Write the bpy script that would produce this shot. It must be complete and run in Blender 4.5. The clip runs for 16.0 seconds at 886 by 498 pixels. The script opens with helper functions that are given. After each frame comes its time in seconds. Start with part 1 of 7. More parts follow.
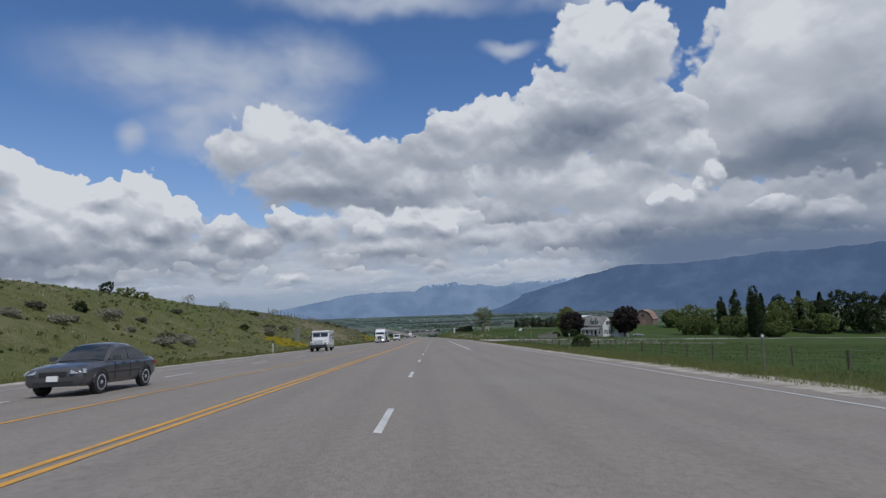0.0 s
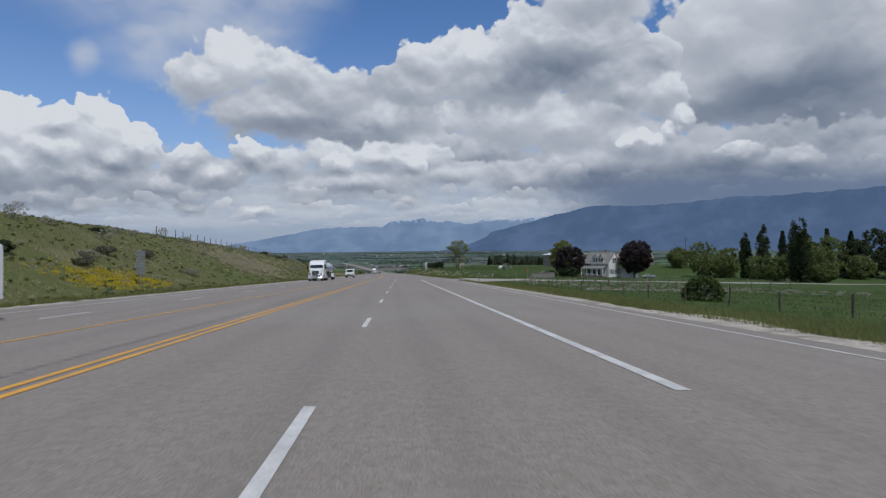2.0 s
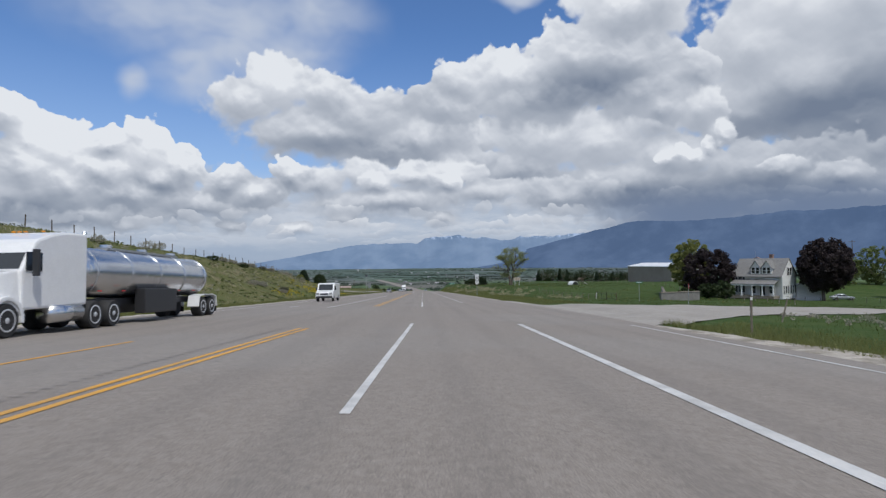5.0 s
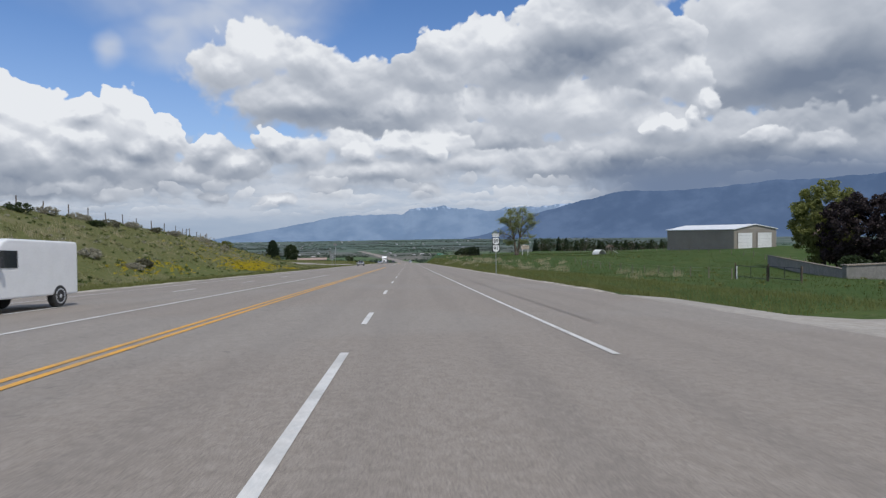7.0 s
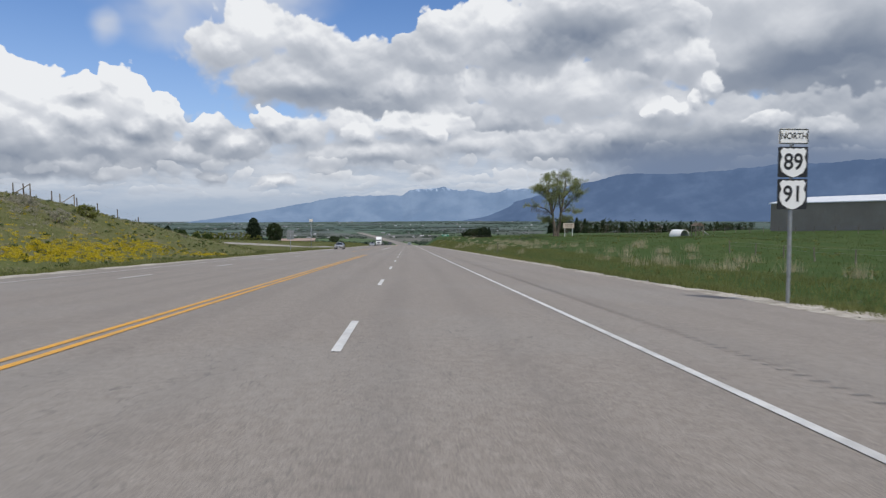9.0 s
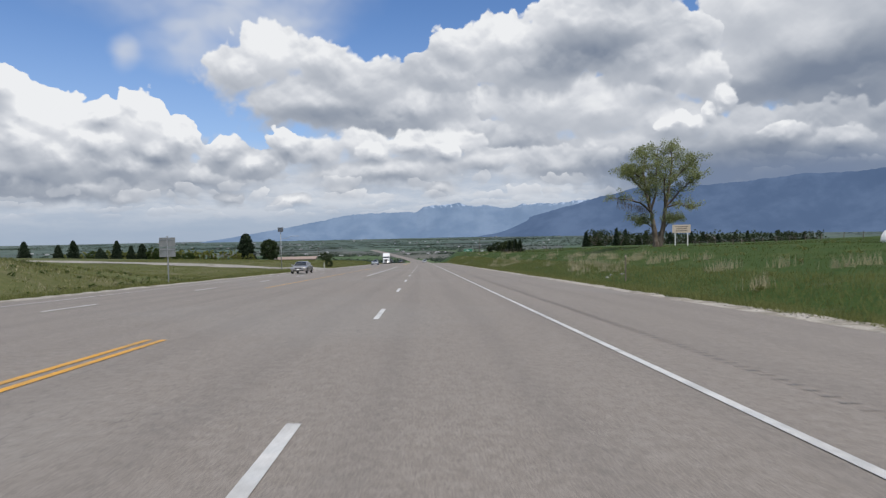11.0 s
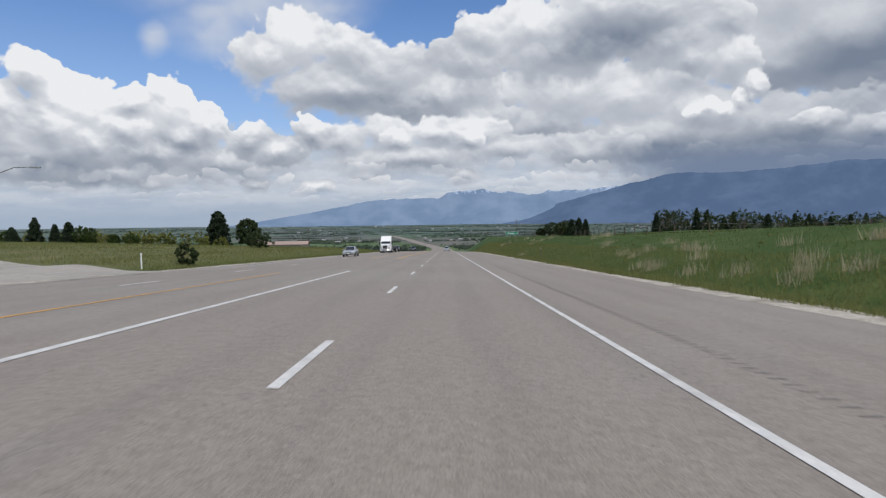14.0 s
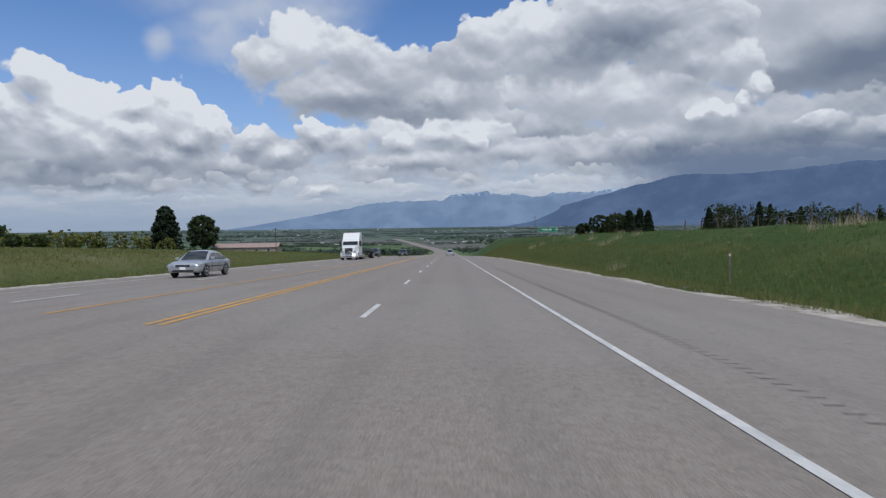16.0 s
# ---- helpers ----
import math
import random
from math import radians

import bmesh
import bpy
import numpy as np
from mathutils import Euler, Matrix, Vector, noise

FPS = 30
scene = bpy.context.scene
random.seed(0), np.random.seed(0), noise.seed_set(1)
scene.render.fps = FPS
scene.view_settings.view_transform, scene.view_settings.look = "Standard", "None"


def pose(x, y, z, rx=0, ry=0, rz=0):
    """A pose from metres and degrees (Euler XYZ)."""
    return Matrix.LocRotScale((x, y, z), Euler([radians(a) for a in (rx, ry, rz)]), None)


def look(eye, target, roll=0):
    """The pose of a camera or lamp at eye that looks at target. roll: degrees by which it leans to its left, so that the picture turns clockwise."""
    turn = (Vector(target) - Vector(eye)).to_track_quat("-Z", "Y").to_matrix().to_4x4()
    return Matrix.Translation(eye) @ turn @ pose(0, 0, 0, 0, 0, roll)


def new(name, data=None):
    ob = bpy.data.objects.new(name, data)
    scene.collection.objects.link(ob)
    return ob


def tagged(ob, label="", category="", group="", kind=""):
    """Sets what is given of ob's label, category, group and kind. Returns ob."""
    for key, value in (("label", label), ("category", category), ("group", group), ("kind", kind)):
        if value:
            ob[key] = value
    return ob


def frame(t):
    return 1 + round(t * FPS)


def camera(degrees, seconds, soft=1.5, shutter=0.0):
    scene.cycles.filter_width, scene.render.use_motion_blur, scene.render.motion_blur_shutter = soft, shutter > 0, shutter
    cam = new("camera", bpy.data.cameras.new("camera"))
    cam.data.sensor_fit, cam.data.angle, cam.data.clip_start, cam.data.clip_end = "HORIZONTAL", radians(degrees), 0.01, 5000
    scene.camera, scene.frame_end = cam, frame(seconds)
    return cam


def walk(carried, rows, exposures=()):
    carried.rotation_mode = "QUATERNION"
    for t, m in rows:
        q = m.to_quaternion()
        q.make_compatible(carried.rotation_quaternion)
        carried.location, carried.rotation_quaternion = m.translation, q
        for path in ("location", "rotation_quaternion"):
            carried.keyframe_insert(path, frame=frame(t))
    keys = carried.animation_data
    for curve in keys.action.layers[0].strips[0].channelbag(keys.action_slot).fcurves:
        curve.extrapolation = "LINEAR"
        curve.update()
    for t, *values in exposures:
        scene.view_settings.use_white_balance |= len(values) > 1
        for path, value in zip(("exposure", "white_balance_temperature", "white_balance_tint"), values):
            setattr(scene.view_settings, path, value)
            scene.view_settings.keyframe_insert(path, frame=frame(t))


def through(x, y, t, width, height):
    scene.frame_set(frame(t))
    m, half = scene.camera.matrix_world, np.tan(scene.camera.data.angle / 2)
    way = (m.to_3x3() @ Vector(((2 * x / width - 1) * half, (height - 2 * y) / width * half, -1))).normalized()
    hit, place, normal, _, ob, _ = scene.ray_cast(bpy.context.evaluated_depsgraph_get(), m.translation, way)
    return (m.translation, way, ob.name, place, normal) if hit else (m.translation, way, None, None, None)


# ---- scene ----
# the camera: seconds, place across and along the road, then pitch, roll and yaw against the road's plane
SLOPE = pose(0, 0, 0, -2.5, 1.8, -0.0785)
EYE = 1.474
cam = camera(73.0, 16.0, 1.3, 0.08)
PATH = [
    (0.0, 0.29, 0.00, 8.21, 0.23, -0.82),
    (0.5, 0.39, 13.66, 8.35, -3.33, 0.81),
    (1.0, 0.48, 27.31, 7.16, -3.33, -0.66),
    (1.5, 0.37, 40.96, 5.90, -2.93, -2.23),
    (2.0, 0.36, 54.60, 2.22, -0.98, -4.00),
    (2.5, 0.37, 68.24, 3.52, 0.38, -4.84),
    (3.0, 0.31, 81.87, 4.92, -1.55, -3.66),
    (3.5, 0.28, 95.50, 5.26, -1.93, -2.78),
    (4.0, 0.35, 109.12, 4.91, -2.33, -1.63),
    (4.5, 0.48, 122.74, 4.61, -3.01, -0.77),
    (5.0, 0.46, 136.35, 3.80, -1.14, -0.63),
    (7.5, 0.51, 204.39, 0.28, -1.28, -3.83),
    (8.0, 0.39, 217.99, -0.39, -2.11, -4.42),
    (8.5, 0.39, 231.59, 0.33, -1.63, -3.68),
    (9.0, 0.34, 245.18, -0.57, -1.31, -3.39),
    (11.5, 0.57, 313.17, 1.18, -0.64, -1.63),
    (12.0, 0.62, 326.77, 0.74, -1.24, -1.19),
    (12.5, 0.87, 340.37, 0.32, -2.22, -0.51),
    (13.0, 0.98, 353.97, 0.46, -1.67, -0.01),
    (13.5, 1.08, 367.58, 0.13, -1.27, 0.29),
    (14.0, 1.14, 381.18, -0.27, -1.03, 0.25),
    (14.5, 1.21, 394.79, -0.17, -0.73, 0.42),
    (15.0, 1.27, 408.40, -0.17, -0.92, 0.52),
    (15.5, 1.21, 422.02, 0.12, -0.76, 0.60),
    (16.0, 1.21, 435.64, 0.01, -0.97, 0.56),
]
# the highway comes round a slight bend at the junction: the stretch south of it lies turned about the pivot
BEND, PIVOT = 1.27, 178.0
TURN = pose(0, PIVOT, 0) @ pose(0, 0, 0, 0, 0, -BEND) @ pose(0, -PIVOT, 0)
walk(cam, [(t, (TURN if y < PIVOT else Matrix()) @ SLOPE @ pose(x, y, EYE, 90 + p, r, w)) for t, x, y, p, r, w in PATH],
     [(0.0, -0.45, 6050, 10), (1.5, -0.45, 6050, 10), (3.0, -0.18, 6100, 10), (5.0, -0.17, 6150, 10), (9.0, -0.05, 6350, 10), (13.0, -0.04, 6400, 10), (14.5, -0.12, 6300, 10), (16.0, -0.28, 6050, 10)])

# ---- light: sky with broken cumulus, one sun high behind the right shoulder ----
SUN_AZ, SUN_EL = 150.0, 58.0          # degrees clockwise from the road's direction, and above the horizon
world = bpy.data.worlds.new("sky")
scene.world = world
world.use_nodes = True
wt = world.node_tree
wt.nodes.clear()


class Nodes:
    """Short-hand for building node trees."""

    def __init__(self, tree):
        self.t = tree

    def add(self, kind, **props):
        n = self.t.nodes.new(kind)
        for k, v in props.items():
            setattr(n, k, v)
        return n

    def put(self, socket, v):
        if hasattr(v, "is_output"):
            self.t.links.new(v, socket)
        elif v is not None:
            socket.default_value = v

    def m(self, op, a, b=None, c=None, clamp=False):
        n = self.add("ShaderNodeMath", operation=op, use_clamp=clamp)
        for s, v in zip(n.inputs, (a, b, c)):
            self.put(s, v)
        return n.outputs[0]

    def v(self, op, a, b=None, scale=None):
        n = self.add("ShaderNodeVectorMath", operation=op)
        self.put(n.inputs[0], a)
        self.put(n.inputs[1], b)
        if scale is not None:
            self.put(n.inputs["Scale"], scale)
        return n.outputs["Value"] if op in ("LENGTH", "DOT_PRODUCT") else n.outputs[0]

    def mix(self, f, a, b, blend="MIX"):
        n = self.add("ShaderNodeMix", data_type="RGBA", blend_type=blend)
        self.put(n.inputs[0], f)
        self.put(n.inputs[6], a)
        self.put(n.inputs[7], b)
        return n.outputs[2]

    def ramp(self, f, lo, hi, a=0.0, b=1.0, smooth=True):
        n = self.add("ShaderNodeMapRange", interpolation_type="SMOOTHSTEP" if smooth else "LINEAR")
        for s, v in zip(n.inputs[:5], (f, lo, hi, a, b)):
            self.put(s, v)
        return n.outputs[0]

    def noise(self, vec, scale, detail=4.0, rough=0.55, kind=None, lac=2.0, color=False):
        n = self.add("ShaderNodeTexNoise")
        if kind:
            n.noise_type = kind
        self.put(n.inputs["Vector"], vec)
        n.inputs["Scale"].default_value = scale
        n.inputs["Detail"].default_value = detail
        n.inputs["Roughness"].default_value = rough
        n.inputs["Lacunarity"].default_value = lac
        return n.outputs["Color" if color else "Fac"]


w = Nodes(wt)
way = w.add("ShaderNodeTexCoord").outputs["Generated"]
sep = w.add("ShaderNodeSeparateXYZ")
wt.links.new(way, sep.inputs[0])
az = w.m("SUBTRACT", w.m("MULTIPLY", w.m("ARCTAN2", sep.outputs[0], sep.outputs[1]), 57.2958), BEND)
el = w.m("MULTIPLY", w.m("ARCSINE", sep.outputs[2]), 57.2958)
comb = w.add("ShaderNodeCombineXYZ")
wt.links.new(az, comb.inputs[0])
wt.links.new(el, comb.inputs[1])
ang = comb.outputs[0]                                    # azimuth and height in degrees
warp1 = w.v("SCALE", w.v("SUBTRACT", w.noise(ang, 0.16, 3.0, 0.55, color=True), (0.5, 0.5, 0.5)), scale=2.0)
warp2 = w.v("SCALE", w.v("SUBTRACT", w.noise(ang, 0.9, 3.0, 0.5, color=True), (0.5, 0.5, 0.5)), scale=0.7)
bent = w.v("ADD", ang, w.v("ADD", warp1, warp2))
soft_bent = w.v("ADD", ang, w.v("SCALE", warp1, scale=1.6))
# billows: rounded lumps, and the light that they catch from above
def billow(vec, s, detail=3.0, smooth=0.5):
    n = w.add("ShaderNodeTexVoronoi", feature="SMOOTH_F1", voronoi_dimensions="2D")
    w.put(n.inputs["Vector"], vec)
    n.inputs["Scale"].default_value = s
    n.inputs["Smoothness"].default_value = smooth
    n.inputs["Detail"].default_value = detail
    n.inputs["Roughness"].default_value = 0.55
    return n.outputs["Distance"]
gentle = w.v("ADD", ang, w.v("ADD", warp1, w.v("SCALE", warp2, scale=0.35)))
crinkle = w.v("SCALE", w.v("SUBTRACT", w.noise(ang, 2.6, 2.0, 0.5, color=True), (0.5, 0.5, 0.5)), scale=0.22)
crisp = w.v("ADD", gentle, crinkle)
lump = billow(gentle, 0.34, 2.0, 0.3)
swell = billow(gentle, 0.30, 0.0, 0.45)
swell_up = billow(w.v("ADD", gentle, (0.10, 0.80, 0.0)), 0.30, 0.0, 0.45)
knob = billow(crisp, 0.80, 0.0, 0.35)
knob_up = billow(w.v("ADD", crisp, (0.05, 0.32, 0.0)), 0.80, 0.0, 0.35)
pip = billow(crisp, 2.1, 0.0, 0.35)
pip_up = billow(w.v("ADD", crisp, (0.02, 0.12, 0.0)), 2.1, 0.0, 0.35)
relief = w.m("ADD", w.m("ADD", w.m("SUBTRACT", swell_up, swell), w.m("MULTIPLY", w.m("SUBTRACT", knob_up, knob), 0.75)), w.m("MULTIPLY", w.m("SUBTRACT", pip_up, pip), 0.22))
puff = w.noise(bent, 0.32, 6.0, 0.55)
broad = w.noise(soft_bent, 0.16, 3.0, 0.45)
broad_up = w.noise(w.v("ADD", soft_bent, (0.35, 1.2, 0.0)), 0.16, 3.0, 0.45)
relief2 = w.m("SUBTRACT", broad, broad_up)
edge = w.m("ADD", w.m("ADD", w.m("MULTIPLY", lump, 0.50), w.m("MULTIPLY", knob, 0.36)), w.m("ADD", w.m("MULTIPLY", pip, 0.12), w.m("MULTIPLY", w.m("SUBTRACT", 0.5, puff), 0.40)))

# cloud lumps: azimuth, height, half width, half height (degrees)
VEIL = [(-17.5, 20.8, 8.0, 3.4), (-19.0, 18.6, 6.0, 2.6), (17.0, 27.6, 9.0, 1.2), (-22.0, 17.6, 3.6, 2.4), (-12.0, 22.5, 7.0, 3.5), (-21.4, 21.2, 13.5, 3.8), (-13.9, 19.4, 6.5, 3.2), (-4.0, 28.1, 13.5, 1.6), (-26.4, 15.6, 1.6, 1.7), (-22.0, 16.5, 4.5, 2.6), (8.2, 23.9, 3.2, 0.8)]
BANK_MID = [(-15.0, 16.6, 3.8, 3.0), (-10.3, 15.7, 3.8, 2.7), (-17.4, 15.0, 4.2, 2.6), (-6.6, 13.9, 5.9, 3.0), (-1.2, 11.7, 5.9, 3.0), (-10.9, 12.3, 8.1, 3.2), (-4.5, 10.7, 7.6, 2.4), (2.0, 9.5, 4.9, 2.2)]
CUMULUS_LEFT = [(-29.3, 8.2, 3.4, 2.2), (-24.5, 7.6, 3.0, 2.0), (-32.3, 10.0, 3.2, 3.1), (-28.3, 10.2, 2.1, 1.7), (-25.7, 10.1, 2.7, 3.0), (-22.8, 8.8, 2.7, 2.4), (-34.3, 8.1, 3.8, 3.2), (-31.2, 6.8, 8.1, 2.7), (-26.7, 6.5, 7.0, 1.9), (-19.2, 7.6, 2.7, 1.9), (-35.3, 11.9, 2.4, 1.9), (-13.5, 8.1, 2.2, 1.7), (-16.6, 6.6, 4.3, 1.6), (-39.0, 8.0, 5.0, 4.0)]
TOWER = [(23.8, 16.6, 2.2, 2.2), (21.0, 13.6, 3.0, 2.0), (17.8, 22.6, 5.9, 4.6), (15.3, 24.4, 3.2, 3.2), (21.4, 22.5, 3.2, 3.8), (13.4, 18.7, 5.4, 3.8), (6.8, 17.7, 4.3, 3.0), (2.3, 16.9, 3.5, 2.7), (18.6, 18.1, 5.4, 4.3), (9.4, 15.5, 8.1, 3.2), (19.4, 15.0, 5.9, 3.2), (1.1, 14.8, 4.9, 2.7)]
MASS_RIGHT = [(31.4, 20.6, 6.5, 5.9), (35.9, 20.3, 7.0, 7.0), (28.6, 17.5, 5.9, 4.3), (32.9, 13.9, 9.2, 4.9), (37.7, 16.0, 5.4, 8.1), (27.7, 12.9, 6.5, 3.8), (35.8, 11.2, 8.1, 4.3), (42.8, 12.7, 10.8, 10.8)]
LOWER = [(4.0, 11.8, 3.2, 2.2), (20.6, 12.4, 3.0, 2.2), (24.0, 13.2, 2.8, 2.6), (10.8, 11.7, 8.1, 3.8), (15.5, 10.8, 5.9, 3.2), (21.9, 9.2, 5.4, 2.7), (23.6, 9.3, 2.2, 1.6), (25.8, 11.3, 1.5, 1.4), (29.5, 7.4, 8.1, 3.2), (34.7, 6.8, 8.1, 3.2), (17.8, 7.0, 10.8, 2.7), (7.5, 8.7, 6.5, 2.7), (27.1, 5.2, 13.5, 2.7), (40.6, 5.7, 10.8, 4.9)]
LOW_ROW = [(-27.0, 3.6, 2.0, 0.7), (-19.0, 3.9, 1.8, 0.8), (-13.0, 3.4, 2.2, 0.7), (-8.5, 4.6, 1.8, 0.8), (0.5, 4.4, 2.0, 0.8), (-23.0, 4.8, 1.6, 0.7), (-6.7, 8.1, 3.2, 1.9), (-1.8, 8.2, 3.2, 1.9), (2.0, 8.4, 3.2, 1.6), (-10.9, 7.6, 3.2, 1.5), (5.2, 6.7, 4.3, 1.6), (-4.6, 5.9, 10.8, 1.6), (11.6, 6.3, 6.5, 1.9), (-31.9, 4.5, 16.2, 1.6), (-21.4, 5.6, 8.1, 1.4)]
PUFFS = [(-35.8, 12.6, 2.0, 1.0), (-33.9, 12.0, 1.2, 0.7), (-2.4, 8.3, 3.0, 1.5), (-5.7, 7.5, 2.4, 1.2), (1.1, 7.6, 2.2, 1.3), (-13.2, 8.2, 2.2, 1.3), (21.4, 8.9, 1.7, 0.8), (22.6, 9.4, 1.0, 0.9), (24.8, 9.8, 1.1, 1.0), (23.9, 9.1, 1.4, 0.7), (26.2, 11.2, 1.0, 1.2), (26.0, 10.3, 0.6, 0.7), (30.1, 7.6, 2.6, 1.3), (34.6, 6.8, 2.6, 1.4)]
# thick, grey parts and thin, bright parts: azimuth, height, half width, half height, amount
THICK = [(15.5, 15.6, 6.5, 1.7, 0.26), (-9.0, 11.2, 8.0, 1.2, 0.16), (32.5, 12.6, 8.0, 2.4, 0.24), (-25.8, 7.0, 3.4, 0.9, 0.16), (13.7, 16.1, 7.0, 2.7, 0.30), (18.3, 20.6, 4.3, 2.4, 0.16), (33.8, 11.4, 10.8, 3.2, 0.34), (37.2, 14.0, 4.3, 5.4, 0.22), (-7.7, 10.8, 10.8, 1.6, 0.14), (-26.3, 6.9, 4.0, 0.9, 0.34), (-36.0, 4.8, 6.0, 0.9, 0.34), (26.0, 6.0, 12.0, 1.9, 0.42), (29.2, 4.2, 14.5, 1.8, 0.46), (37.0, 8.0, 8.0, 2.0, 0.25), (17.5, 5.6, 5.0, 1.2, 0.25), (8.4, 8.2, 5.1, 1.6, 0.20)]
THIN = [(-32.3, 10.4, 3.2, 3.2, 0.4), (-25.7, 10.4, 2.7, 2.7, 0.35), (-15.0, 17.1, 3.2, 2.2, 0.25), (6.8, 18.2, 4.9, 2.2, 0.25), (23.6, 9.3, 2.7, 1.4, 0.14), (25.8, 11.3, 1.4, 1.2, 0.08), (31.5, 21.4, 4.3, 3.2, 0.2), (16.4, 24.2, 4.9, 2.7, 0.2)]


def nearness(vec, lumps):
    """How near a direction is to the middle of the nearest lump: 0 there, 1 at its rim."""
    out = None
    for a, e, ra, re in lumps:
        d = w.v("LENGTH", w.v("MULTIPLY", w.v("SUBTRACT", vec, (a, e, 0)), (1 / ra, 1 / re, 0)))
        out = d if out is None else w.m("SMOOTH_MIN", out, d, 0.25)
    return out


def patches(vec, spots):
    out = None
    for a, e, ra, re, k in spots:
        d = w.v("LENGTH", w.v("MULTIPLY", w.v("SUBTRACT", vec, (a, e, 0)), (1 / ra, 1 / re, 0)))
        g = w.ramp(d, 0.0, 1.35, k, 0.0)
        out = g if out is None else w.m("ADD", out, g)
    return out


sky = w.add("ShaderNodeTexSky", sky_type="NISHITA", sun_disc=False, altitude=1500.0, air_density=1.0, dust_density=0.6, ozone_density=2.0)
sky.sun_elevation, sky.sun_rotation = radians(SUN_EL), radians(SUN_AZ)
blue = w.v("MULTIPLY", sky.outputs[0], (0.099, 0.121, 0.146))
haze = w.ramp(el, -2.0, 22.0, 0.62, 0.0)
blue = w.mix(haze, blue, (0.47, 0.55, 0.66, 1))
thick = patches(soft_bent, THICK)
thin = patches(soft_bent, THIN)
form = w.m("ADD", w.m("MULTIPLY", relief, 0.30), w.m("MULTIPLY", relief2, 0.60))
col = blue
# high thin veil
veil = w.m("MULTIPLY", w.ramp(nearness(soft_bent, VEIL), 1.25, 0.1), w.ramp(w.noise(w.v("MULTIPLY", soft_bent, (0.6, 1.1, 1)), 0.20, 3.0, 0.5), 0.12, 0.60))
col = w.mix(w.m("MULTIPLY", veil, 0.9), col, (0.60, 0.645, 0.73, 1))
# hazy sheets of cloud low over the horizon
streaks = w.noise(w.v("MULTIPLY", w.v("ADD", ang, w.v("SCALE", warp2, scale=0.8)), (0.22, 1.3, 1)), 0.6, 5.0, 0.58)
low = w.m("MULTIPLY", w.ramp(el, 9.0, 5.5), w.ramp(el, -1.0, 2.2, 0.55, 1.0))
sheets = w.mix(w.ramp(streaks, 0.36, 0.64), (0.50, 0.55, 0.63, 1), (0.66, 0.68, 0.72, 1))
col = w.mix(w.m("MULTIPLY", low, 0.92), col, sheets)


def tone(s):
    """The colour of cloud by how much light it catches."""
    shade = w.add("ShaderNodeValToRGB")
    wt.links.new(s, shade.inputs[0])
    e = shade.color_ramp.elements
    e[0].position, e[0].color = 0.0, (0.20, 0.240, 0.315, 1)
    e[1].position, e[1].color = 1.0, (0.88, 0.885, 0.89, 1)
    for p, c in ((0.35, (0.36, 0.395, 0.455, 1)), (0.65, (0.56, 0.585, 0.63, 1)), (0.85, (0.72, 0.735, 0.765, 1))):
        n = e.new(p)
        n.color = c
    return shade.outputs[0]


def cloud(col, lumps, base, top, lit, hardness, body=0.66, round_=0.55, rough=1.0):
    """Lays one bank over the sky: its mask from the lumps with billowed edges, its shade from height, relief and thickness."""
    near = nearness(bent, lumps)
    slope = w.m("SUBTRACT", nearness(w.v("ADD", bent, (0.15, 0.8, 0.0)), lumps), near)
    sunward = w.m("MULTIPLY", slope, round_)
    d = w.m("ADD", near, w.m("MULTIPLY", w.m("SUBTRACT", edge, 0.36), w.ramp(near, 0.45, 0.85, 0.08, 0.75)))
    spread = w.ramp(slope, -0.12, 0.10, hardness * 4.0, hardness)         # crisp tops, soft bottoms
    mask = w.ramp(d, w.m("ADD", 1.0, spread), w.m("SUBTRACT", 1.0, spread))
    up = w.ramp(w.m("ADD", el, w.m("MULTIPLY", relief2, 3.0)), base, top, -0.12, 0.12, smooth=False)
    rim = w.ramp(d, 0.45, 1.0, 0.0, 0.08)
    knobs = w.m("MULTIPLY", form, w.ramp(slope, -0.16, 0.10, 0.40 * rough, rough))
    s = w.m("ADD", w.m("ADD", w.m("ADD", w.m("ADD", knobs, sunward), up), rim), lit)
    s = w.m("ADD", w.m("SUBTRACT", s, thick), thin)
    return w.mix(mask, col, tone(w.m("ADD", s, body, clamp=True)))


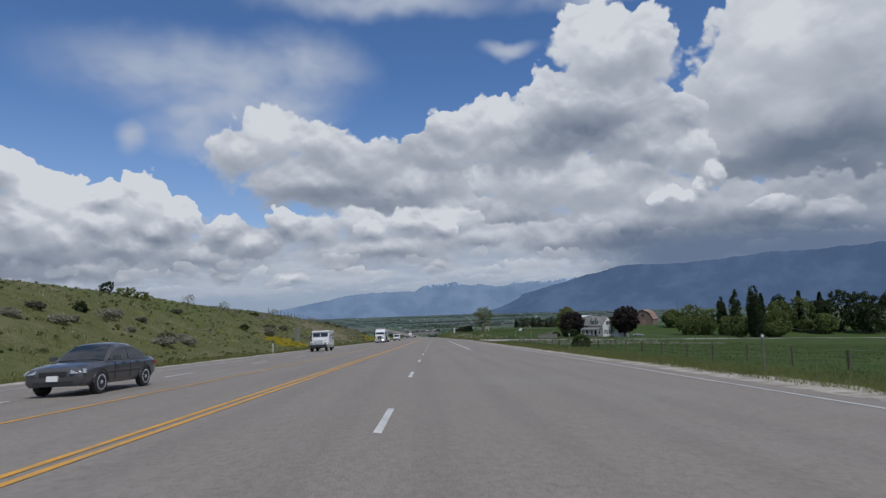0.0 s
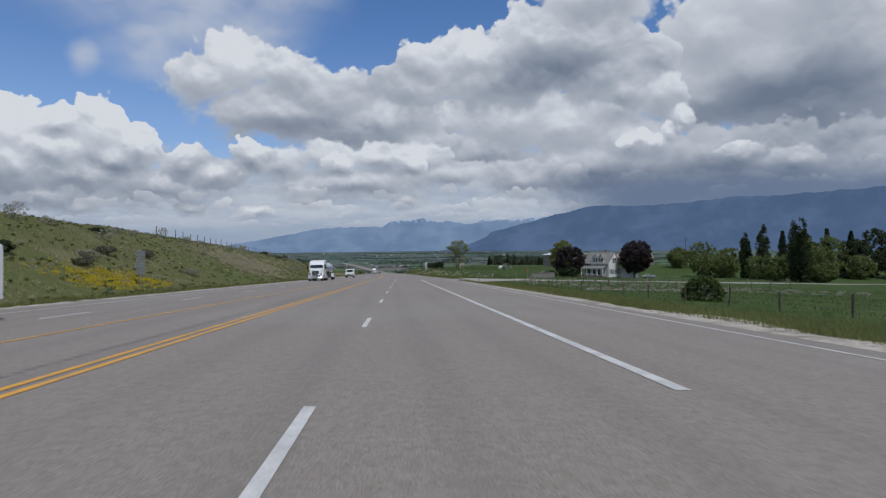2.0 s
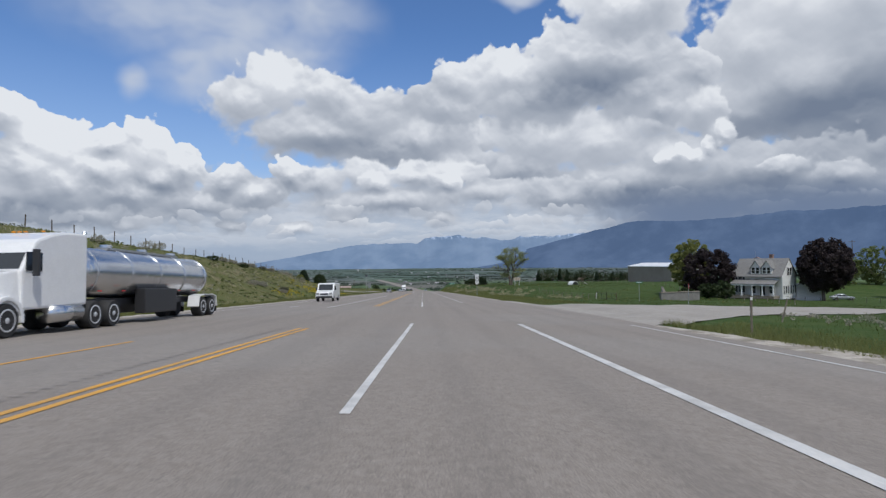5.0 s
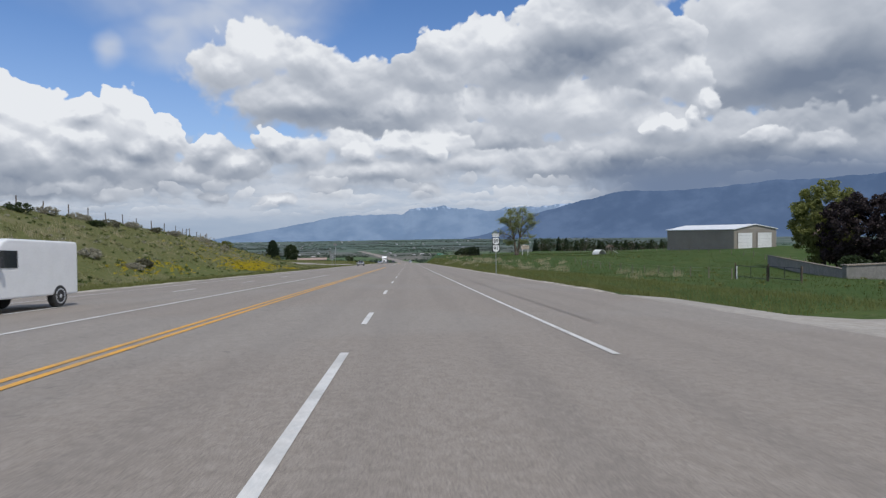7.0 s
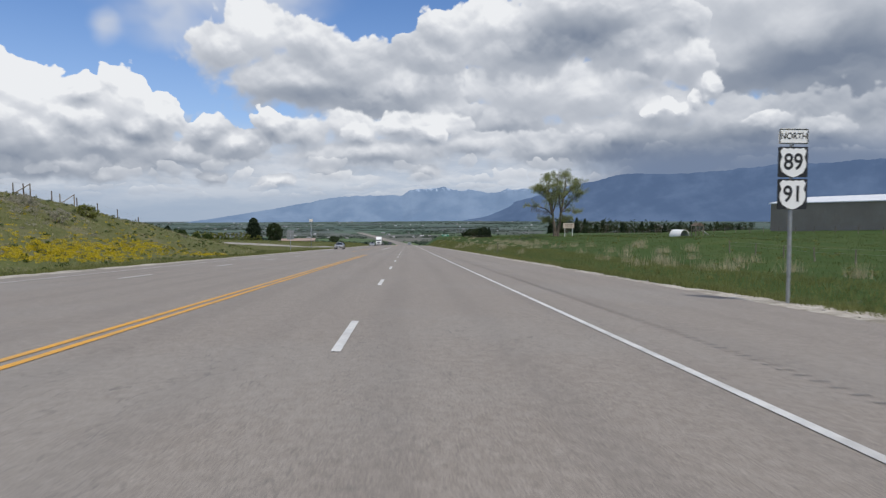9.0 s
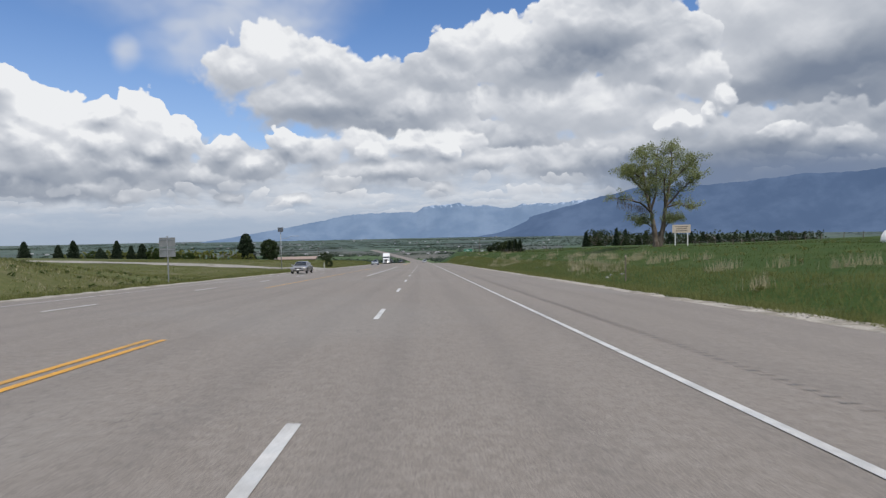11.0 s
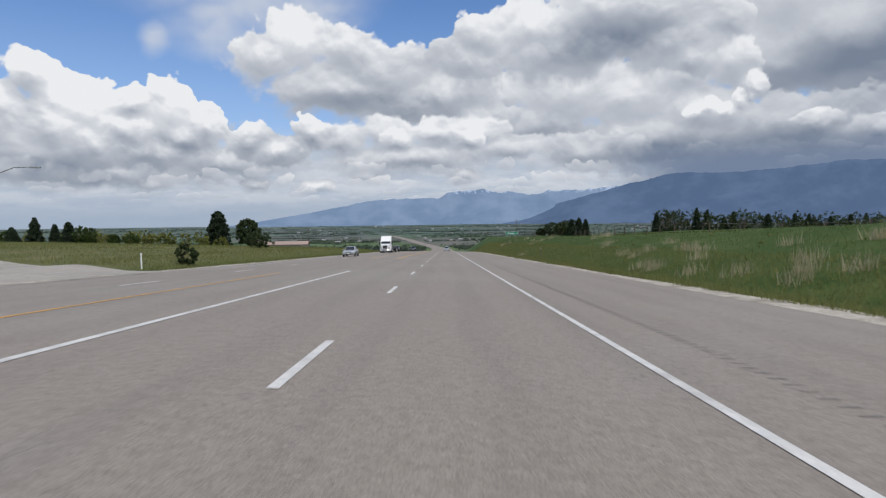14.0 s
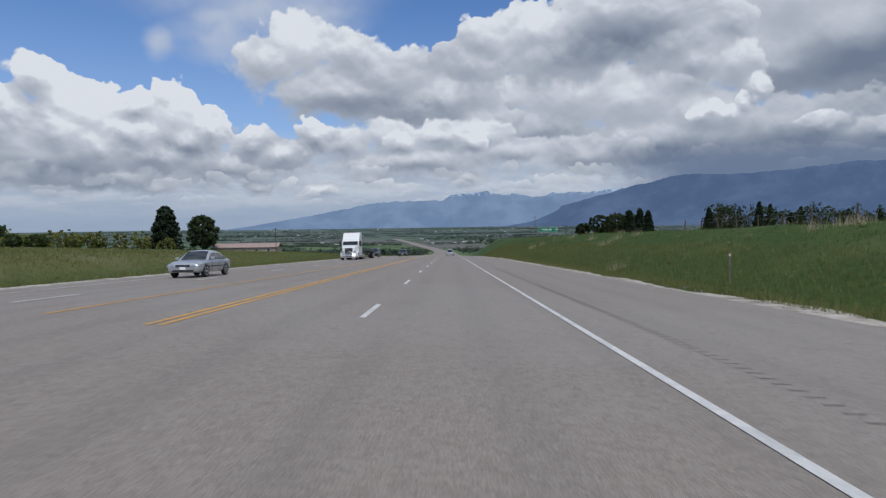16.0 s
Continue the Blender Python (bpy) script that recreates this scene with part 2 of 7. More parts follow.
def flat_cumulus(col, wide, high, offset, lo, hi, fade, body):
    """A far field of small flat-based cumulus between two heights above the horizon."""
    vec = w.v("ADD", w.v("MULTIPLY", crisp, (1 / wide, 1 / high, 0)), offset)
    n = w.add("ShaderNodeTexVoronoi", feature="F1", voronoi_dimensions="2D")
    w.put(n.inputs["Vector"], vec)
    n.inputs["Scale"].default_value, n.inputs["Randomness"].default_value = 1.0, 0.9
    off = w.add("ShaderNodeSeparateXYZ")
    wt.links.new(w.v("SUBTRACT", vec, n.outputs["Position"]), off.inputs[0])
    chance = w.add("ShaderNodeSeparateColor")
    wt.links.new(n.outputs["Color"], chance.inputs[0])
    size = w.ramp(chance.outputs[0], 0.0, 1.0, 0.30, 0.74)
    dy = off.outputs[1]
    d = w.m("DIVIDE", w.v("LENGTH", w.v("MULTIPLY", w.v("SUBTRACT", vec, n.outputs["Position"]), (1.0, 1.35, 0))), size)
    d = w.m("ADD", d, w.m("MULTIPLY", w.m("SUBTRACT", edge, 0.36), 1.5))
    mask = w.m("MULTIPLY", w.ramp(d, 1.10, 0.92), w.ramp(w.m("ADD", dy, w.m("MULTIPLY", w.m("SUBTRACT", puff, 0.5), 0.3)), -0.34, -0.14))
    band = w.m("MULTIPLY", w.ramp(el, lo, lo + 0.8), w.ramp(el, hi, hi - 1.2))
    s = w.m("ADD", w.m("ADD", w.m("MULTIPLY", dy, 0.65), w.m("MULTIPLY", form, 0.8)), w.m("SUBTRACT", thin, thick))
    return w.mix(w.m("MULTIPLY", w.m("MULTIPLY", mask, band), fade), col, tone(w.m("ADD", s, body, clamp=True)))


col = cloud(col, MASS_RIGHT, 8.0, 22.0, 0.0, 0.07, rough=0.55)
col = cloud(col, LOWER, 4.0, 13.0, -0.03, 0.09, rough=0.8)
col = cloud(col, BANK_MID, 10.0, 17.5, 0.0, 0.08)
col = cloud(col, TOWER, 14.0, 24.0, 0.06, 0.06)
col = flat_cumulus(col, 5.6, 3.0, (3.3, 0.2, 0.0), 4.6, 9.4, 0.62, 0.64)
col = cloud(col, LOW_ROW, 4.5, 9.0, -0.07, 0.15)
col = cloud(col, PUFFS, 5.5, 9.5, 0.0, 0.12, rough=1.6)
col = flat_cumulus(col, 4.2, 1.9, (1.7, 0.55, 0.0), 3.0, 6.6, 0.62, 0.66)
col = flat_cumulus(col, 2.6, 0.95, (5.1, 0.3, 0.0), 1.4, 4.0, 0.45, 0.70)
col = cloud(col, CUMULUS_LEFT, 4.5, 11.5, 0.05, 0.035, 0.63, 0.75, 1.6)
# dark blue rain haze put into the sky behind the eastern ridge, softening its edge
rain = w.m("MULTIPLY", w.m("MULTIPLY", w.ramp(el, 7.4, 3.8), w.ramp(az, 12.0, 22.0)), w.ramp(broad, 0.30, 0.62, 0.66, 0.97))
col = w.mix(rain, col, (0.185, 0.240, 0.350, 1))
# grey-blue air low over the valley
col = w.mix(w.ramp(el, 3.6, 0.2, 0.0, 0.80), col, (0.335, 0.410, 0.530, 1))
# the rest of the sky goes on with broken cloud
rest = w.m("MULTIPLY", w.ramp(w.noise(way, 2.6, 6.0, 0.6), 0.45, 0.6), w.ramp(el, 27.0, 36.0))
round_about = w.m("MULTIPLY", w.ramp(w.noise(way, 3.5, 6.0, 0.6), 0.42, 0.58), w.ramp(w.m("ABSOLUTE", az), 46.0, 60.0))
col = w.mix(w.m("MAXIMUM", rest, round_about), col, (0.62, 0.645, 0.69, 1))
bg = w.add("ShaderNodeBackground")
wt.links.new(col, bg.inputs[0])
bg.inputs[1].default_value = 1.0
wt.links.new(bg.outputs[0], w.add("ShaderNodeOutputWorld").inputs[0])

sun = new("sun", bpy.data.lights.new("sun", "SUN"))
sun.data.energy, sun.data.angle, sun.data.color = 3.0, radians(0.6), (1.0, 0.95, 0.87)
sun_way = Vector((math.sin(radians(SUN_AZ)) * math.cos(radians(SUN_EL)), math.cos(radians(SUN_AZ)) * math.cos(radians(SUN_EL)), math.sin(radians(SUN_EL))))
sun.matrix_world = look(sun_way * 900, (0, 0, 0))


# ---- materials ----
def material(name, color, rough=0.8, metal=0.0, color2=None, grain=0.0, scale=1.0, bump=0.0, stain=None, stain_scale=0.15, stain_amount=0.5,
             stretch=(1, 1, 1), transmission=0.0, coat=0.0, by_object=0.0, by_island=0.0, spec=0.5):
    """A surface: two colours mixed by a fine grain, a second colour by wide stains, and relief from the grain."""
    mt = bpy.data.materials.new(name)
    mt.use_nodes = True
    n = Nodes(mt.node_tree)
    b = mt.node_tree.nodes["Principled BSDF"]
    b.inputs["Roughness"].default_value = rough
    b.inputs["Metallic"].default_value = metal
    b.inputs["Transmission Weight"].default_value = transmission
    b.inputs["Coat Weight"].default_value = coat
    b.inputs["Specular IOR Level"].default_value = spec
    pos = n.v("MULTIPLY", n.add("ShaderNodeTexCoord").outputs["Object"], stretch)
    c = (*color, 1)
    fine = n.noise(pos, scale, 5.0, 0.6)
    if color2:
        c = n.mix(n.ramp(fine, 0.38, 0.62), c, (*color2, 1))
    if stain:
        wide = n.noise(pos, stain_scale, 5.0, 0.6)
        c = n.mix(n.m("MULTIPLY", n.ramp(wide, 0.42, 0.66), stain_amount), c, (*stain, 1))
    if grain:
        c = n.mix(1.0, c, n.ramp(n.noise(pos, scale * 7, 3.0, 0.7), 0.25, 0.75, 1 - grain, 1 + grain), "MULTIPLY")
    if by_object:
        c = n.mix(1.0, c, n.ramp(n.add("ShaderNodeObjectInfo").outputs["Random"], 0, 1, 1 - by_object, 1 + by_object), "MULTIPLY")
    if by_island:
        c = n.mix(1.0, c, n.ramp(n.add("ShaderNodeNewGeometry").outputs["Random Per Island"], 0, 1, 1 - by_island, 1 + by_island), "MULTIPLY")
    n.put(b.inputs["Base Color"], c)
    if bump:
        bn = n.add("ShaderNodeBump")
        bn.inputs["Strength"].default_value = bump
        bn.inputs["Distance"].default_value = 0.02 / max(scale, 0.05) if scale > 1 else 0.02
        mt.node_tree.links.new(fine, bn.inputs["Height"])
        mt.node_tree.links.new(bn.outputs[0], b.inputs["Normal"])
    return mt


def asphalt_material():
    """Old grey asphalt: stone grain, wheel tracks that run along the lanes, patches and fine cracks."""
    mt = material("asphalt", (0.222, 0.192, 0.163), 0.88, 0, (0.256, 0.224, 0.192), 0.42, 8.0, 0.16)
    n = Nodes(mt.node_tree)
    b = mt.node_tree.nodes["Principled BSDF"]
    c = b.inputs["Base Color"].links[0].from_socket
    p = n.add("ShaderNodeTexCoord").outputs["Object"]
    xyz = n.add("ShaderNodeSeparateXYZ")
    mt.node_tree.links.new(p, xyz.inputs[0])
    lanes = n.m("SINE", n.m("MULTIPLY", n.m("ADD", xyz.outputs[0], 0.35), 2 * math.pi / 1.78))
    streak = n.noise(n.v("MULTIPLY", p, (1.0, 0.04, 1.0)), 1.3, 4.0, 0.6)
    c = n.mix(n.m("MULTIPLY", n.ramp(n.m("ADD", n.m("MULTIPLY", lanes, 0.25), streak), 0.45, 0.85), 0.22), c, (0.14, 0.125, 0.112, 1))
    wide = n.noise(p, 0.09, 4.0, 0.6)
    c = n.mix(n.m("MULTIPLY", n.ramp(wide, 0.48, 0.62), 0.22), c, (0.29, 0.275, 0.25, 1))
    crack = n.add("ShaderNodeTexVoronoi", feature="DISTANCE_TO_EDGE")
    mt.node_tree.links.new(n.v("ADD", n.v("MULTIPLY", p, (0.32, 0.12, 0.3)), n.v("SCALE", n.noise(p, 0.9, 3.0, color=True), scale=0.45)), crack.inputs["Vector"])
    c = n.mix(n.m("MULTIPLY", n.ramp(crack.outputs["Distance"], 0.010, 0.002), n.ramp(wide, 0.4, 0.6, 0.0, 0.5)), c, (0.09, 0.085, 0.08, 1))
    n.put(b.inputs["Base Color"], c)
    return mt


def ground_material():
    """Grass over soil in the verge and fields, drier and duller on the hill, in broad patches."""
    mt = bpy.data.materials.new("grassland")
    mt.use_nodes = True
    n = Nodes(mt.node_tree)
    b = mt.node_tree.nodes["Principled BSDF"]
    b.inputs["Roughness"].default_value = 0.95
    b.inputs["Specular IOR Level"].default_value = 0.1
    p = n.add("ShaderNodeTexCoord").outputs["Object"]
    xyz = n.add("ShaderNodeSeparateXYZ")
    mt.node_tree.links.new(p, xyz.inputs[0])
    fine = n.noise(p, 2.2, 6.0, 0.65)
    mid = n.noise(p, 0.22, 5.0, 0.6)
    wide = n.noise(p, 0.025, 4.0, 0.55)
    green = n.mix(n.ramp(fine, 0.3, 0.7), (0.030, 0.060, 0.014, 1), (0.062, 0.094, 0.025, 1))
    green = n.mix(n.ramp(mid, 0.45, 0.7, 0.0, 0.5), green, (0.100, 0.118, 0.040, 1))
    dry = n.mix(n.ramp(fine, 0.3, 0.7), (0.078, 0.088, 0.030, 1), (0.132, 0.132, 0.054, 1))
    dry = n.mix(n.ramp(mid, 0.48, 0.68, 0.0, 0.55), dry, (0.185, 0.165, 0.098, 1))
    dry = n.mix(n.ramp(wide, 0.45, 0.62, 0.0, 0.6), dry, (0.088, 0.112, 0.034, 1))
    hill = n.m("MULTIPLY", n.ramp(n.m("ADD", xyz.outputs[0], n.m("MULTIPLY", mid, 6.0)), -14.0, -19.0), n.ramp(xyz.outputs[1], 600.0, 470.0))
    c = n.mix(hill, green, dry)
    # valley: parcels of field far away, with distance haze painted over them
    cell = n.add("ShaderNodeTexVoronoi", voronoi_dimensions="2D", distance="CHEBYCHEV")
    mt.node_tree.links.new(n.v("ADD", n.v("MULTIPLY", p, (0.0040, 0.0022, 0)), n.v("SCALE", n.noise(p, 0.003, 2.0, color=True), scale=0.4)), cell.inputs["Vector"])
    cell.inputs["Scale"].default_value = 1.0
    hue = n.add("ShaderNodeSeparateColor")
    mt.node_tree.links.new(cell.outputs["Color"], hue.inputs[0])
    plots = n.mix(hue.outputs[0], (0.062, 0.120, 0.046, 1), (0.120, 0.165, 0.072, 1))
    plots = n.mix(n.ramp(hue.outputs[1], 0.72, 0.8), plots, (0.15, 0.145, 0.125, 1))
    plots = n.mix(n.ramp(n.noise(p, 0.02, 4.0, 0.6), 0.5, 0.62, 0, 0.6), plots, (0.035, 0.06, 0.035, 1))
    # blue-grey of the air put into the field colour, stronger with distance
    haze_tint = n.mix(n.ramp(n.noise(p, 0.006, 5.0, 0.6), 0.40, 0.62), (0.066, 0.090, 0.090, 1), (0.115, 0.145, 0.135, 1))
    plots = n.mix(n.ramp(xyz.outputs[1], 1300.0, 2600.0, 0.0, 0.8), plots, haze_tint)
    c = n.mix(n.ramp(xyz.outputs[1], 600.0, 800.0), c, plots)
    c = n.mix(n.m("MULTIPLY", n.ramp(n.noise(p, 0.6, 6.0, 0.7), 0.58, 0.72), 0.35), c, (0.20, 0.17, 0.11, 1))
    n.put(b.inputs["Base Color"], c)
    bn = n.add("ShaderNodeBump")
    bn.inputs["Strength"].default_value, bn.inputs["Distance"].default_value = 0.6, 0.12
    mt.node_tree.links.new(fine, bn.inputs["Height"])
    mt.node_tree.links.new(bn.outputs[0], b.inputs["Normal"])
    return mt


def leaf_material(name, dark, light, through=0.35):
    """Leaves: each of its own shade, some light passing through."""
    mt = bpy.data.materials.new(name)
    mt.use_nodes = True
    n = Nodes(mt.node_tree)
    b = mt.node_tree.nodes["Principled BSDF"]
    b.inputs["Roughness"].default_value, b.inputs["Specular IOR Level"].default_value = 0.6, 0.25
    r = n.add("ShaderNodeNewGeometry").outputs["Random Per Island"]
    patch = n.noise(n.add("ShaderNodeTexCoord").outputs["Object"], 0.5, 3.0)
    c = n.mix(n.m("ADD", n.m("MULTIPLY", r, 0.6), n.m("MULTIPLY", patch, 0.4)), (*dark, 1), (*light, 1))
    n.put(b.inputs["Base Color"], c)
    tr = n.add("ShaderNodeBsdfTranslucent")
    n.put(tr.inputs[0], c)
    ms = n.add("ShaderNodeMixShader")
    ms.inputs[0].default_value = through
    mt.node_tree.links.new(b.outputs[0], ms.inputs[1])
    mt.node_tree.links.new(tr.outputs[0], ms.inputs[2])
    mt.node_tree.links.new(ms.outputs[0], mt.node_tree.nodes["Material Output"].inputs[0])
    return mt


def mountain_material(name, rock, wood, snow_height, air, amount):
    """A far range with blue distance haze put into its colours and glow: wooded slopes and rock below, thin snow in the
    gullies of the tops.
    """
    mt = bpy.data.materials.new(name)
    mt.use_nodes = True
    n = Nodes(mt.node_tree)
    b = mt.node_tree.nodes["Principled BSDF"]
    b.inputs["Roughness"].default_value, b.inputs["Specular IOR Level"].default_value = 1.0, 0.0
    p = n.add("ShaderNodeTexCoord").outputs["Object"]
    xyz = n.add("ShaderNodeSeparateXYZ")
    mt.node_tree.links.new(p, xyz.inputs[0])
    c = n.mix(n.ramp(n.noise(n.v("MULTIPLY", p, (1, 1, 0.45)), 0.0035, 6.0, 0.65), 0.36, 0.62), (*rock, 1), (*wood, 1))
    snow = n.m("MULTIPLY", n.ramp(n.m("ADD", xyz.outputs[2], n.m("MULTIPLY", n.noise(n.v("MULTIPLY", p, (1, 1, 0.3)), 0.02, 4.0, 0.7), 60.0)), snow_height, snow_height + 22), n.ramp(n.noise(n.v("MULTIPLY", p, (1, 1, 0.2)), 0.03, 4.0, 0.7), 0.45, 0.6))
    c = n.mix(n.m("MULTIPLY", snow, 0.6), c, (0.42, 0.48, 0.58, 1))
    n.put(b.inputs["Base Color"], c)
    n.put(b.inputs["Emission Color"], (*air, 1))            # a glow that stands in for the blue light of the air in between
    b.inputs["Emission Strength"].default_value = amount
    return mt


ASPHALT = asphalt_material()
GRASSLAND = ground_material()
SIDE_ASPHALT = material("side road surface", (0.30, 0.275, 0.24), 0.92, 0, (0.36, 0.33, 0.29), 0.2, 3.0, 0.3, (0.24, 0.22, 0.19), 0.2)
GRAVEL = material("gravel", (0.36, 0.32, 0.265), 0.95, 0, (0.47, 0.43, 0.37), 0.45, 4.0, 0.8, (0.15, 0.13, 0.09), 0.9, 0.75)
PAINT_WHITE = material("white road paint", (0.62, 0.605, 0.575), 0.7, 0, (0.55, 0.55, 0.53), 0.12, 4.0, 0.1, (0.36, 0.35, 0.33), 1.2, 0.6)
PAINT_YELLOW = material("yellow road paint", (0.68, 0.34, 0.035), 0.7, 0, (0.60, 0.31, 0.05), 0.12, 4.0, 0.1, (0.38, 0.25, 0.10), 0.9, 0.6)
RUMBLE = material("rumble strip groove", (0.205, 0.179, 0.153), 0.95, 0, (0.14, 0.135, 0.13), 0.2, 6.0)
BARK = material("bark", (0.10, 0.075, 0.055), 0.95, 0, (0.17, 0.14, 0.11), 0.3, 3.0, 0.8, stretch=(1, 1, 0.25))
GREY_WOOD = material("weathered wood", (0.16, 0.13, 0.10), 0.9, 0, (0.25, 0.22, 0.18), 0.3, 6.0, 0.5, stretch=(1, 1, 0.15), by_object=0.2)
POST_BROWN = material("dark fence post", (0.085, 0.062, 0.045), 0.9, 0, (0.14, 0.11, 0.08), 0.3, 6.0, 0.5, stretch=(1, 1, 0.15), by_object=0.2)
STEEL = material("galvanised steel", (0.42, 0.43, 0.44), 0.5, 0.7, (0.34, 0.35, 0.36), 0.1, 5.0)
WHITE_PAINT = material("white paint", (0.78, 0.78, 0.76), 0.6, 0, (0.72, 0.72, 0.70), 0.05, 2.0, 0.05, (0.58, 0.57, 0.54), 0.4, 0.35)
SIDING = material("white clapboard", (0.74, 0.74, 0.72), 0.65, 0, (0.69, 0.69, 0.67), 0.05, 1.5, 0.05, (0.58, 0.56, 0.52), 0.3, 0.3)
ROOF_GREY = material("grey shingle roof", (0.17, 0.165, 0.155), 0.9, 0, (0.23, 0.225, 0.215), 0.25, 3.0, 0.4)
ROOF_BROWN = material("brown barn roof", (0.24, 0.15, 0.115), 0.85, 0, (0.30, 0.20, 0.16), 0.2, 1.0, 0.2)
TAN_METAL = material("tan metal siding", (0.30, 0.27, 0.23), 0.6, 0.1, (0.33, 0.30, 0.255), 0.06, 0.8, 0.1, (0.24, 0.21, 0.18), 0.2, 0.4)
ROOF_WHITE = material("white metal roof", (0.78, 0.79, 0.80), 0.45, 0.1, (0.72, 0.73, 0.74), 0.04, 0.6)
GLASS_DARK = material("dark glass", (0.02, 0.025, 0.03), 0.06, 0, None, 0, 1.0, spec=0.8)
BLACK = material("black rubber", (0.02, 0.02, 0.02), 0.8, 0, (0.03, 0.03, 0.03), 0.2, 4.0)
BLACK_TRIM = material("black trim", (0.03, 0.03, 0.032), 0.45)
CHROME = material("polished metal", (0.60, 0.61, 0.62), 0.26, 1.0, (0.66, 0.67, 0.68), 0.05, 0.5)
RIM = material("wheel rim alloy", (0.62, 0.63, 0.64), 0.35, 0.25, (0.55, 0.56, 0.57), 0.1, 5.0)
LAMP_GLASS = material("headlight glass", (0.42, 0.43, 0.45), 0.1, 0.3, None, 0, 1.0, coat=0.5)
AMBER = material("amber marker", (0.75, 0.28, 0.02), 0.3)
SIGN_GREEN = material("green sign sheet", (0.01, 0.20, 0.11), 0.45)
SIGN_WHITE = material("white sign sheet", (0.80, 0.80, 0.78), 0.45)
SIGN_BLACK = material("black sign sheet", (0.015, 0.016, 0.018), 0.5)
SIGN_BACK = material("sign back", (0.26, 0.27, 0.27), 0.6, 0.3, (0.21, 0.22, 0.22), 0.1, 3.0)
SIGN_RED = material("red sign sheet", (0.45, 0.02, 0.02), 0.45)
TAN_BOARD = material("tan billboard", (0.60, 0.50, 0.40), 0.7, 0, (0.52, 0.43, 0.34), 0.1, 0.8)
PALE_STONE = material("pale stone", (0.22, 0.21, 0.19), 0.9, 0, (0.32, 0.305, 0.28), 0.25, 4.0, 0.6, by_object=0.2)
LEAF_SPRING = leaf_material("spring leaves", (0.19, 0.22, 0.085), (0.42, 0.44, 0.20), 0.62)
LEAF_GREEN = leaf_material("green leaves", (0.030, 0.055, 0.014), (0.10, 0.135, 0.034))
LEAF_YELLOWGREEN = leaf_material("yellow-green leaves", (0.10, 0.125, 0.025), (0.30, 0.30, 0.085), 0.45)
LEAF_ORCHARD = leaf_material("orchard leaves", (0.085, 0.115, 0.036), (0.24, 0.28, 0.095), 0.42)
LEAF_WILLOW = leaf_material("willow leaves", (0.13, 0.155, 0.045), (0.36, 0.37, 0.13), 0.5)
SAGE_DARK = leaf_material("dark sagebrush", (0.10, 0.10, 0.065), (0.21, 0.20, 0.135), 0.35)
# blue-green cast of distance haze put into the leaf colour
LEAF_FAR_HAZE = leaf_material("far woodland leaves", (0.030, 0.050, 0.036), (0.085, 0.112, 0.075), 0.25)
LEAF_PLUM = leaf_material("purple leaves", (0.022, 0.017, 0.018), (0.064, 0.046, 0.045), 0.22)
LEAF_DARK = leaf_material("dark leaves", (0.020, 0.034, 0.013), (0.068, 0.092, 0.034), 0.28)
NEEDLES = leaf_material("pine needles", (0.013, 0.026, 0.014), (0.045, 0.065, 0.030), 0.2)
SAGE = leaf_material("sagebrush", (0.24, 0.23, 0.17), (0.46, 0.43, 0.34), 0.4)
SCRUB = leaf_material("scrub leaves", (0.075, 0.090, 0.035), (0.17, 0.165, 0.075), 0.3)
FLOWER = leaf_material("yellow flowers", (0.36, 0.29, 0.01), (0.62, 0.48, 0.02), 0.2)
GRASS_BLADE = leaf_material("grass blades", (0.105, 0.125, 0.036), (0.27, 0.265, 0.092), 0.42)
GRASS_FIELD = leaf_material("field grass blades", (0.055, 0.082, 0.022), (0.150, 0.175, 0.052), 0.4)
GRASS_DRY = leaf_material("dry grass blades", (0.32, 0.27, 0.155), (0.60, 0.53, 0.36), 0.35)
# rock and wood colours hold the blue of distance haze
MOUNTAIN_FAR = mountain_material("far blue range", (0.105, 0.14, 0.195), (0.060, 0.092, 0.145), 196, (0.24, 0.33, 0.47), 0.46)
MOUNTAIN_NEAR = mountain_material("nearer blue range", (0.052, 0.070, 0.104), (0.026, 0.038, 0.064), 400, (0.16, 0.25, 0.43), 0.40)


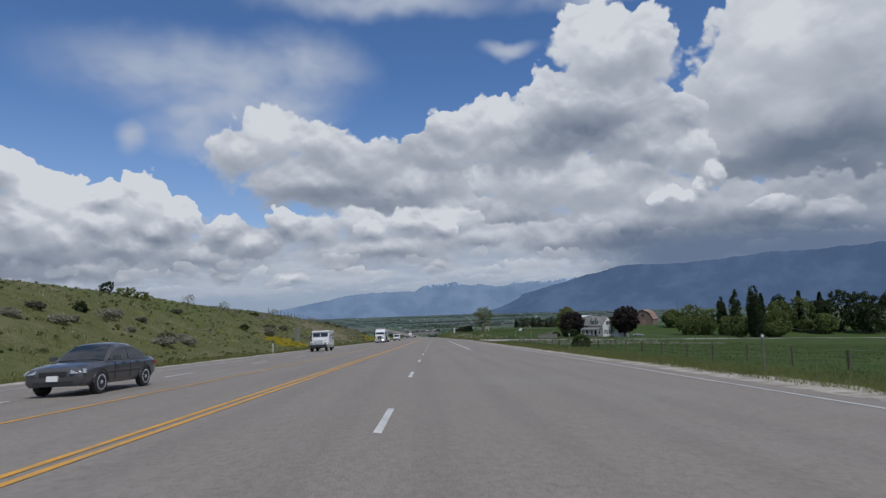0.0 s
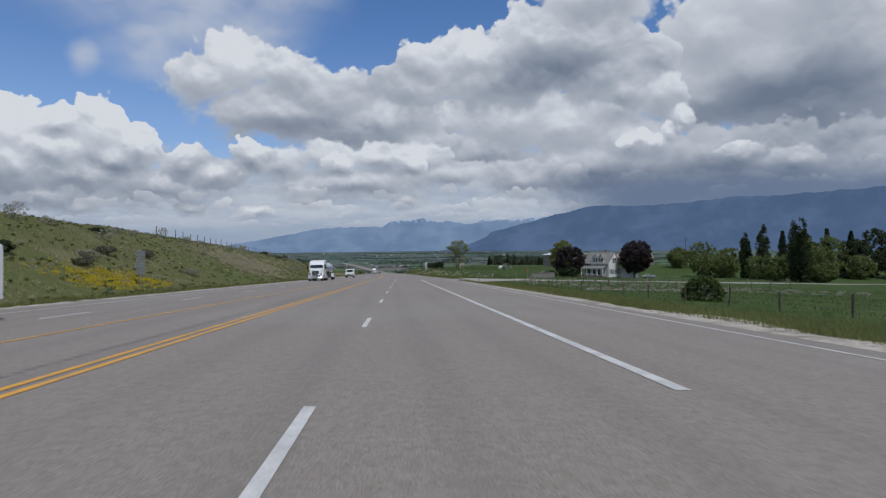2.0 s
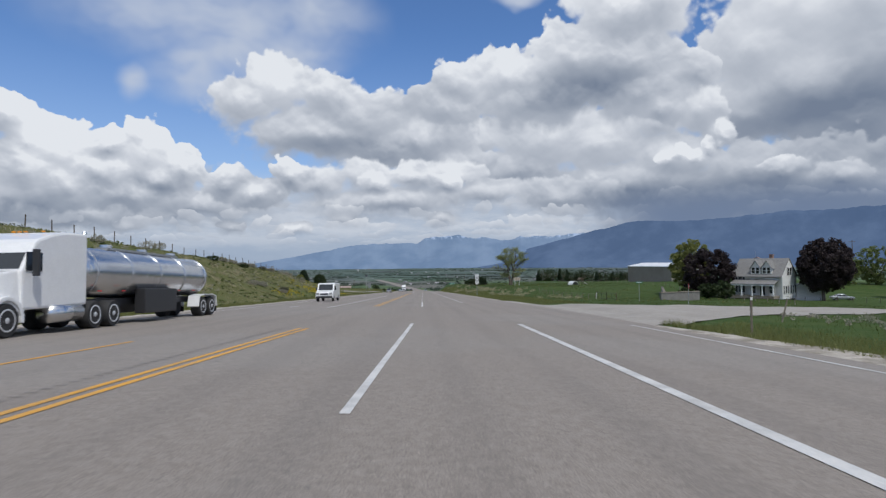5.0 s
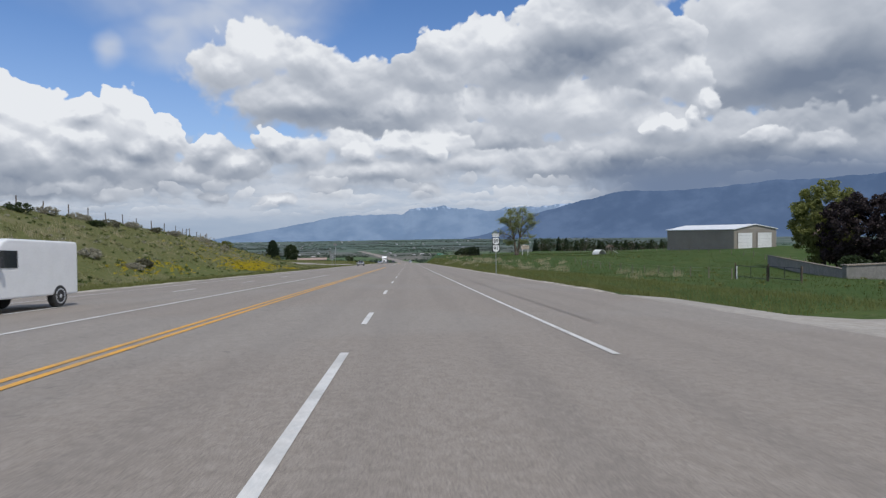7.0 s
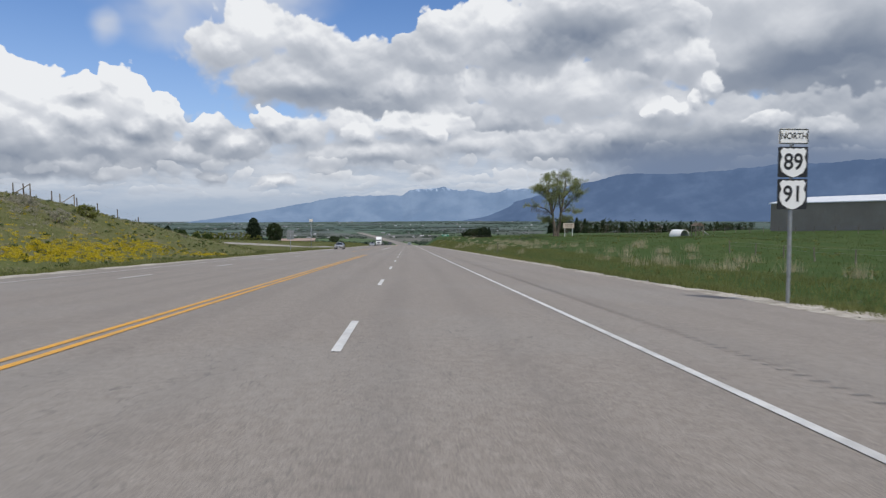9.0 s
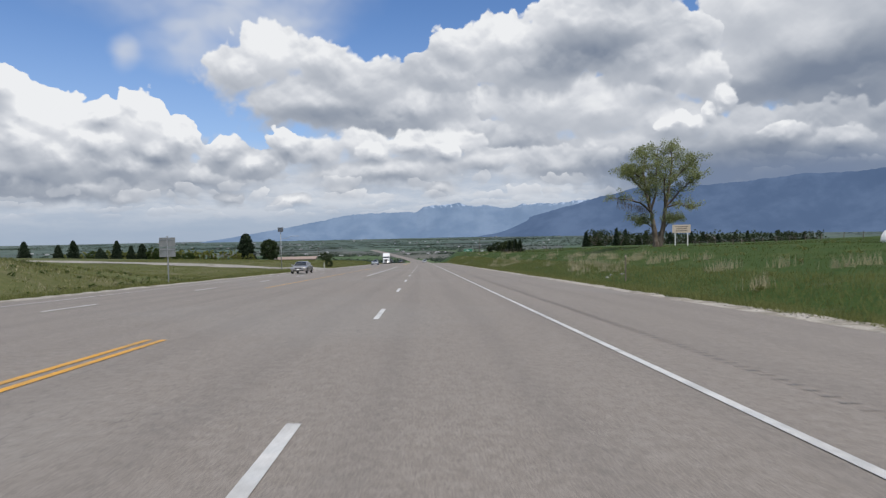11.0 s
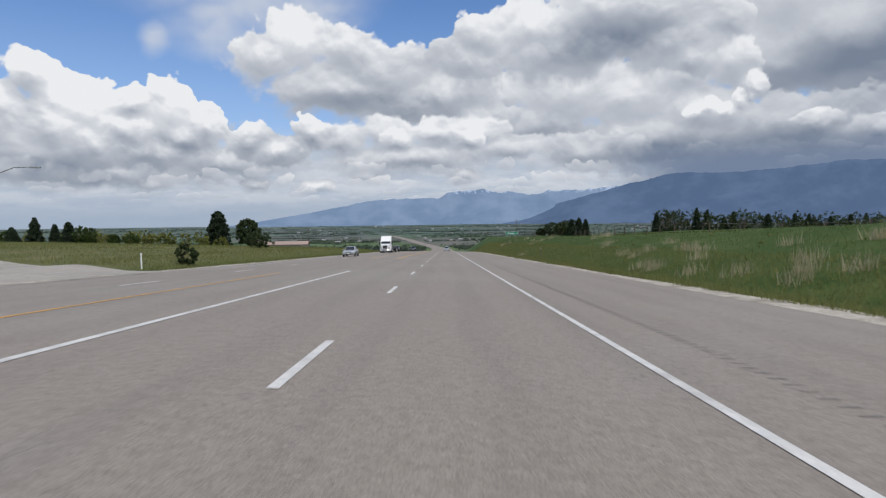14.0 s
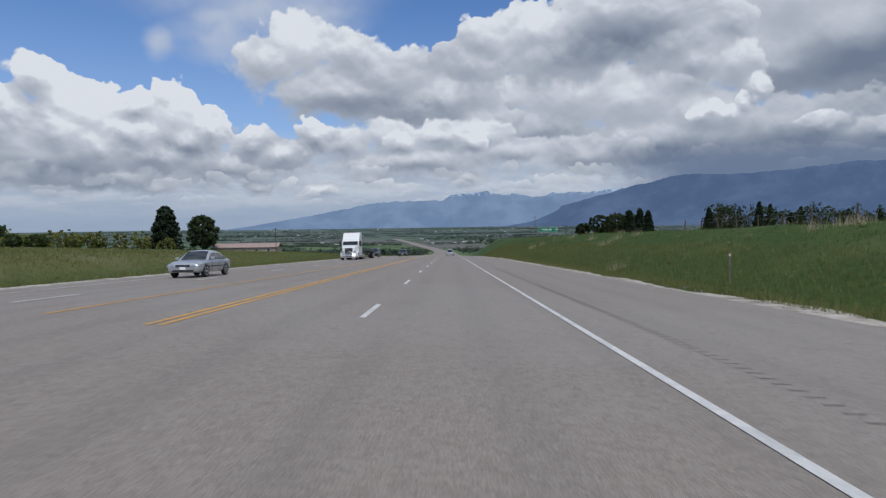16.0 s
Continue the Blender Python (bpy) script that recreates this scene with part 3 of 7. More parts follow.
# ---- mesh helpers ----
class Mesh:
    """Collects vertices and faces, then makes one object of them."""

    def __init__(self):
        self.v, self.f = [], []

    def face(self, *pts):
        k = len(self.v)
        self.v.extend(tuple(p) for p in pts)
        self.f.append(tuple(range(k, k + len(pts))))

    def box(self, c, s, turn=0.0, taper=(1, 1), shift=(0, 0)):
        """A box by its middle and size; taper shrinks its top, shift moves it."""
        k, (cx, cy, cz), (sx, sy, sz) = len(self.v), c, (s[0] / 2, s[1] / 2, s[2] / 2)
        co, si = math.cos(turn), math.sin(turn)
        for z, tx, ty, dx, dy in ((-sz, 1, 1, 0, 0), (sz, taper[0], taper[1], *shift)):
            for x, y in ((-sx, -sy), (sx, -sy), (sx, sy), (-sx, sy)):
                x, y = x * tx + dx, y * ty + dy
                self.v.append((cx + x * co - y * si, cy + x * si + y * co, cz + z))
        self.f += [tuple(k + i for i in q) for q in ((3, 2, 1, 0), (4, 5, 6, 7), (0, 1, 5, 4), (1, 2, 6, 5), (2, 3, 7, 6), (3, 0, 4, 7))]
        return self

    def tube(self, a, b, ra, rb=None, n=8, caps=True):
        """A tapered round bar from a to b."""
        rb = ra if rb is None else rb
        a, b = Vector(a), Vector(b)
        d = (b - a).normalized()
        u = d.cross(Vector((0, 0, 1)) if abs(d.z) < 0.9 else Vector((1, 0, 0))).normalized()
        w2 = d.cross(u)
        k = len(self.v)
        for p, r in ((a, ra), (b, rb)):
            for i in range(n):
                t = 2 * math.pi * i / n
                self.v.append(tuple(p + (u * math.cos(t) + w2 * math.sin(t)) * r))
        for i in range(n):
            j = (i + 1) % n
            self.f.append((k + i, k + j, k + n + j, k + n + i))
        if caps:
            self.f.append(tuple(k + n - 1 - i for i in range(n)))
            self.f.append(tuple(k + n + i for i in range(n)))
        return self

    def sweep(self, pts, radii, n=8):
        """A round limb that bends smoothly through the points."""
        pts, k = [Vector(p) for p in pts], len(self.v)
        for i, (p, r) in enumerate(zip(pts, radii)):
            d = (pts[min(i + 1, len(pts) - 1)] - pts[max(i - 1, 0)]).normalized()
            u = d.cross(Vector((0.3, 1.0, 0.1))).normalized()
            w2 = d.cross(u)
            for j in range(n):
                t = 2 * math.pi * j / n
                q = r * (1 + 0.10 * math.sin(3 * t + 1.7 * i) + 0.06 * math.sin(5 * t))
                self.v.append(tuple(p + (u * math.cos(t) + w2 * math.sin(t)) * q))
        for i in range(len(pts) - 1):
            for j in range(n):
                m = (j + 1) % n
                self.f.append((k + i * n + j, k + i * n + m, k + i * n + n + m, k + i * n + n + j))
        return self

    def lathe(self, c, axis, rings, n=20):
        """A round body about a line: rings of (distance along the axis, radius)."""
        c, d = Vector(c), Vector(axis).normalized()
        u = d.cross(Vector((0, 0, 1)) if abs(d.z) < 0.9 else Vector((1, 0, 0))).normalized()
        w2, k = d.cross(u), len(self.v)
        for s, r in rings:
            for i in range(n):
                t = 2 * math.pi * i / n
                self.v.append(tuple(c + d * s + (u * math.cos(t) + w2 * math.sin(t)) * r))
        for q in range(len(rings) - 1):
            for i in range(n):
                j = (i + 1) % n
                self.f.append((k + q * n + i, k + q * n + j, k + q * n + n + j, k + q * n + n + i))
        self.f.append(tuple(k + n - 1 - i for i in range(n)))
        e = k + (len(rings) - 1) * n
        self.f.append(tuple(e + i for i in range(n)))
        return self

    def loft(self, sections, closed_ends=True):
        """Joins outlines of equal length, one after another."""
        k, n = len(self.v), len(sections[0])
        for s in sections:
            self.v.extend(tuple(p) for p in s)
        for q in range(len(sections) - 1):
            for i in range(n):
                j = (i + 1) % n
                self.f.append((k + q * n + i, k + q * n + j, k + q * n + n + j, k + q * n + n + i))
        if closed_ends:
            self.f.append(tuple(k + n - 1 - i for i in range(n)))
            e = k + (len(sections) - 1) * n
            self.f.append(tuple(e + i for i in range(n)))
        return self

    def data(self, name, mat, smooth=False, bevel=0.0):
        me = bpy.data.meshes.new(name)
        me.from_pydata(self.v, [], self.f)
        me.materials.append(mat)
        if bevel:
            bm = bmesh.new()
            bm.from_mesh(me)
            bmesh.ops.recalc_face_normals(bm, faces=bm.faces)
            edges = [e for e in bm.edges if len(e.link_faces) == 2 and e.calc_face_angle(0) > 0.5]
            bmesh.ops.bevel(bm, geom=edges, offset=bevel, segments=2, profile=0.6, affect="EDGES", clamp_overlap=True)
            bm.to_mesh(me)
            bm.free()
        if smooth:
            me.polygons.foreach_set("use_smooth", [True] * len(me.polygons))
            if smooth == "auto":
                me.set_sharp_from_angle(angle=0.6)
            me.update()
        return me

    def ob(self, name, mat, parent=None, label="", smooth=False, bevel=0.0):
        o = new(name, self.data(name, mat, smooth, bevel))
        if parent is not None:
            o.parent = parent
        return tagged(o, label)


def thing(name, m, label, category, group=""):
    e = new(name)
    e.empty_display_size = 0.1
    e.matrix_basis = m
    return tagged(e, label, category, group)


# ---- the lie of the land ----
KNOTS_Y = np.array([-300.0, 0, 560, 640, 720, 900, 1100, 1350, 1600, 2500, 4900])
KNOTS_Z = np.array([13.1, 0, -24.45, -28.6, -33.0, -42.5, -52.0, -60.0, -63.0, -60.0, -42.0])
_fine = np.arange(-300, 4901, 5.0)
_z = np.interp(_fine, KNOTS_Y, KNOTS_Z)
_z[170:] = np.convolve(np.pad(_z, 12, mode="edge"), np.ones(25) / 25, "valid")[170:]
ease = lambda a, b, x: (lambda t: t * t * (3 - 2 * t))(np.clip((x - a) / (b - a), 0, 1))


def base_z(y):
    return np.interp(y, _fine, _z)


def centre_x(y):
    """The road runs straight down to the valley, then swings to the west."""
    return np.interp(y, [-300, 1150, 1300, 1500, 1800, 2100, 3000, 4900], [0, 0, -6, -30, -80, -140, -330, -800])


def road_z(x, y):
    u = x - centre_x(y)
    bank = np.interp(y, [-300, 700, 1100, 4900], [1, 1, 0, 0])
    return base_z(y) + bank * (-0.0314 * u - 0.042 * np.clip(-5.6 - u, 0, 11.5))


HILL_Y = np.array([-300, 200, 250, 300, 322, 347, 365, 382])
HILL_H = np.array([8.6, 8.4, 7.9, 7.3, 6.8, 4.6, 1.8, 0.0])
RIGHT_Y = np.array([-300, 160, 225, 268, 320, 390, 430, 480, 560, 640, 720, 850, 1000])
RIGHT_H = np.array([-0.4, -0.4, -0.1, 0.6, 2.9, 3.7, 3.7, 3.6, 4.8, 6.5, 8.5, 4.0, 0.0])
RAMP_Y = np.array([-300, 260, 320, 450, 480, 900])
RAMP_X = np.array([70, 66, 40, 30, 25, 25])


def ground_z(x, y):
    """Height of the open ground: road plane carried sideways, hill on the west, rising fields on the east, valley beyond."""
    x, y = np.asarray(x, float), np.asarray(y, float)
    u = x - centre_x(y)
    side = np.clip(u, -150, 190)
    z = road_z(side + centre_x(y), y)
    # west: a cut slope with a crest, gently falling behind it
    hill = np.interp(y, HILL_Y, HILL_H)
    t = np.clip((-u - 23.5) / 25.1, 0, 1)
    z = z + hill * (0.25 * t + 0.75 * ease(0, 1, t)) - 0.45 * ease(17.8, 22.0, -u) * ease(30.0, 25.0, -u) * (hill > 0.5) - np.clip(-u - 52, 0, 60) * 0.03 * (hill > 0.5)
    low_bank = np.interp(y, [400, 430, 470, 540, 600], [0, 0.7, 1.2, 1.0, 0])
    z = z + low_bank * ease(18.0, 24, -u) - np.interp(y, [300, 380, 420], [0, -0.6, -1.0]) * 0 - ease(18, 32, -u) * np.interp(y, [340, 400, 425, 440], [0, 1.2, 0.6, 0])
    # east
    ramp_end = np.interp(y, RAMP_Y, RAMP_X)
    right = np.interp(y, RIGHT_Y, RIGHT_H)
    t = np.clip((u - 12.0) / (ramp_end - 12.0), 0, 1)
    z = z + right * t + np.clip(u - ramp_end - 12, 0, 60) * 0.065 * ease(280, 350, y) * ease(900, 620, y)
    z = z - 0.42 * ease(11.3, 13.5, u) * np.maximum(ease(17.5, 14.0, u), ease(185, 165, y) * ease(90, 50, u))
    # soft unevenness
    n = np.sin(x * 0.31 + 1.7 * np.sin(y * 0.13)) * np.sin(y * 0.23 + np.sin(x * 0.19)) + 0.5 * np.sin(x * 0.83 + y * 0.57) * np.sin(y * 0.71 - x * 0.33)
    off = np.where(u > 0, ease(12, 24, u), ease(18, 24, -u))
    z = z + n * off * (0.10 + 0.12 * (hill > 1) * (u < 0))
    # far to the sides the land falls to the valley
    far = ease(140, 900, np.abs(u))
    floor = np.minimum(np.interp(y, [-300, 0, 800, 1600, 2500, 4900], [-20, -25, -48, -63, -60, -42]), 0)
    z = z * (1 - far) + floor * far
    under = ease(1100, 1150, y) * 0.3 * (np.abs(u) < 40)
    return z - under


def put_down(x, y, lift=0.0):
    return float(ground_z(x, y)) + lift


def sheet(xs, ys, height, shift=None):
    """A grid of quads over xs and ys."""
    gx, gy = np.meshgrid(xs, ys)
    px = gx if shift is None else gx + shift(gy)
    gz = height(px, gy)
    me = Mesh()
    me.v = list(map(tuple, np.stack([px, gy, gz], -1).reshape(-1, 3).tolist()))
    n = len(xs)
    me.f = [(j * n + i, j * n + i + 1, j * n + n + i + 1, j * n + n + i) for j in range(len(ys) - 1) for i in range(n - 1)]
    return me


near_y = np.concatenate([np.arange(-160, 620, 3.0), np.arange(620, 1400, 20.0), np.geomspace(1400, 4900, 30)])
side_x = np.concatenate([np.array([15.0, 16.2, 17.3, 18.0]), np.arange(19.0, 60, 1.6), np.geomspace(60, 190, 18), np.geomspace(205, 4800, 26)])
east_x = np.concatenate([np.array([10.2, 11.0, 11.5, 12.0, 12.6, 13.4, 14.2]), side_x])
all_x = np.concatenate([-side_x[::-1], [-14.2, -10.0, -5.0, 0.0, 5.0, 9.0], east_x])


def ground_height(x, y):
    u = x - centre_x(y)
    z = ground_z(x, y)
    cut = ((u > -17.2) & (u < 10.15) & (y < 1500)) * 0.25
    knots = [10, 13.5, 24, 48, 70, 120, 230]
    in_side = (u > 12) & (u < 235) & (y > np.interp(u, knots, [166, 171, 184, 197, 203, 211, 223])) & (y < np.interp(u, knots, [214, 208, 204.5, 212, 211, 218, 231]))
    cut = cut + in_side * 0.22
    return z - cut


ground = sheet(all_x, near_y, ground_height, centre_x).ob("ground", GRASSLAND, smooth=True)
tagged(ground, "green verge, dry grassy hillside and wide valley fields", "ground", kind="structure")

road_y = np.concatenate([np.arange(-160, 660, 6.0), np.arange(660, 2190, 30.0)])
road = sheet(np.array([-16.8, -10.9, -7.45, -5.6, -4.1, -0.57, 3.75, 7.0, 10.3]), road_y, lambda x, y: road_z(x, y) + 0.02, centre_x)
for i, (x, y, z) in enumerate(road.v):               # the way narrows towards the valley
    if y > 1150:
        c = float(centre_x(y))
        k = float(np.interp(y, [1150, 1400, 4600], [1.0, 0.8, 0.7]))
        road.v[i] = (c + (x - c) * k, y, z + 0.5)
road = tagged(road.ob("road", ASPHALT), "worn grey asphalt highway of several lanes", "road", kind="structure")


def strip(x0, x1, y0, y1, lift=0.03, step=6.0, bend=None):
    ys = np.arange(y0, y1 + 0.01, (y1 - y0) / max(1, round((y1 - y0) / step)))
    return sheet(np.array([x0, x1]), ys, lambda x, y: road_z(x, y) + lift)


# gravel shoulders with ragged edges
def shoulder(name, inner, outer, y0, y1, ragged, label):
    ys = np.arange(y0, y1, 0.7)
    rng = np.random.default_rng(5)
    me = Mesh()
    r = np.convolve(rng.normal(0, ragged, len(ys) + 8), np.ones(9) / 5, "valid")
    sgn = 1 if outer > inner else -1
    for q, y in enumerate(ys):
        e = inner + (outer + sgn * r[q] - inner) * (0.1 + 0.9 * min(1.0, (y - y0) / 9.0, (y1 - y) / 9.0))
        for k, x in enumerate((inner, inner + (e - inner) * 0.5, e, e + sgn * 0.15)):
            z = float(road_z(x, y)) + (0.024, 0.045, 0.05, -0.2)[k]
            me.v.append((x, y, z + (float(rng.normal(0, 0.012)) if 0 < k < 3 else 0)))
        if q:
            b = (q - 1) * 4
            for k in range(3):
                me.f.append((b + k, b + k + 1, b + k + 5, b + k + 4))
    return tagged(me.ob(name, GRAVEL, smooth=False), label, "shoulder", kind="structure")


shoulder("shoulder_east_1", 10.0, 11.35, -160, 163, 0.55, "pale crumbling gravel edge beside the highway")
shoulder("shoulder_east_2", 10.1, 10.95, 218, 640, 0.5, "pale crumbling gravel edge beside the highway")
shoulder("shoulder_west", -16.6, -17.4, -160, 640, 0.12, "narrow gravel edge below the hillside")

# side road that meets the highway from the east, with widened mouth
mouth = Mesh()
rows = [(10.2, 163.0, 217.5), (11.5, 164.5, 215), (13.5, 168, 211), (17, 174, 207.5), (24, 181, 207), (34, 187, 211), (48, 195, 215), (70, 200, 214), (120, 208, 221), (230, 220, 234)]
rows = [tuple(a + (b - a) * k / 8 for a, b in zip(p, q)) for p, q in zip(rows, rows[1:]) for k in range(8)] + [rows[-1]]
for q, (x, a, b) in enumerate(rows):
    for k in range(7):
        y = a + (b - a) * k / 6
        mouth.v.append((x, y, max(put_down(x, y), float(road_z(x, y)) - 0.3 if x < 40 else -99) + 0.05 if x > 10.3 else float(road_z(x, y)) + 0.021))
    if q:
        for k in range(6):
            p = (q - 1) * 7 + k
            mouth.f.append((p, p + 1, p + 8, p + 7))
tagged(mouth.ob("side_road", SIDE_ASPHALT), "pale gravelly side road meeting the highway", "road", kind="structure")
lane = Mesh()
rows = [(-16.7, 398, 419), (-19, 406, 418.5), (-25, 415.5, 422), (-33, 422, 427.5), (-50, 428, 434), (-80, 435, 441), (-160, 446, 452)]
rows = [tuple(a + (b - a) * k / 5 for a, b in zip(p, q)) for p, q in zip(rows, rows[1:]) for k in range(5)] + [rows[-1]]
for q, (x, a, b) in enumerate(rows):
    for k in range(5):
        y = a + (b - a) * k / 4
        lane.v.append((x, y, put_down(x, y) + (0.05 if x < -17.0 else 0.04)))
    if q:
        for k in range(4):
            p = (q - 1) * 5 + k
            lane.f.append((p, p + 5, p + 6, p + 1))
tagged(lane.ob("side_lane", SIDE_ASPHALT), "pale side lane joining the highway from the west", "road", kind="structure")

# lane markings
def marking(name, me, mat, label):
    return tagged(me.ob(name, mat), label, "road marking", kind="structure")


def line(name, x, wide, stretches, mat, label):
    me = Mesh()
    for a, b in stretches:
        s = strip(x - wide / 2, x + wide / 2, a, b, 0.028)
        k = len(me.v)
        me.v += s.v
        me.f += [tuple(k + i for i in q) for q in s.f]
    return marking(name, me, mat, label)


for dx in (-0.13, 0.13):
    line("centre_line", -4.12 + dx, 0.12, [(-160, 157), (183, 310), (446, 1150)], PAINT_YELLOW, "faded double yellow centre line")
line("median_line", -7.45, 0.13, [(-160, 152), (330, 412), (448, 1150)], PAINT_YELLOW, "faded single yellow median line")
line("turn_line_west", -7.35, 0.15, [(180, 250)], PAINT_WHITE, "solid white turn lane line")
line("turn_line_centre", -4.12, 0.16, [(350, 414)], PAINT_WHITE, "solid white turn lane line")
line("turn_line_east", 3.98, 0.22, [(62, 162)], PAINT_WHITE, "broad solid white turn lane line")
line("lane_line_solid", -0.57, 0.13, [(143.2, 161), (184, 200)], PAINT_WHITE, "solid white lane line before the junction")
line("edge_line_east_1", 9.1, 0.12, [(-160, 163)], PAINT_WHITE, "thin white edge line")
line("edge_line_east_2", 3.73, 0.13, [(200, 1150)], PAINT_WHITE, "solid white edge line")
line("edge_line_west", -14.5, 0.11, [(-160, 397), (420, 1150)], PAINT_WHITE, "thin worn white edge line")
first = 9.28 - 14 * 12.178
dash_mesh = strip(-0.065, 0.065, 0, 3.05, 0.0).data("lane_dash", PAINT_WHITE)


def dashes(name, x, y0, y1, phase, skip=()):
    y = phase
    while y < y1:
        if y > y0 and not any(a < y + 1.5 < b for a, b in skip):
            o = new(name, dash_mesh)
            z0, z1 = float(road_z(x, y)), float(road_z(x, y + 3.05))
            o.matrix_basis = pose(x, y, z0 + 0.03, math.degrees(math.atan2(z1 - z0, 3.05)) + 2.498, 1.8 if x > -5.6 else -0.6, 0)
            o.parent = road
        y += 12.178


dashes("lane_dash", -0.57, -160, 1100, first, [(137, 204)])
dashes("lane_dash", -10.9, -160, 800, first + 4.0, [(160, 180)])

# rumble strips: short grooves beside the edge line and beside the centre line
def rumble(x, y0, y1, wide):
    me, y = Mesh(), y0
    while y < y1:
        me.f.append(tuple(len(me.v) + i for i in range(4)))
        for px, py in ((x - wide / 2, y), (x + wide / 2, y), (x + wide / 2, y + 0.06), (x - wide / 2, y + 0.06)):
            me.v.append((px, py, float(road_z(px, py)) + 0.0245))
        y += 0.305
    return tagged(me.ob("rumble_strip", RUMBLE), "row of ground rumble grooves in the asphalt", "rumble strip", kind="stuff")


rumble(5.0, 205, 620, 0.22)
rumble(-4.78, 20, 157, 0.16)

# ---- mountains ----
def range_of(name, az_el, dist, mat, depth, seed, label, rough):
    """A ridge by its skyline, with spurs and gullies that run down towards the valley."""
    rng = np.random.default_rng(seed)
    azs = np.arange(az_el[0][0], az_el[-1][0], 0.10)
    els = np.interp(azs, [a for a, e in az_el], [e for a, e in az_el])
    crag = np.zeros_like(azs)
    for k, amp in ((1.7, 0.10), (3.9, 0.07), (8.3, 0.045), (17.0, 0.03)):
        crag += amp * np.sin(azs * k + rng.uniform(0, 6.28) + 1.5 * np.sin(azs * k * 0.37))
    crag = crag * rough * np.clip(els / 2.0, 0.1, 1)
    eye, foot, rows = Vector((0, 220, -9.0)), -1.0, 30
    phase = rng.uniform(0, 6.28, 6)
    me = Mesh()
    for q in range(rows):
        t = q / (rows - 1)
        lean = azs + 9.0 * t * np.sin(azs * 0.11 + phase[0]) + 2.5 * t             # the spurs do not fall straight
        spur = sum((1 - 2 * np.abs(np.sin(lean * k + phase[i] + 0.9 * np.sin(lean * k * 0.43)))) * a for i, (k, a) in enumerate(((0.21, 0.50), (0.47, 0.30), (1.1, 0.16))))
        on = math.sin(math.pi * min(1.0, t * 1.05)) ** 0.7 if 0 < q < rows - 1 else 0.0
        d = dist - depth * t - depth * 0.09 * spur * on
        h = foot + (els + crag * (1 - t) ** 7 - foot) * (1 - t) ** (1.25 - 0.10 * spur * on)
        a = np.radians(azs)
        me.v += list(zip((eye.x + np.sin(a) * d).tolist(), (eye.y + np.cos(a) * d).tolist(), (eye.z + d * np.tan(np.radians(h))).tolist()))
    n = len(azs)
    me.f = [(q * n + i, q * n + i + 1, q * n + n + i + 1, q * n + n + i) for q in range(rows - 1) for i in range(n - 1)]
    return tagged(me.ob(name, mat, smooth=True), label, "mountain", kind="structure")


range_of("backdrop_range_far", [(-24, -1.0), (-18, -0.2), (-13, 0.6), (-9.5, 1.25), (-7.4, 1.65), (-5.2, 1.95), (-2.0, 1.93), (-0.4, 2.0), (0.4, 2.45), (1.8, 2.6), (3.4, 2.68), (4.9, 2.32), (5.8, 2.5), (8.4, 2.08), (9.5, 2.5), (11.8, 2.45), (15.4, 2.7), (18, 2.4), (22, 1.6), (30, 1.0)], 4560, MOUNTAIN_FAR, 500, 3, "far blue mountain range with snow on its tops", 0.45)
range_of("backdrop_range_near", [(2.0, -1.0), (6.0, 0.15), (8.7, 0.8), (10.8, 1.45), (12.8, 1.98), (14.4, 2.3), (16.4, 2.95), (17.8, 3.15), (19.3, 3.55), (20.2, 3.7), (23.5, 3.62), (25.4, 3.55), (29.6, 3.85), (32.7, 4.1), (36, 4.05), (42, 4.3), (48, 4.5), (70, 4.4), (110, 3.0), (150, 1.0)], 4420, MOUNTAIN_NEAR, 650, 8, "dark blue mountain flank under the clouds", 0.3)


# ---- plants ----
def leaf_mesh(name, centres, radii, per, size, mat, seed, flat=1.0):
    """Many small leaf sprays scattered round clump centres."""
    rng = np.random.default_rng(seed)
    c = np.repeat(np.asarray(centres, float), per, axis=0)
    r = np.repeat(np.asarray(radii, float), per)[:, None]
    d = rng.normal(size=c.shape)
    d /= np.linalg.norm(d, axis=1)[:, None] + 1e-9
    p = c + d * r * rng.uniform(0.25, 1.0, (len(c), 1)) ** 0.6 * np.array([1, 1, flat])
    a = rng.normal(size=c.shape)
    a /= np.linalg.norm(a, axis=1)[:, None]
    b = np.cross(a, rng.normal(size=c.shape))
    b /= np.linalg.norm(b, axis=1)[:, None] + 1e-9
    s = size * rng.uniform(0.55, 1.3, (len(c), 1))
    quad = np.stack([p - a * s, p - b * s * 0.5, p + a * s, p + b * s * 0.5], 1).reshape(-1, 3)
    return quick_mesh(name, quad, 4, mat)


def quick_mesh(name, verts, corners, mat):
    me = bpy.data.meshes.new(name)
    n = len(verts) // corners
    me.vertices.add(len(verts))
    me.vertices.foreach_set("co", np.asarray(verts, np.float32).ravel())
    me.loops.add(len(verts))
    me.loops.foreach_set("vertex_index", np.arange(len(verts), dtype=np.int32))
    me.polygons.add(n)
    me.polygons.foreach_set("loop_start", np.arange(0, n * corners, corners, dtype=np.int32))
    me.polygons.foreach_set("loop_total", np.full(n, corners, np.int32))
    me.update(calc_edges=True)
    me.materials.append(mat)
    return me


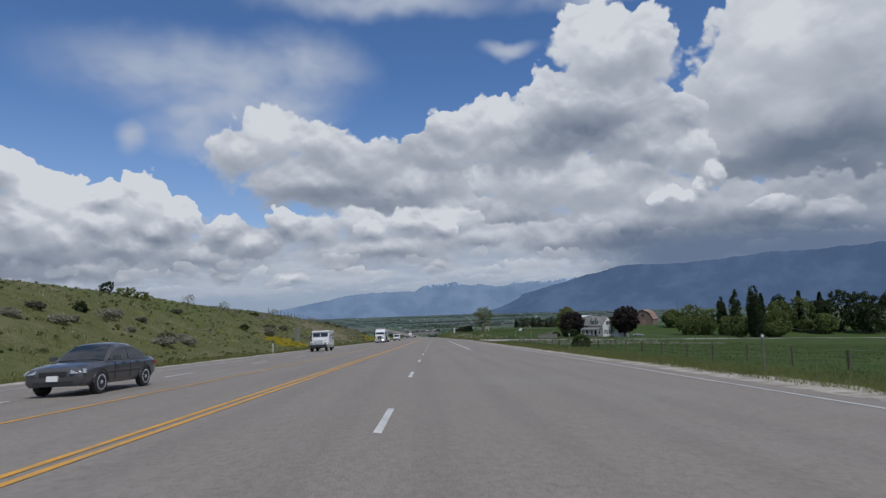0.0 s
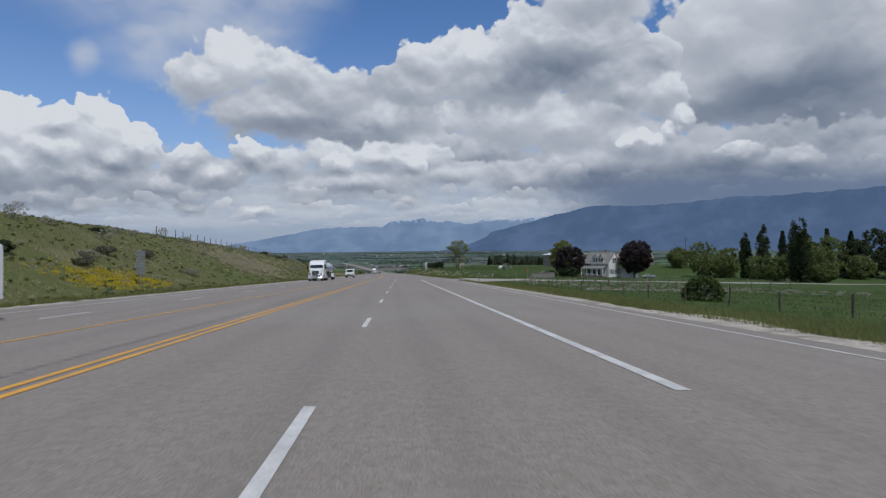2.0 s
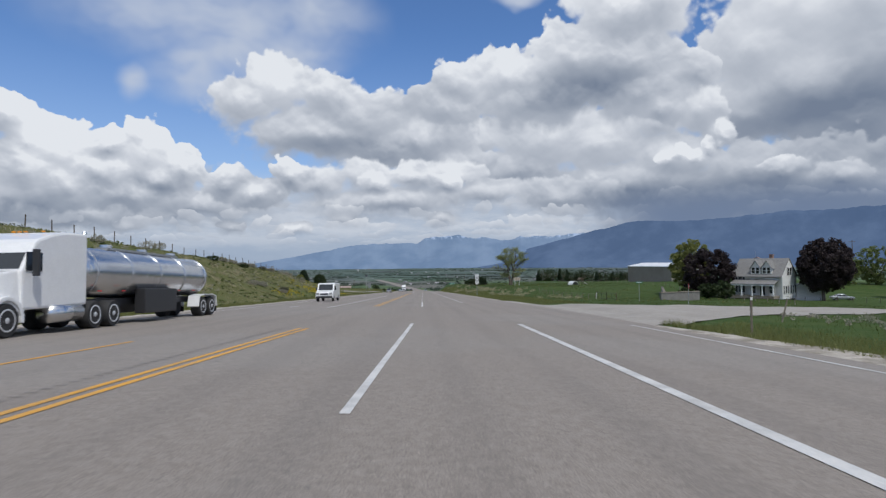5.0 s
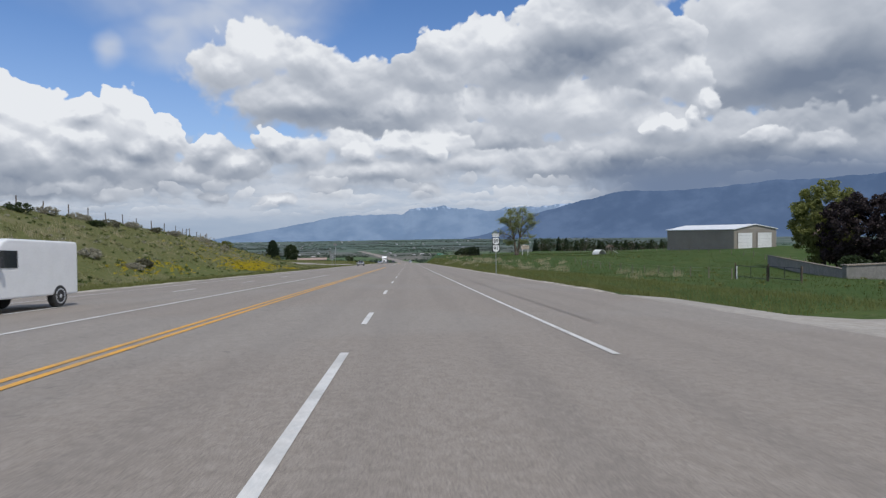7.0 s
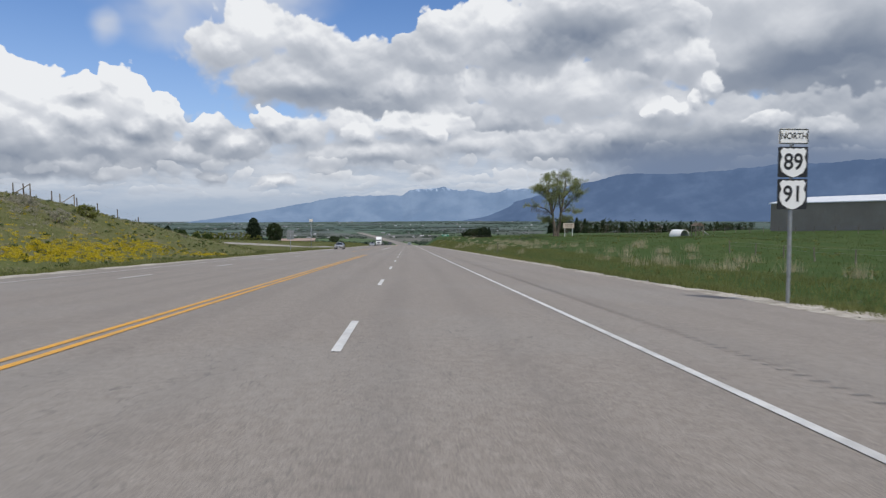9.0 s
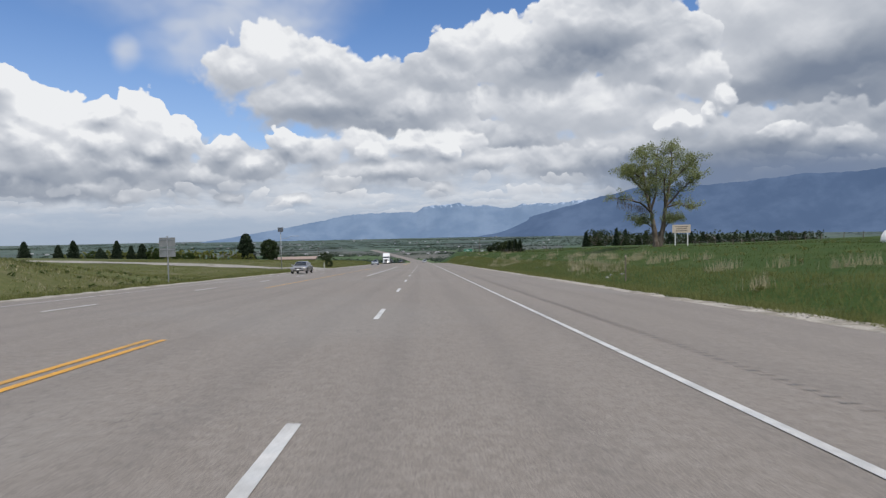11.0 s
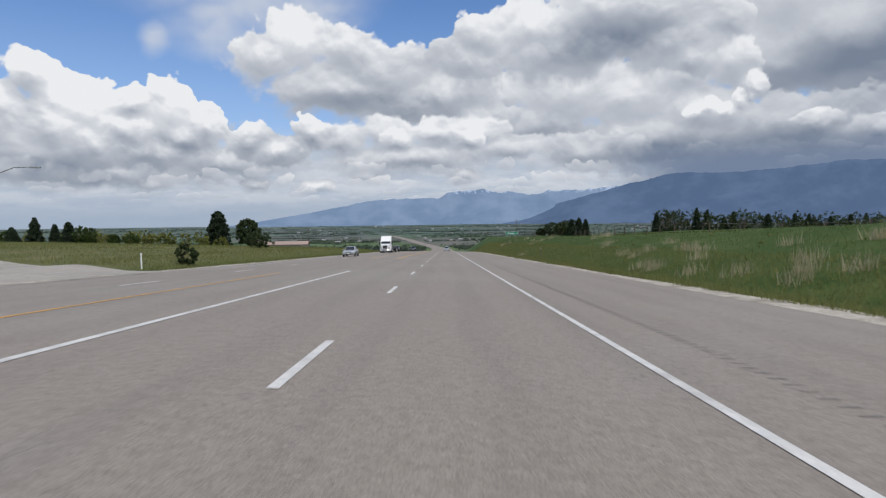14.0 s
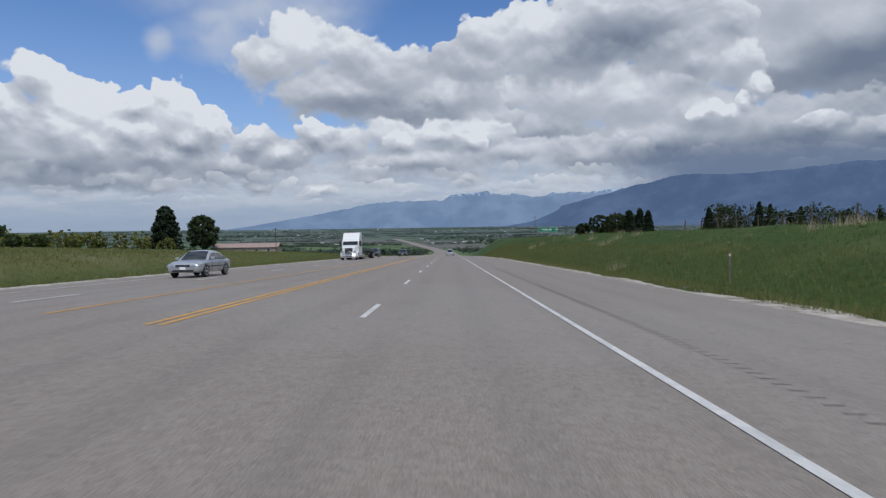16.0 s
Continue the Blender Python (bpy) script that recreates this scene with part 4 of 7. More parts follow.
def limbs(height, spread, first, count, trunk_r, seed, lean=0.0, levels=2):
    """A trunk with forking limbs; gives the mesh and the tips."""
    rng = random.Random(seed)
    me, tips = Mesh(), []

    def grow(p, d, length, r, level):
        steps = 4
        for i in range(steps):
            q = p + d * (length / steps)
            me.tube(p, q, r * (1 - 0.15 * i), r * (1 - 0.15 * (i + 1)), 7 if level == 0 else 5, caps=False)
            if level > 0 or i == steps - 1:
                tips.append((q.copy(), level))
            p = q
            d = (d + Vector((rng.uniform(-1, 1), rng.uniform(-1, 1), rng.uniform(-0.2, 0.6))) * 0.16).normalized()
        if level < levels:
            for k in range(3):
                t = rng.uniform(0, 6.28)
                nd = (d * 0.8 + Vector((math.cos(t), math.sin(t), rng.uniform(-0.1, 0.5))) * 0.75).normalized()
                grow(p, nd, length * 0.55, r * 0.38, level + 1)

    top = Vector((lean * first, 0, first))
    me.tube((0, 0, -0.3), (lean * first * 0.4, 0, first * 0.5), trunk_r * 1.25, trunk_r, 9, caps=False)
    me.tube((lean * first * 0.4, 0, first * 0.5), top, trunk_r, trunk_r * 0.85, 9, caps=False)
    for k in range(count):
        t = 6.28 * k / count + rng.uniform(-0.4, 0.4)
        up = rng.uniform(0.75, 1.6)
        d = Vector((math.cos(t) * spread, math.sin(t) * spread, up)).normalized()
        grow(top.copy(), d, (height - first) * rng.uniform(0.42, 0.55), trunk_r * 0.55, 0)
    return me, tips


def broad_tree(name, m, height, width, leaf, label, seed, per=22, leaf_size=0.34, first=0.25, bottom=0.2, clumps=240, group="", round_top=1.0, gaps=0.0):
    """A broad tree: trunk, forking limbs and a crown of leaf clumps with an uneven outline."""
    t = thing(name, m, label, "tree", group)
    wood, tips = limbs(height * 0.9, 0.75 * width / height * 1.2, height * first, 5, height * 0.028, seed)
    wood.ob("trunk", BARK, t, smooth=True)
    rng = np.random.default_rng(seed)
    cs, rs = [], []
    lobes = rng.normal(size=(9, 3))
    lobes /= np.linalg.norm(lobes, axis=1)[:, None]
    bump = rng.uniform(-0.26, 0.24, 9)
    while len(cs) < clumps:
        d = rng.normal(size=3)
        d /= np.linalg.norm(d)
        k = 1 + float((bump * np.clip(lobes @ d, 0, 1) ** 3).sum()) * 1.6
        r = rng.uniform(0.35, 1.0) ** 0.45
        p = d * r * k
        z = bottom * height + (p[2] + 1) / 2 * height * (1 - bottom)
        if z < bottom * height * 0.9 or (gaps and math.sin(p[0] * 4 + seed) * math.sin(p[1] * 4) * math.sin(p[2] * 5 + 1) > 1 - gaps):
            continue
        cs.append((p[0] * width / 2, p[1] * width / 2, min(z, height * 1.02)))
        rs.append(rng.uniform(0.5, 1.0) * width * 0.085)
    new("crown", leaf_mesh("crown", cs, rs, per, leaf_size, leaf, seed)).parent = t
    return t


def poplar(name, m, height, width, leaf, label, seed, group=""):
    """A tall narrow poplar of several upright leaders, with a ragged outline."""
    t = thing(name, m, label, "tree", group)
    rng = np.random.default_rng(seed)
    wood, cs, rs = Mesh(), [], []
    wood.tube((0, 0, -0.3), (0, 0, height * 0.8), height * 0.016, 0.05, 8, caps=False)
    for k in range(5):
        a, reach = rng.uniform(0, 6.28), width * (0.0 if k == 0 else rng.uniform(0.16, 0.30))
        top, foot = height * (1.0 if k == 0 else rng.uniform(0.70, 0.93)), height * 0.02
        x, y = math.cos(a) * reach, math.sin(a) * reach
        wood.tube((0, 0, height * 0.1), (x, y, top * 0.55), 0.11, 0.07, 6, caps=False)
        wood.tube((x, y, top * 0.55), (x * 1.1, y * 1.1, top * 0.92), 0.07, 0.03, 6, caps=False)
        for z in rng.uniform(0.0, 1.0, 78):
            r = width * 0.27 * min(0.6 + 1.3 * z, 1.0) * max((1.02 - z) * 3.2, 0.08) ** 0.7 if z > 0.7 else width * 0.27 * min(0.6 + 1.3 * z, 1.0)
            b = rng.uniform(0, 6.28)
            q = min(r, width * 0.27) * rng.uniform(0.3, 1.05) ** 0.5
            cs.append((x + math.cos(b) * q, y + math.sin(b) * q, foot + z * (top - foot)))
            rs.append(width * rng.uniform(0.05, 0.12))
    wood.ob("trunk", BARK, t, smooth=True)
    new("crown", leaf_mesh("crown", cs, rs, 26, 0.30, leaf, seed, 1.7)).parent = t
    return t


def conifer(name, m, height, width, leaf, label, seed, group="", blunt=0.0, per=10, leaf_size=0.30):
    """A conifer: whorls of drooping branches thinning to the top."""
    t = thing(name, m, label, "tree", group)
    Mesh().tube((0, 0, -0.3), (0, 0, height * 0.95), height * 0.02, 0.04, 8, caps=False).ob("trunk", BARK, t, smooth=True)
    rng = np.random.default_rng(seed)
    cs, rs = [], []
    for k in range(24):
        z = 0.08 + 0.9 * k / 23
        reach = width / 2 * ((1 - z) ** (0.75 - 0.35 * blunt) + 0.05) * rng.uniform(0.8, 1.15)
        for j in range(12):
            a = rng.uniform(0, 6.28)
            for f in (0.35, 0.7, 1.0):
                cs.append((math.cos(a) * reach * f, math.sin(a) * reach * f, (z - 0.05 * f) * height + rng.normal(0, 0.1)))
                rs.append(0.10 * width * (1.1 - 0.5 * f) + 0.12)
    new("crown", leaf_mesh("crown", cs, rs, per, leaf_size, leaf, seed, 0.7)).parent = t
    return t


def at(x, y, turn=0.0, lift=0.0):
    return pose(x, y, put_down(x, y) + lift, 0, 0, turn)


# the lone cottonwood by the road
def cottonwood(m, label):
    t = thing("cottonwood_tree", m, label, "tree")
    rng = random.Random(12)
    wood, tips = Mesh(), []

    def bough(pts, r0, r1, twigs):
        pts = [Vector(p) for p in pts]
        fine = []
        for i in range(len(pts) - 1):
            for k in range(4):
                p = pts[i].lerp(pts[i + 1], k / 4)
                fine.append(p + Vector((rng.uniform(-1, 1), rng.uniform(-1, 1), rng.uniform(-1, 1))) * min(0.10, 0.25 * r0))
        fine.append(pts[-1])
        n = len(fine) - 1
        wood.sweep(fine, [r0 + (r1 - r0) * i / n for i in range(n + 1)], 10)
        for i in range(int(n * 0.4), n + 1):
            for k in range(twigs):
                a = rng.uniform(0, 6.28)
                q = fine[i] + Vector((math.cos(a), math.sin(a), rng.uniform(-0.25, 0.9))) * rng.uniform(0.7, 2.0)
                wood.tube(fine[i], q, 0.05, 0.015, 5, caps=False)
                tips.append(q)
                tips.append(fine[i].lerp(q, 0.6))

    bough([(-0.22, 0, -1.2), (-0.20, 0, 0.2), (-0.22, 0, 1.6), (-0.5, 0.1, 3.4)], 0.62, 0.34, 0)
    bough([(0.28, -0.1, -1.2), (0.32, -0.1, 0.2), (0.60, -0.1, 1.8), (0.95, -0.2, 3.6)], 0.55, 0.32, 0)
    bough([(-0.5, 0.1, 3.4), (-0.9, 0.2, 5.5), (-1.5, 0.5, 8.5), (-1.9, 0.6, 11.5), (-1.6, 0.4, 14.4)], 0.32, 0.05, 3)
    bough([(0.95, -0.2, 3.6), (1.2, -0.2, 6.0), (1.8, -0.4, 9.5), (2.2, -0.2, 13.0), (2.0, 0, 15.4)], 0.32, 0.05, 3)
    bough([(-0.9, 0.2, 5.5), (0.1, 1.0, 8.6), (0.2, 1.4, 12.0), (0.4, 1.2, 15.0)], 0.20, 0.04, 3)
    bough([(1.2, -0.2, 6.0), (3.0, 0.4, 8.0), (4.6, 0.8, 9.6), (6.4, 1.0, 10.6)], 0.20, 0.04, 3)
    bough([(1.8, -0.4, 9.5), (3.6, -1.2, 11.6), (5.2, -1.6, 13.0)], 0.16, 0.03, 3)
    bough([(1.2, -0.2, 6.0), (3.2, -0.6, 6.6), (4.8, -0.8, 5.6)], 0.13, 0.03, 2)
    bough([(-0.9, 0.2, 5.5), (-2.6, -0.5, 6.9), (-4.8, -0.8, 7.4), (-7.4, -1.0, 7.6)], 0.20, 0.03, 1)
    bough([(-1.5, 0.5, 8.5), (-3.2, 1.0, 10.2), (-4.6, 1.4, 12.2)], 0.16, 0.03, 3)
    bough([(-1.9, 0.6, 10.5), (-3.4, -0.6, 11.4), (-4.8, -0.8, 11.2)], 0.12, 0.03, 3)
    bough([(-0.9, 0.2, 5.5), (-0.8, 2.4, 9.0), (-0.6, 3.6, 12.4)], 0.18, 0.04, 3)
    bough([(1.2, -0.2, 6.0), (0.6, -2.6, 9.2), (0.8, -3.6, 12.4)], 0.18, 0.04, 3)
    bough([(-0.4, 0, 2.8), (-1.9, 0.2, 3.9), (-3.2, 0.4, 4.2)], 0.11, 0.03, 4)
    bough([(0.9, 0, 2.8), (2.0, -0.2, 4.0), (3.2, -0.3, 4.3)], 0.11, 0.03, 4)
    wood.ob("trunk", BARK, t, smooth=True)
    cs = [tuple(p) for p in tips]
    rs = [0.62] * len(cs)
    shell = np.random.default_rng(17)
    while len(cs) < len(tips) + 150:                     # the outer leaves of the domed top
        d = shell.normal(size=3)
        d /= np.linalg.norm(d)
        p = Vector((0.5 + 5.6 * d[0], 4.2 * d[1], 10.2 + 5.6 * d[2]))
        if d[2] > 0.05 and math.sin(p.x * 1.3 + 1.0) * math.sin(p.z * 1.1) + math.sin(p.y * 1.2 + p.x) * 0.6 > -0.25:
            cs.append(tuple(p * 1.0))
            rs.append(float(shell.uniform(0.45, 0.85)))
    new("crown", leaf_mesh("crown", cs, rs, 46, 0.11, LEAF_SPRING, 5)).parent = t
    # bare hanging twigs under the long low bough
    tw = Mesh()
    for k in range(110):
        f = rng.uniform(0.12, 0.85)
        p = Vector((-0.3, 0.2, 5.5)).lerp(Vector((-7.0, -1.0, 7.7)), f) + Vector((0, rng.uniform(-0.5, 0.5), rng.uniform(-0.1, 0.3)))
        tw.tube(p, p + Vector((rng.uniform(-0.5, 0.2), rng.uniform(-0.3, 0.3), rng.uniform(-1.7, -0.5))), 0.02, 0.008, 4, caps=False)
    tagged(tw.ob("hanging_twig", BARK, t, "bare hanging twigs"), "bare hanging twigs", kind="stuff")
    return t


cottonwood(at(36.9, 390.6, -12), "lone old cottonwood with thin spring leaves and a bent trunk")

# round the farmhouse
broad_tree("willow_tree", at(61.6, 280.0), 13.4, 9.2, LEAF_WILLOW, "yellow-green leafy tree beside the white farmhouse", 21, 80, 0.21, first=0.15, bottom=0.08, clumps=320)
broad_tree("plum_tree", at(64.0, 273.5), 10.6, 10.0, LEAF_PLUM, "dark purple-leaved tree beside the white farmhouse", 22, 90, 0.23, first=0.15, bottom=0.03, clumps=340)
broad_tree("maple_tree", at(84.2, 265.0), 13.0, 10.2, LEAF_PLUM, "large round purple-leaved tree beside the farmhouse", 23, 90, 0.24, first=0.16, bottom=0.14, clumps=460)
hedge_specs = ((57.5, 261.0, 3.4, 5.0), (60.5, 260.0, 3.6, 5.0), (53.5, 262.0, 2.4, 3.6))
for i, (x, y, h, wd) in enumerate(hedge_specs):
    broad_tree("garden_bush", at(x, y), h, wd, LEAF_DARK, "dense dark green garden hedge bush near the farmhouse", 40 + i, 18, 0.24, 0.1, 0.02, 120, "garden bushes")
orchard = ((133.0, 330, 10.5, 10.5), (127.0, 322, 9.0, 9.5), (141.0, 326, 11.5, 11.0), (119.5, 284, 8.5, 9.0), (126.5, 281, 9.5, 10.0), (132.5, 290, 11.0, 10.0), (133.0, 268, 8.5, 9.0), (139.0, 262, 10.5, 10.0), (144.0, 250, 11.5, 10.5), (134.0, 238, 5.5, 6.0), (137.0, 238, 6.0, 6.5), (128.0, 250, 5.0, 5.5))
for i, (x, y, h, wd) in enumerate(orchard):
    broad_tree("orchard_tree", at(x, y, 40 * i), h, wd, LEAF_ORCHARD, "rounded fresh green tree in the farm grove", 60 + i, 30, 0.32, 0.16, 0.02, 230, "farm grove")
for i, (x, y, h, wd) in enumerate(((136.0, 282, 18.0, 5.6), (140.5, 277, 20.5, 6.6), (131.5, 246.0, 20.0, 6.2), (128.0, 237.0, 21.0, 6.4))):
    poplar("poplar_tree", at(x, y), h, wd, LEAF_DARK, "tall narrow dark poplar in the farm grove", 80 + i, "poplars")
shade = ((177, 306, 16, 13), (186, 301, 17, 13), (181, 312, 19, 12), (195, 298, 18, 14), (204, 300, 20, 14), (213, 296, 21, 15), (223, 290, 21, 15), (233, 286, 22, 16), (244, 280, 22, 16), (255, 272, 21, 16), (208, 286, 14, 13), (228, 276, 16, 14), (190, 290, 11, 12), (266, 262, 20, 16), (278, 252, 20, 16), (218, 270, 9, 11))
for i, (x, y, h, wd) in enumerate(shade):
    broad_tree("shade_tree", at(x, y, 30 * i), h, wd, LEAF_ORCHARD if i in (0, 1, 12) else LEAF_DARK, "dense dark green tree at the field edge", 100 + i, 24, 0.46, 0.14, 0.02, 240, "field edge trees")
for i, (x, y, h, wd) in enumerate(((190, 309, 21, 6.5), (199, 306, 20, 6.5), (174, 316, 19, 6))):
    conifer("spruce_tree", at(x, y), h, wd, NEEDLES, "dark pointed spruce in the farm grove", 120 + i, "grove spruces")

# trees west of the road further down
conifer("pine_tree", at(-103.0, 655), 16.8, 10.6, NEEDLES, "dense rounded dark pine standing in the field", 131, "field pines", 1.0, 18, 0.5)
broad_tree("field_tree", at(-89.5, 655), 14.0, 11.4, LEAF_DARK, "ragged dark tree beside the pine", 132, 36, 0.48, 0.12, 0.04)
for i, (x, y, h, wd) in enumerate(((-158, 600, 6.4, 6.0), (-151.5, 603, 10.2, 6.2), (-155, 596, 5.2, 5.5), (-146, 606, 8.0, 4.6), (-139.5, 604, 8.8, 6.6), (-171, 600, 10.5, 6.5), (-182, 606, 9.0, 6.0), (-196, 602, 11.0, 7.0))):
    conifer("yard_spruce", at(x, y), h, wd, NEEDLES, "dark spruce in a row beyond the field", 140 + i, "yard spruces", 0.3)
for i, (x, y, h, wd) in enumerate(((-133.5, 602, 7.2, 6.0), (-129.5, 600, 6.4, 5.5), (-124.0, 606, 5.0, 5.0), (-165, 606, 5.6, 6.0), (-118.0, 608, 4.6, 5.5))):
    broad_tree("yard_tree", at(x, y, 50 * i), h, wd, LEAF_GREEN, "loose green tree in the yard row beyond the field", 150 + i, 26, 0.3, 0.12, 0.03, 140, "yard trees")
broad_tree("verge_sapling", at(-19.4, 428.5), 1.7, 1.6, LEAF_DARK, "small dark young tree beside the highway", 157, 30, 0.09, 0.12, 0.04, 120)
rng = random.Random(4)
for i in range(26):
    x = -196 + i * 3.9 + rng.uniform(-1, 1)
    broad_tree("row_bush", at(x, 640 + rng.uniform(-8, 8), rng.uniform(0, 360)), rng.uniform(5.0, 7.0), rng.uniform(5.0, 6.5), LEAF_YELLOWGREEN, "yellow-green shrub in a long hedgerow", 160 + i % 5, 9, 0.5, 0.1, 0.02, 60, "hedgerow")

# trees on the east bank and behind the fields
for i, (x, y, h, wd) in enumerate(((34.5, 566, 4.4, 5.0), (38.0, 568, 5.2, 5.5), (31.5, 570, 3.2, 3.2), (43, 572, 5.4, 5.0), (40.5, 574, 5.4, 5.0), (36.2, 564, 4.4, 4.6))):
    broad_tree("bank_tree", at(x, y), h, wd, LEAF_DARK, "dark leafy tree on the grassy bank", 200 + i, 20, 0.24, 0.1, 0.04, 130, "bank trees")
for i, (x, y, h) in enumerate(((38.8, 560, 5.2), (41.6, 562, 5.5), (44.0, 564, 5.0))):
    conifer("bank_spruce", at(x, y), h, 2.6, NEEDLES, "slim dark spruce on the grassy bank", 210 + i, "bank spruces")
for i in range(72):
    x, y = 104 + i * 2.1 + rng.uniform(-1.5, 1.5), 676 + rng.uniform(-9, 9)
    if i % 4 == 0:
        conifer("windbreak_spruce", at(x, y), rng.uniform(8.5, 12.5), 5.0, NEEDLES, "dark spruce in the windbreak round the farm", 220 + i % 4, "windbreak")
    else:
        broad_tree("windbreak_tree", at(x, y, rng.uniform(0, 360)), rng.uniform(9.0, 12.5), rng.uniform(9, 13), LEAF_DARK, "dark tree in the windbreak round the farm", 230 + i % 4, 10, 0.45, 0.1, 0.03, 60, "windbreak")

# shrubs on the hillside
crest_shrubs = ((-44.5, 111, 2.0, 2.4), (-43.5, 126, 2.0, 3.0), (-42, 130, 1.0, 1.9), (-42, 147, 0.9, 1.6), (-41.5, 152, 1.0, 1.4), (-38.2, 136, 1.3, 2.4), (-46, 175, 1.8, 2.4), (-43, 180, 1.3, 1.9), (-41.5, 185, 1.1, 1.6), (-43, 216, 1.1, 2.0), (-44.5, 233, 1.5, 2.6), (-45.5, 237, 1.3, 2.4), (-46, 242, 1.1, 2.0), (-35, 308, 1.5, 2.2), (-38.5, 309, 1.2, 2.6), (-40.5, 311, 1.0, 2.4))
for i, (x, y, h, wd) in enumerate(crest_shrubs):
    broad_tree("hill_shrub", at(x, y), h, wd, SAGE, "twiggy grey-green shrub on the hill crest", 260 + i % 6, 9, 0.085, 0.08, 0.02, 80, "hill shrubs")
broad_tree("verge_shrub", at(25.2, 102.5), 2.1, 3.6, LEAF_GREEN, "green bush by the roadside fence", 273, 40, 0.11, 0.05, -0.12, 150)
hill_bushes = ((-47.6, 89.0, 1.9, 2.2, 1), (-46.7, 92.4, 1.5, 2.6, 2), (-45.8, 95.5, 1.2, 2.2, 2), (-35.4, 66.6, 1.0, 2.8, 0), (-36.6, 63.9, 1.2, 1.2, 1), (-36.2, 69.5, 0.9, 2.0, 0), (-34.1, 55.7, 0.8, 2.2, 0), (-34.6, 58.8, 0.7, 1.6, 0), (-28.8, 65.4, 0.95, 2.4, 0), (-29.4, 67.6, 0.85, 2.0, 3), (-28.2, 70.4, 0.9, 2.2, 0), (-29.6, 72.6, 0.7, 1.8, 0), (-33.7, 108.3, 1.0, 2.2, 1), (-38.8, 91.9, 0.8, 1.8, 3), (-32.6, 65.9, 0.6, 1.5, 0), (-35.3, 74.2, 0.6, 1.4, 3), (-41.3, 140.5, 0.8, 2.2, 1), (-36.8, 56.7, 0.7, 1.8, 3), (-35.4, 51.3, 0.7, 1.7, 0), (-34.1, 137.7, 1.1, 2.8, 3), (-34.6, 127.7, 1.1, 2.6, 3), (-32.9, 120.6, 1.1, 2.6, 0), (-31.4, 117.0, 0.9, 2.2, 3), (-28.6, 139.0, 0.8, 2.2, 0), (-28.3, 258.0, 0.9, 1.8, 3), (-27.9, 254.6, 0.7, 1.8, 0), (-31.6, 252.6, 1.1, 2.6, 0), (-31.8, 247.6, 1.1, 2.4, 0), (-41.0, 272.9, 0.9, 2.4, 1), (-43.8, 262.0, 1.3, 2.8, 1), (-44.2, 268.0, 1.0, 2.6, 0), (-44.6, 276.0, 1.1, 3.0, 0), (-44.0, 283.0, 1.1, 2.8, 3), (-44.5, 291.0, 1.0, 2.8, 0), (-43.6, 298.0, 1.0, 2.6, 3), (-37.5, 318.5, 1.9, 2.6, 2), (-42.5, 304.0, 1.0, 2.4, 0))
bush_kinds = ((SAGE, "sage_bush", "rounded grey-green sagebrush on the hillside"), (LEAF_DARK, "juniper_bush", "dense dark green juniper bush on the hillside"), (LEAF_YELLOWGREEN, "crest_bush", "yellow-green leafy bush near the hill crest"), (SAGE_DARK, "sage_bush", "dull brown-grey sagebrush on the hillside"))
for i, (x, y, h, wd, k) in enumerate(hill_bushes):
    leaf, nm, label = bush_kinds[k]
    broad_tree(nm, at(x, y, 47 * i, -0.1), h, wd, leaf, label, 280 + i % 7, 15, 0.10, 0.06, 0.0, 120, "hillside bushes")
broad_tree("verge_shrub", at(-27.0, 470), 2.2, 3.6, LEAF_DARK, "dark bush on the verge", 272, 22, 0.15, 0.1, 0.02, 110)

# ---- grass and low growth, too many to count ----
def blades(name, x, y, tall, width, mat, label, seed, lean=0.35):
    rng = np.random.default_rng(seed)
    n = len(x)
    z = ground_z(x, y) - 0.03
    a = rng.uniform(0, 6.28, n)
    h = tall * rng.uniform(0.5, 1.25, n)
    dx, dy = np.cos(a) * width, np.sin(a) * width
    lx, ly = rng.normal(0, lean, n) * h, rng.normal(0, lean, n) * h
    v = np.stack([np.stack([x - dx, y - dy, z], 1), np.stack([x + dx, y + dy, z], 1), np.stack([x + lx, y + ly, z + h], 1)], 1).reshape(-1, 3)
    return tagged(new(name, quick_mesh(name, v, 3, mat)), label, "grass", kind="stuff")


g = np.random.default_rng(11)


def scatter(n, x0, x1, y0, y1, clump=0.0, hole=None):
    x, y = g.uniform(x0, x1, n), g.uniform(y0, y1, n)
    if clump:
        k = np.sin(x * 1.3 + 2 * np.sin(y * 0.37)) * np.sin(y * 0.9 + np.sin(x * 0.7)) + g.normal(0, 0.4, n)
        x, y = x[k > clump - 0.5], y[k > clump - 0.5]
    if hole is not None:
        keep = ~hole(x, y)
        x, y = x[keep], y[keep]
    return x, y


in_mouth = lambda x, y: (x > 9) & (y > np.interp(x, [10, 13.5, 24, 48, 70, 120, 230], [163, 167, 180, 194, 199, 207, 219])) & (y < np.interp(x, [10, 13.5, 24, 48, 70, 120, 230], [218, 212, 208, 216, 215, 222, 235]))
in_lane = lambda x, y: (x < -16.5) & (y > np.interp(-x, [16.7, 19, 25, 33, 50, 80], [397, 405, 414.5, 421, 427, 434])) & (y < np.interp(-x, [16.7, 19, 25, 33, 50, 80], [420, 419.5, 423, 428.5, 435, 442]))
edge_n = lambda n, x0, x1, y0, y1: (x0 + (x1 - x0) * g.uniform(0, 1, n) ** 1.4, g.uniform(y0, y1, n))
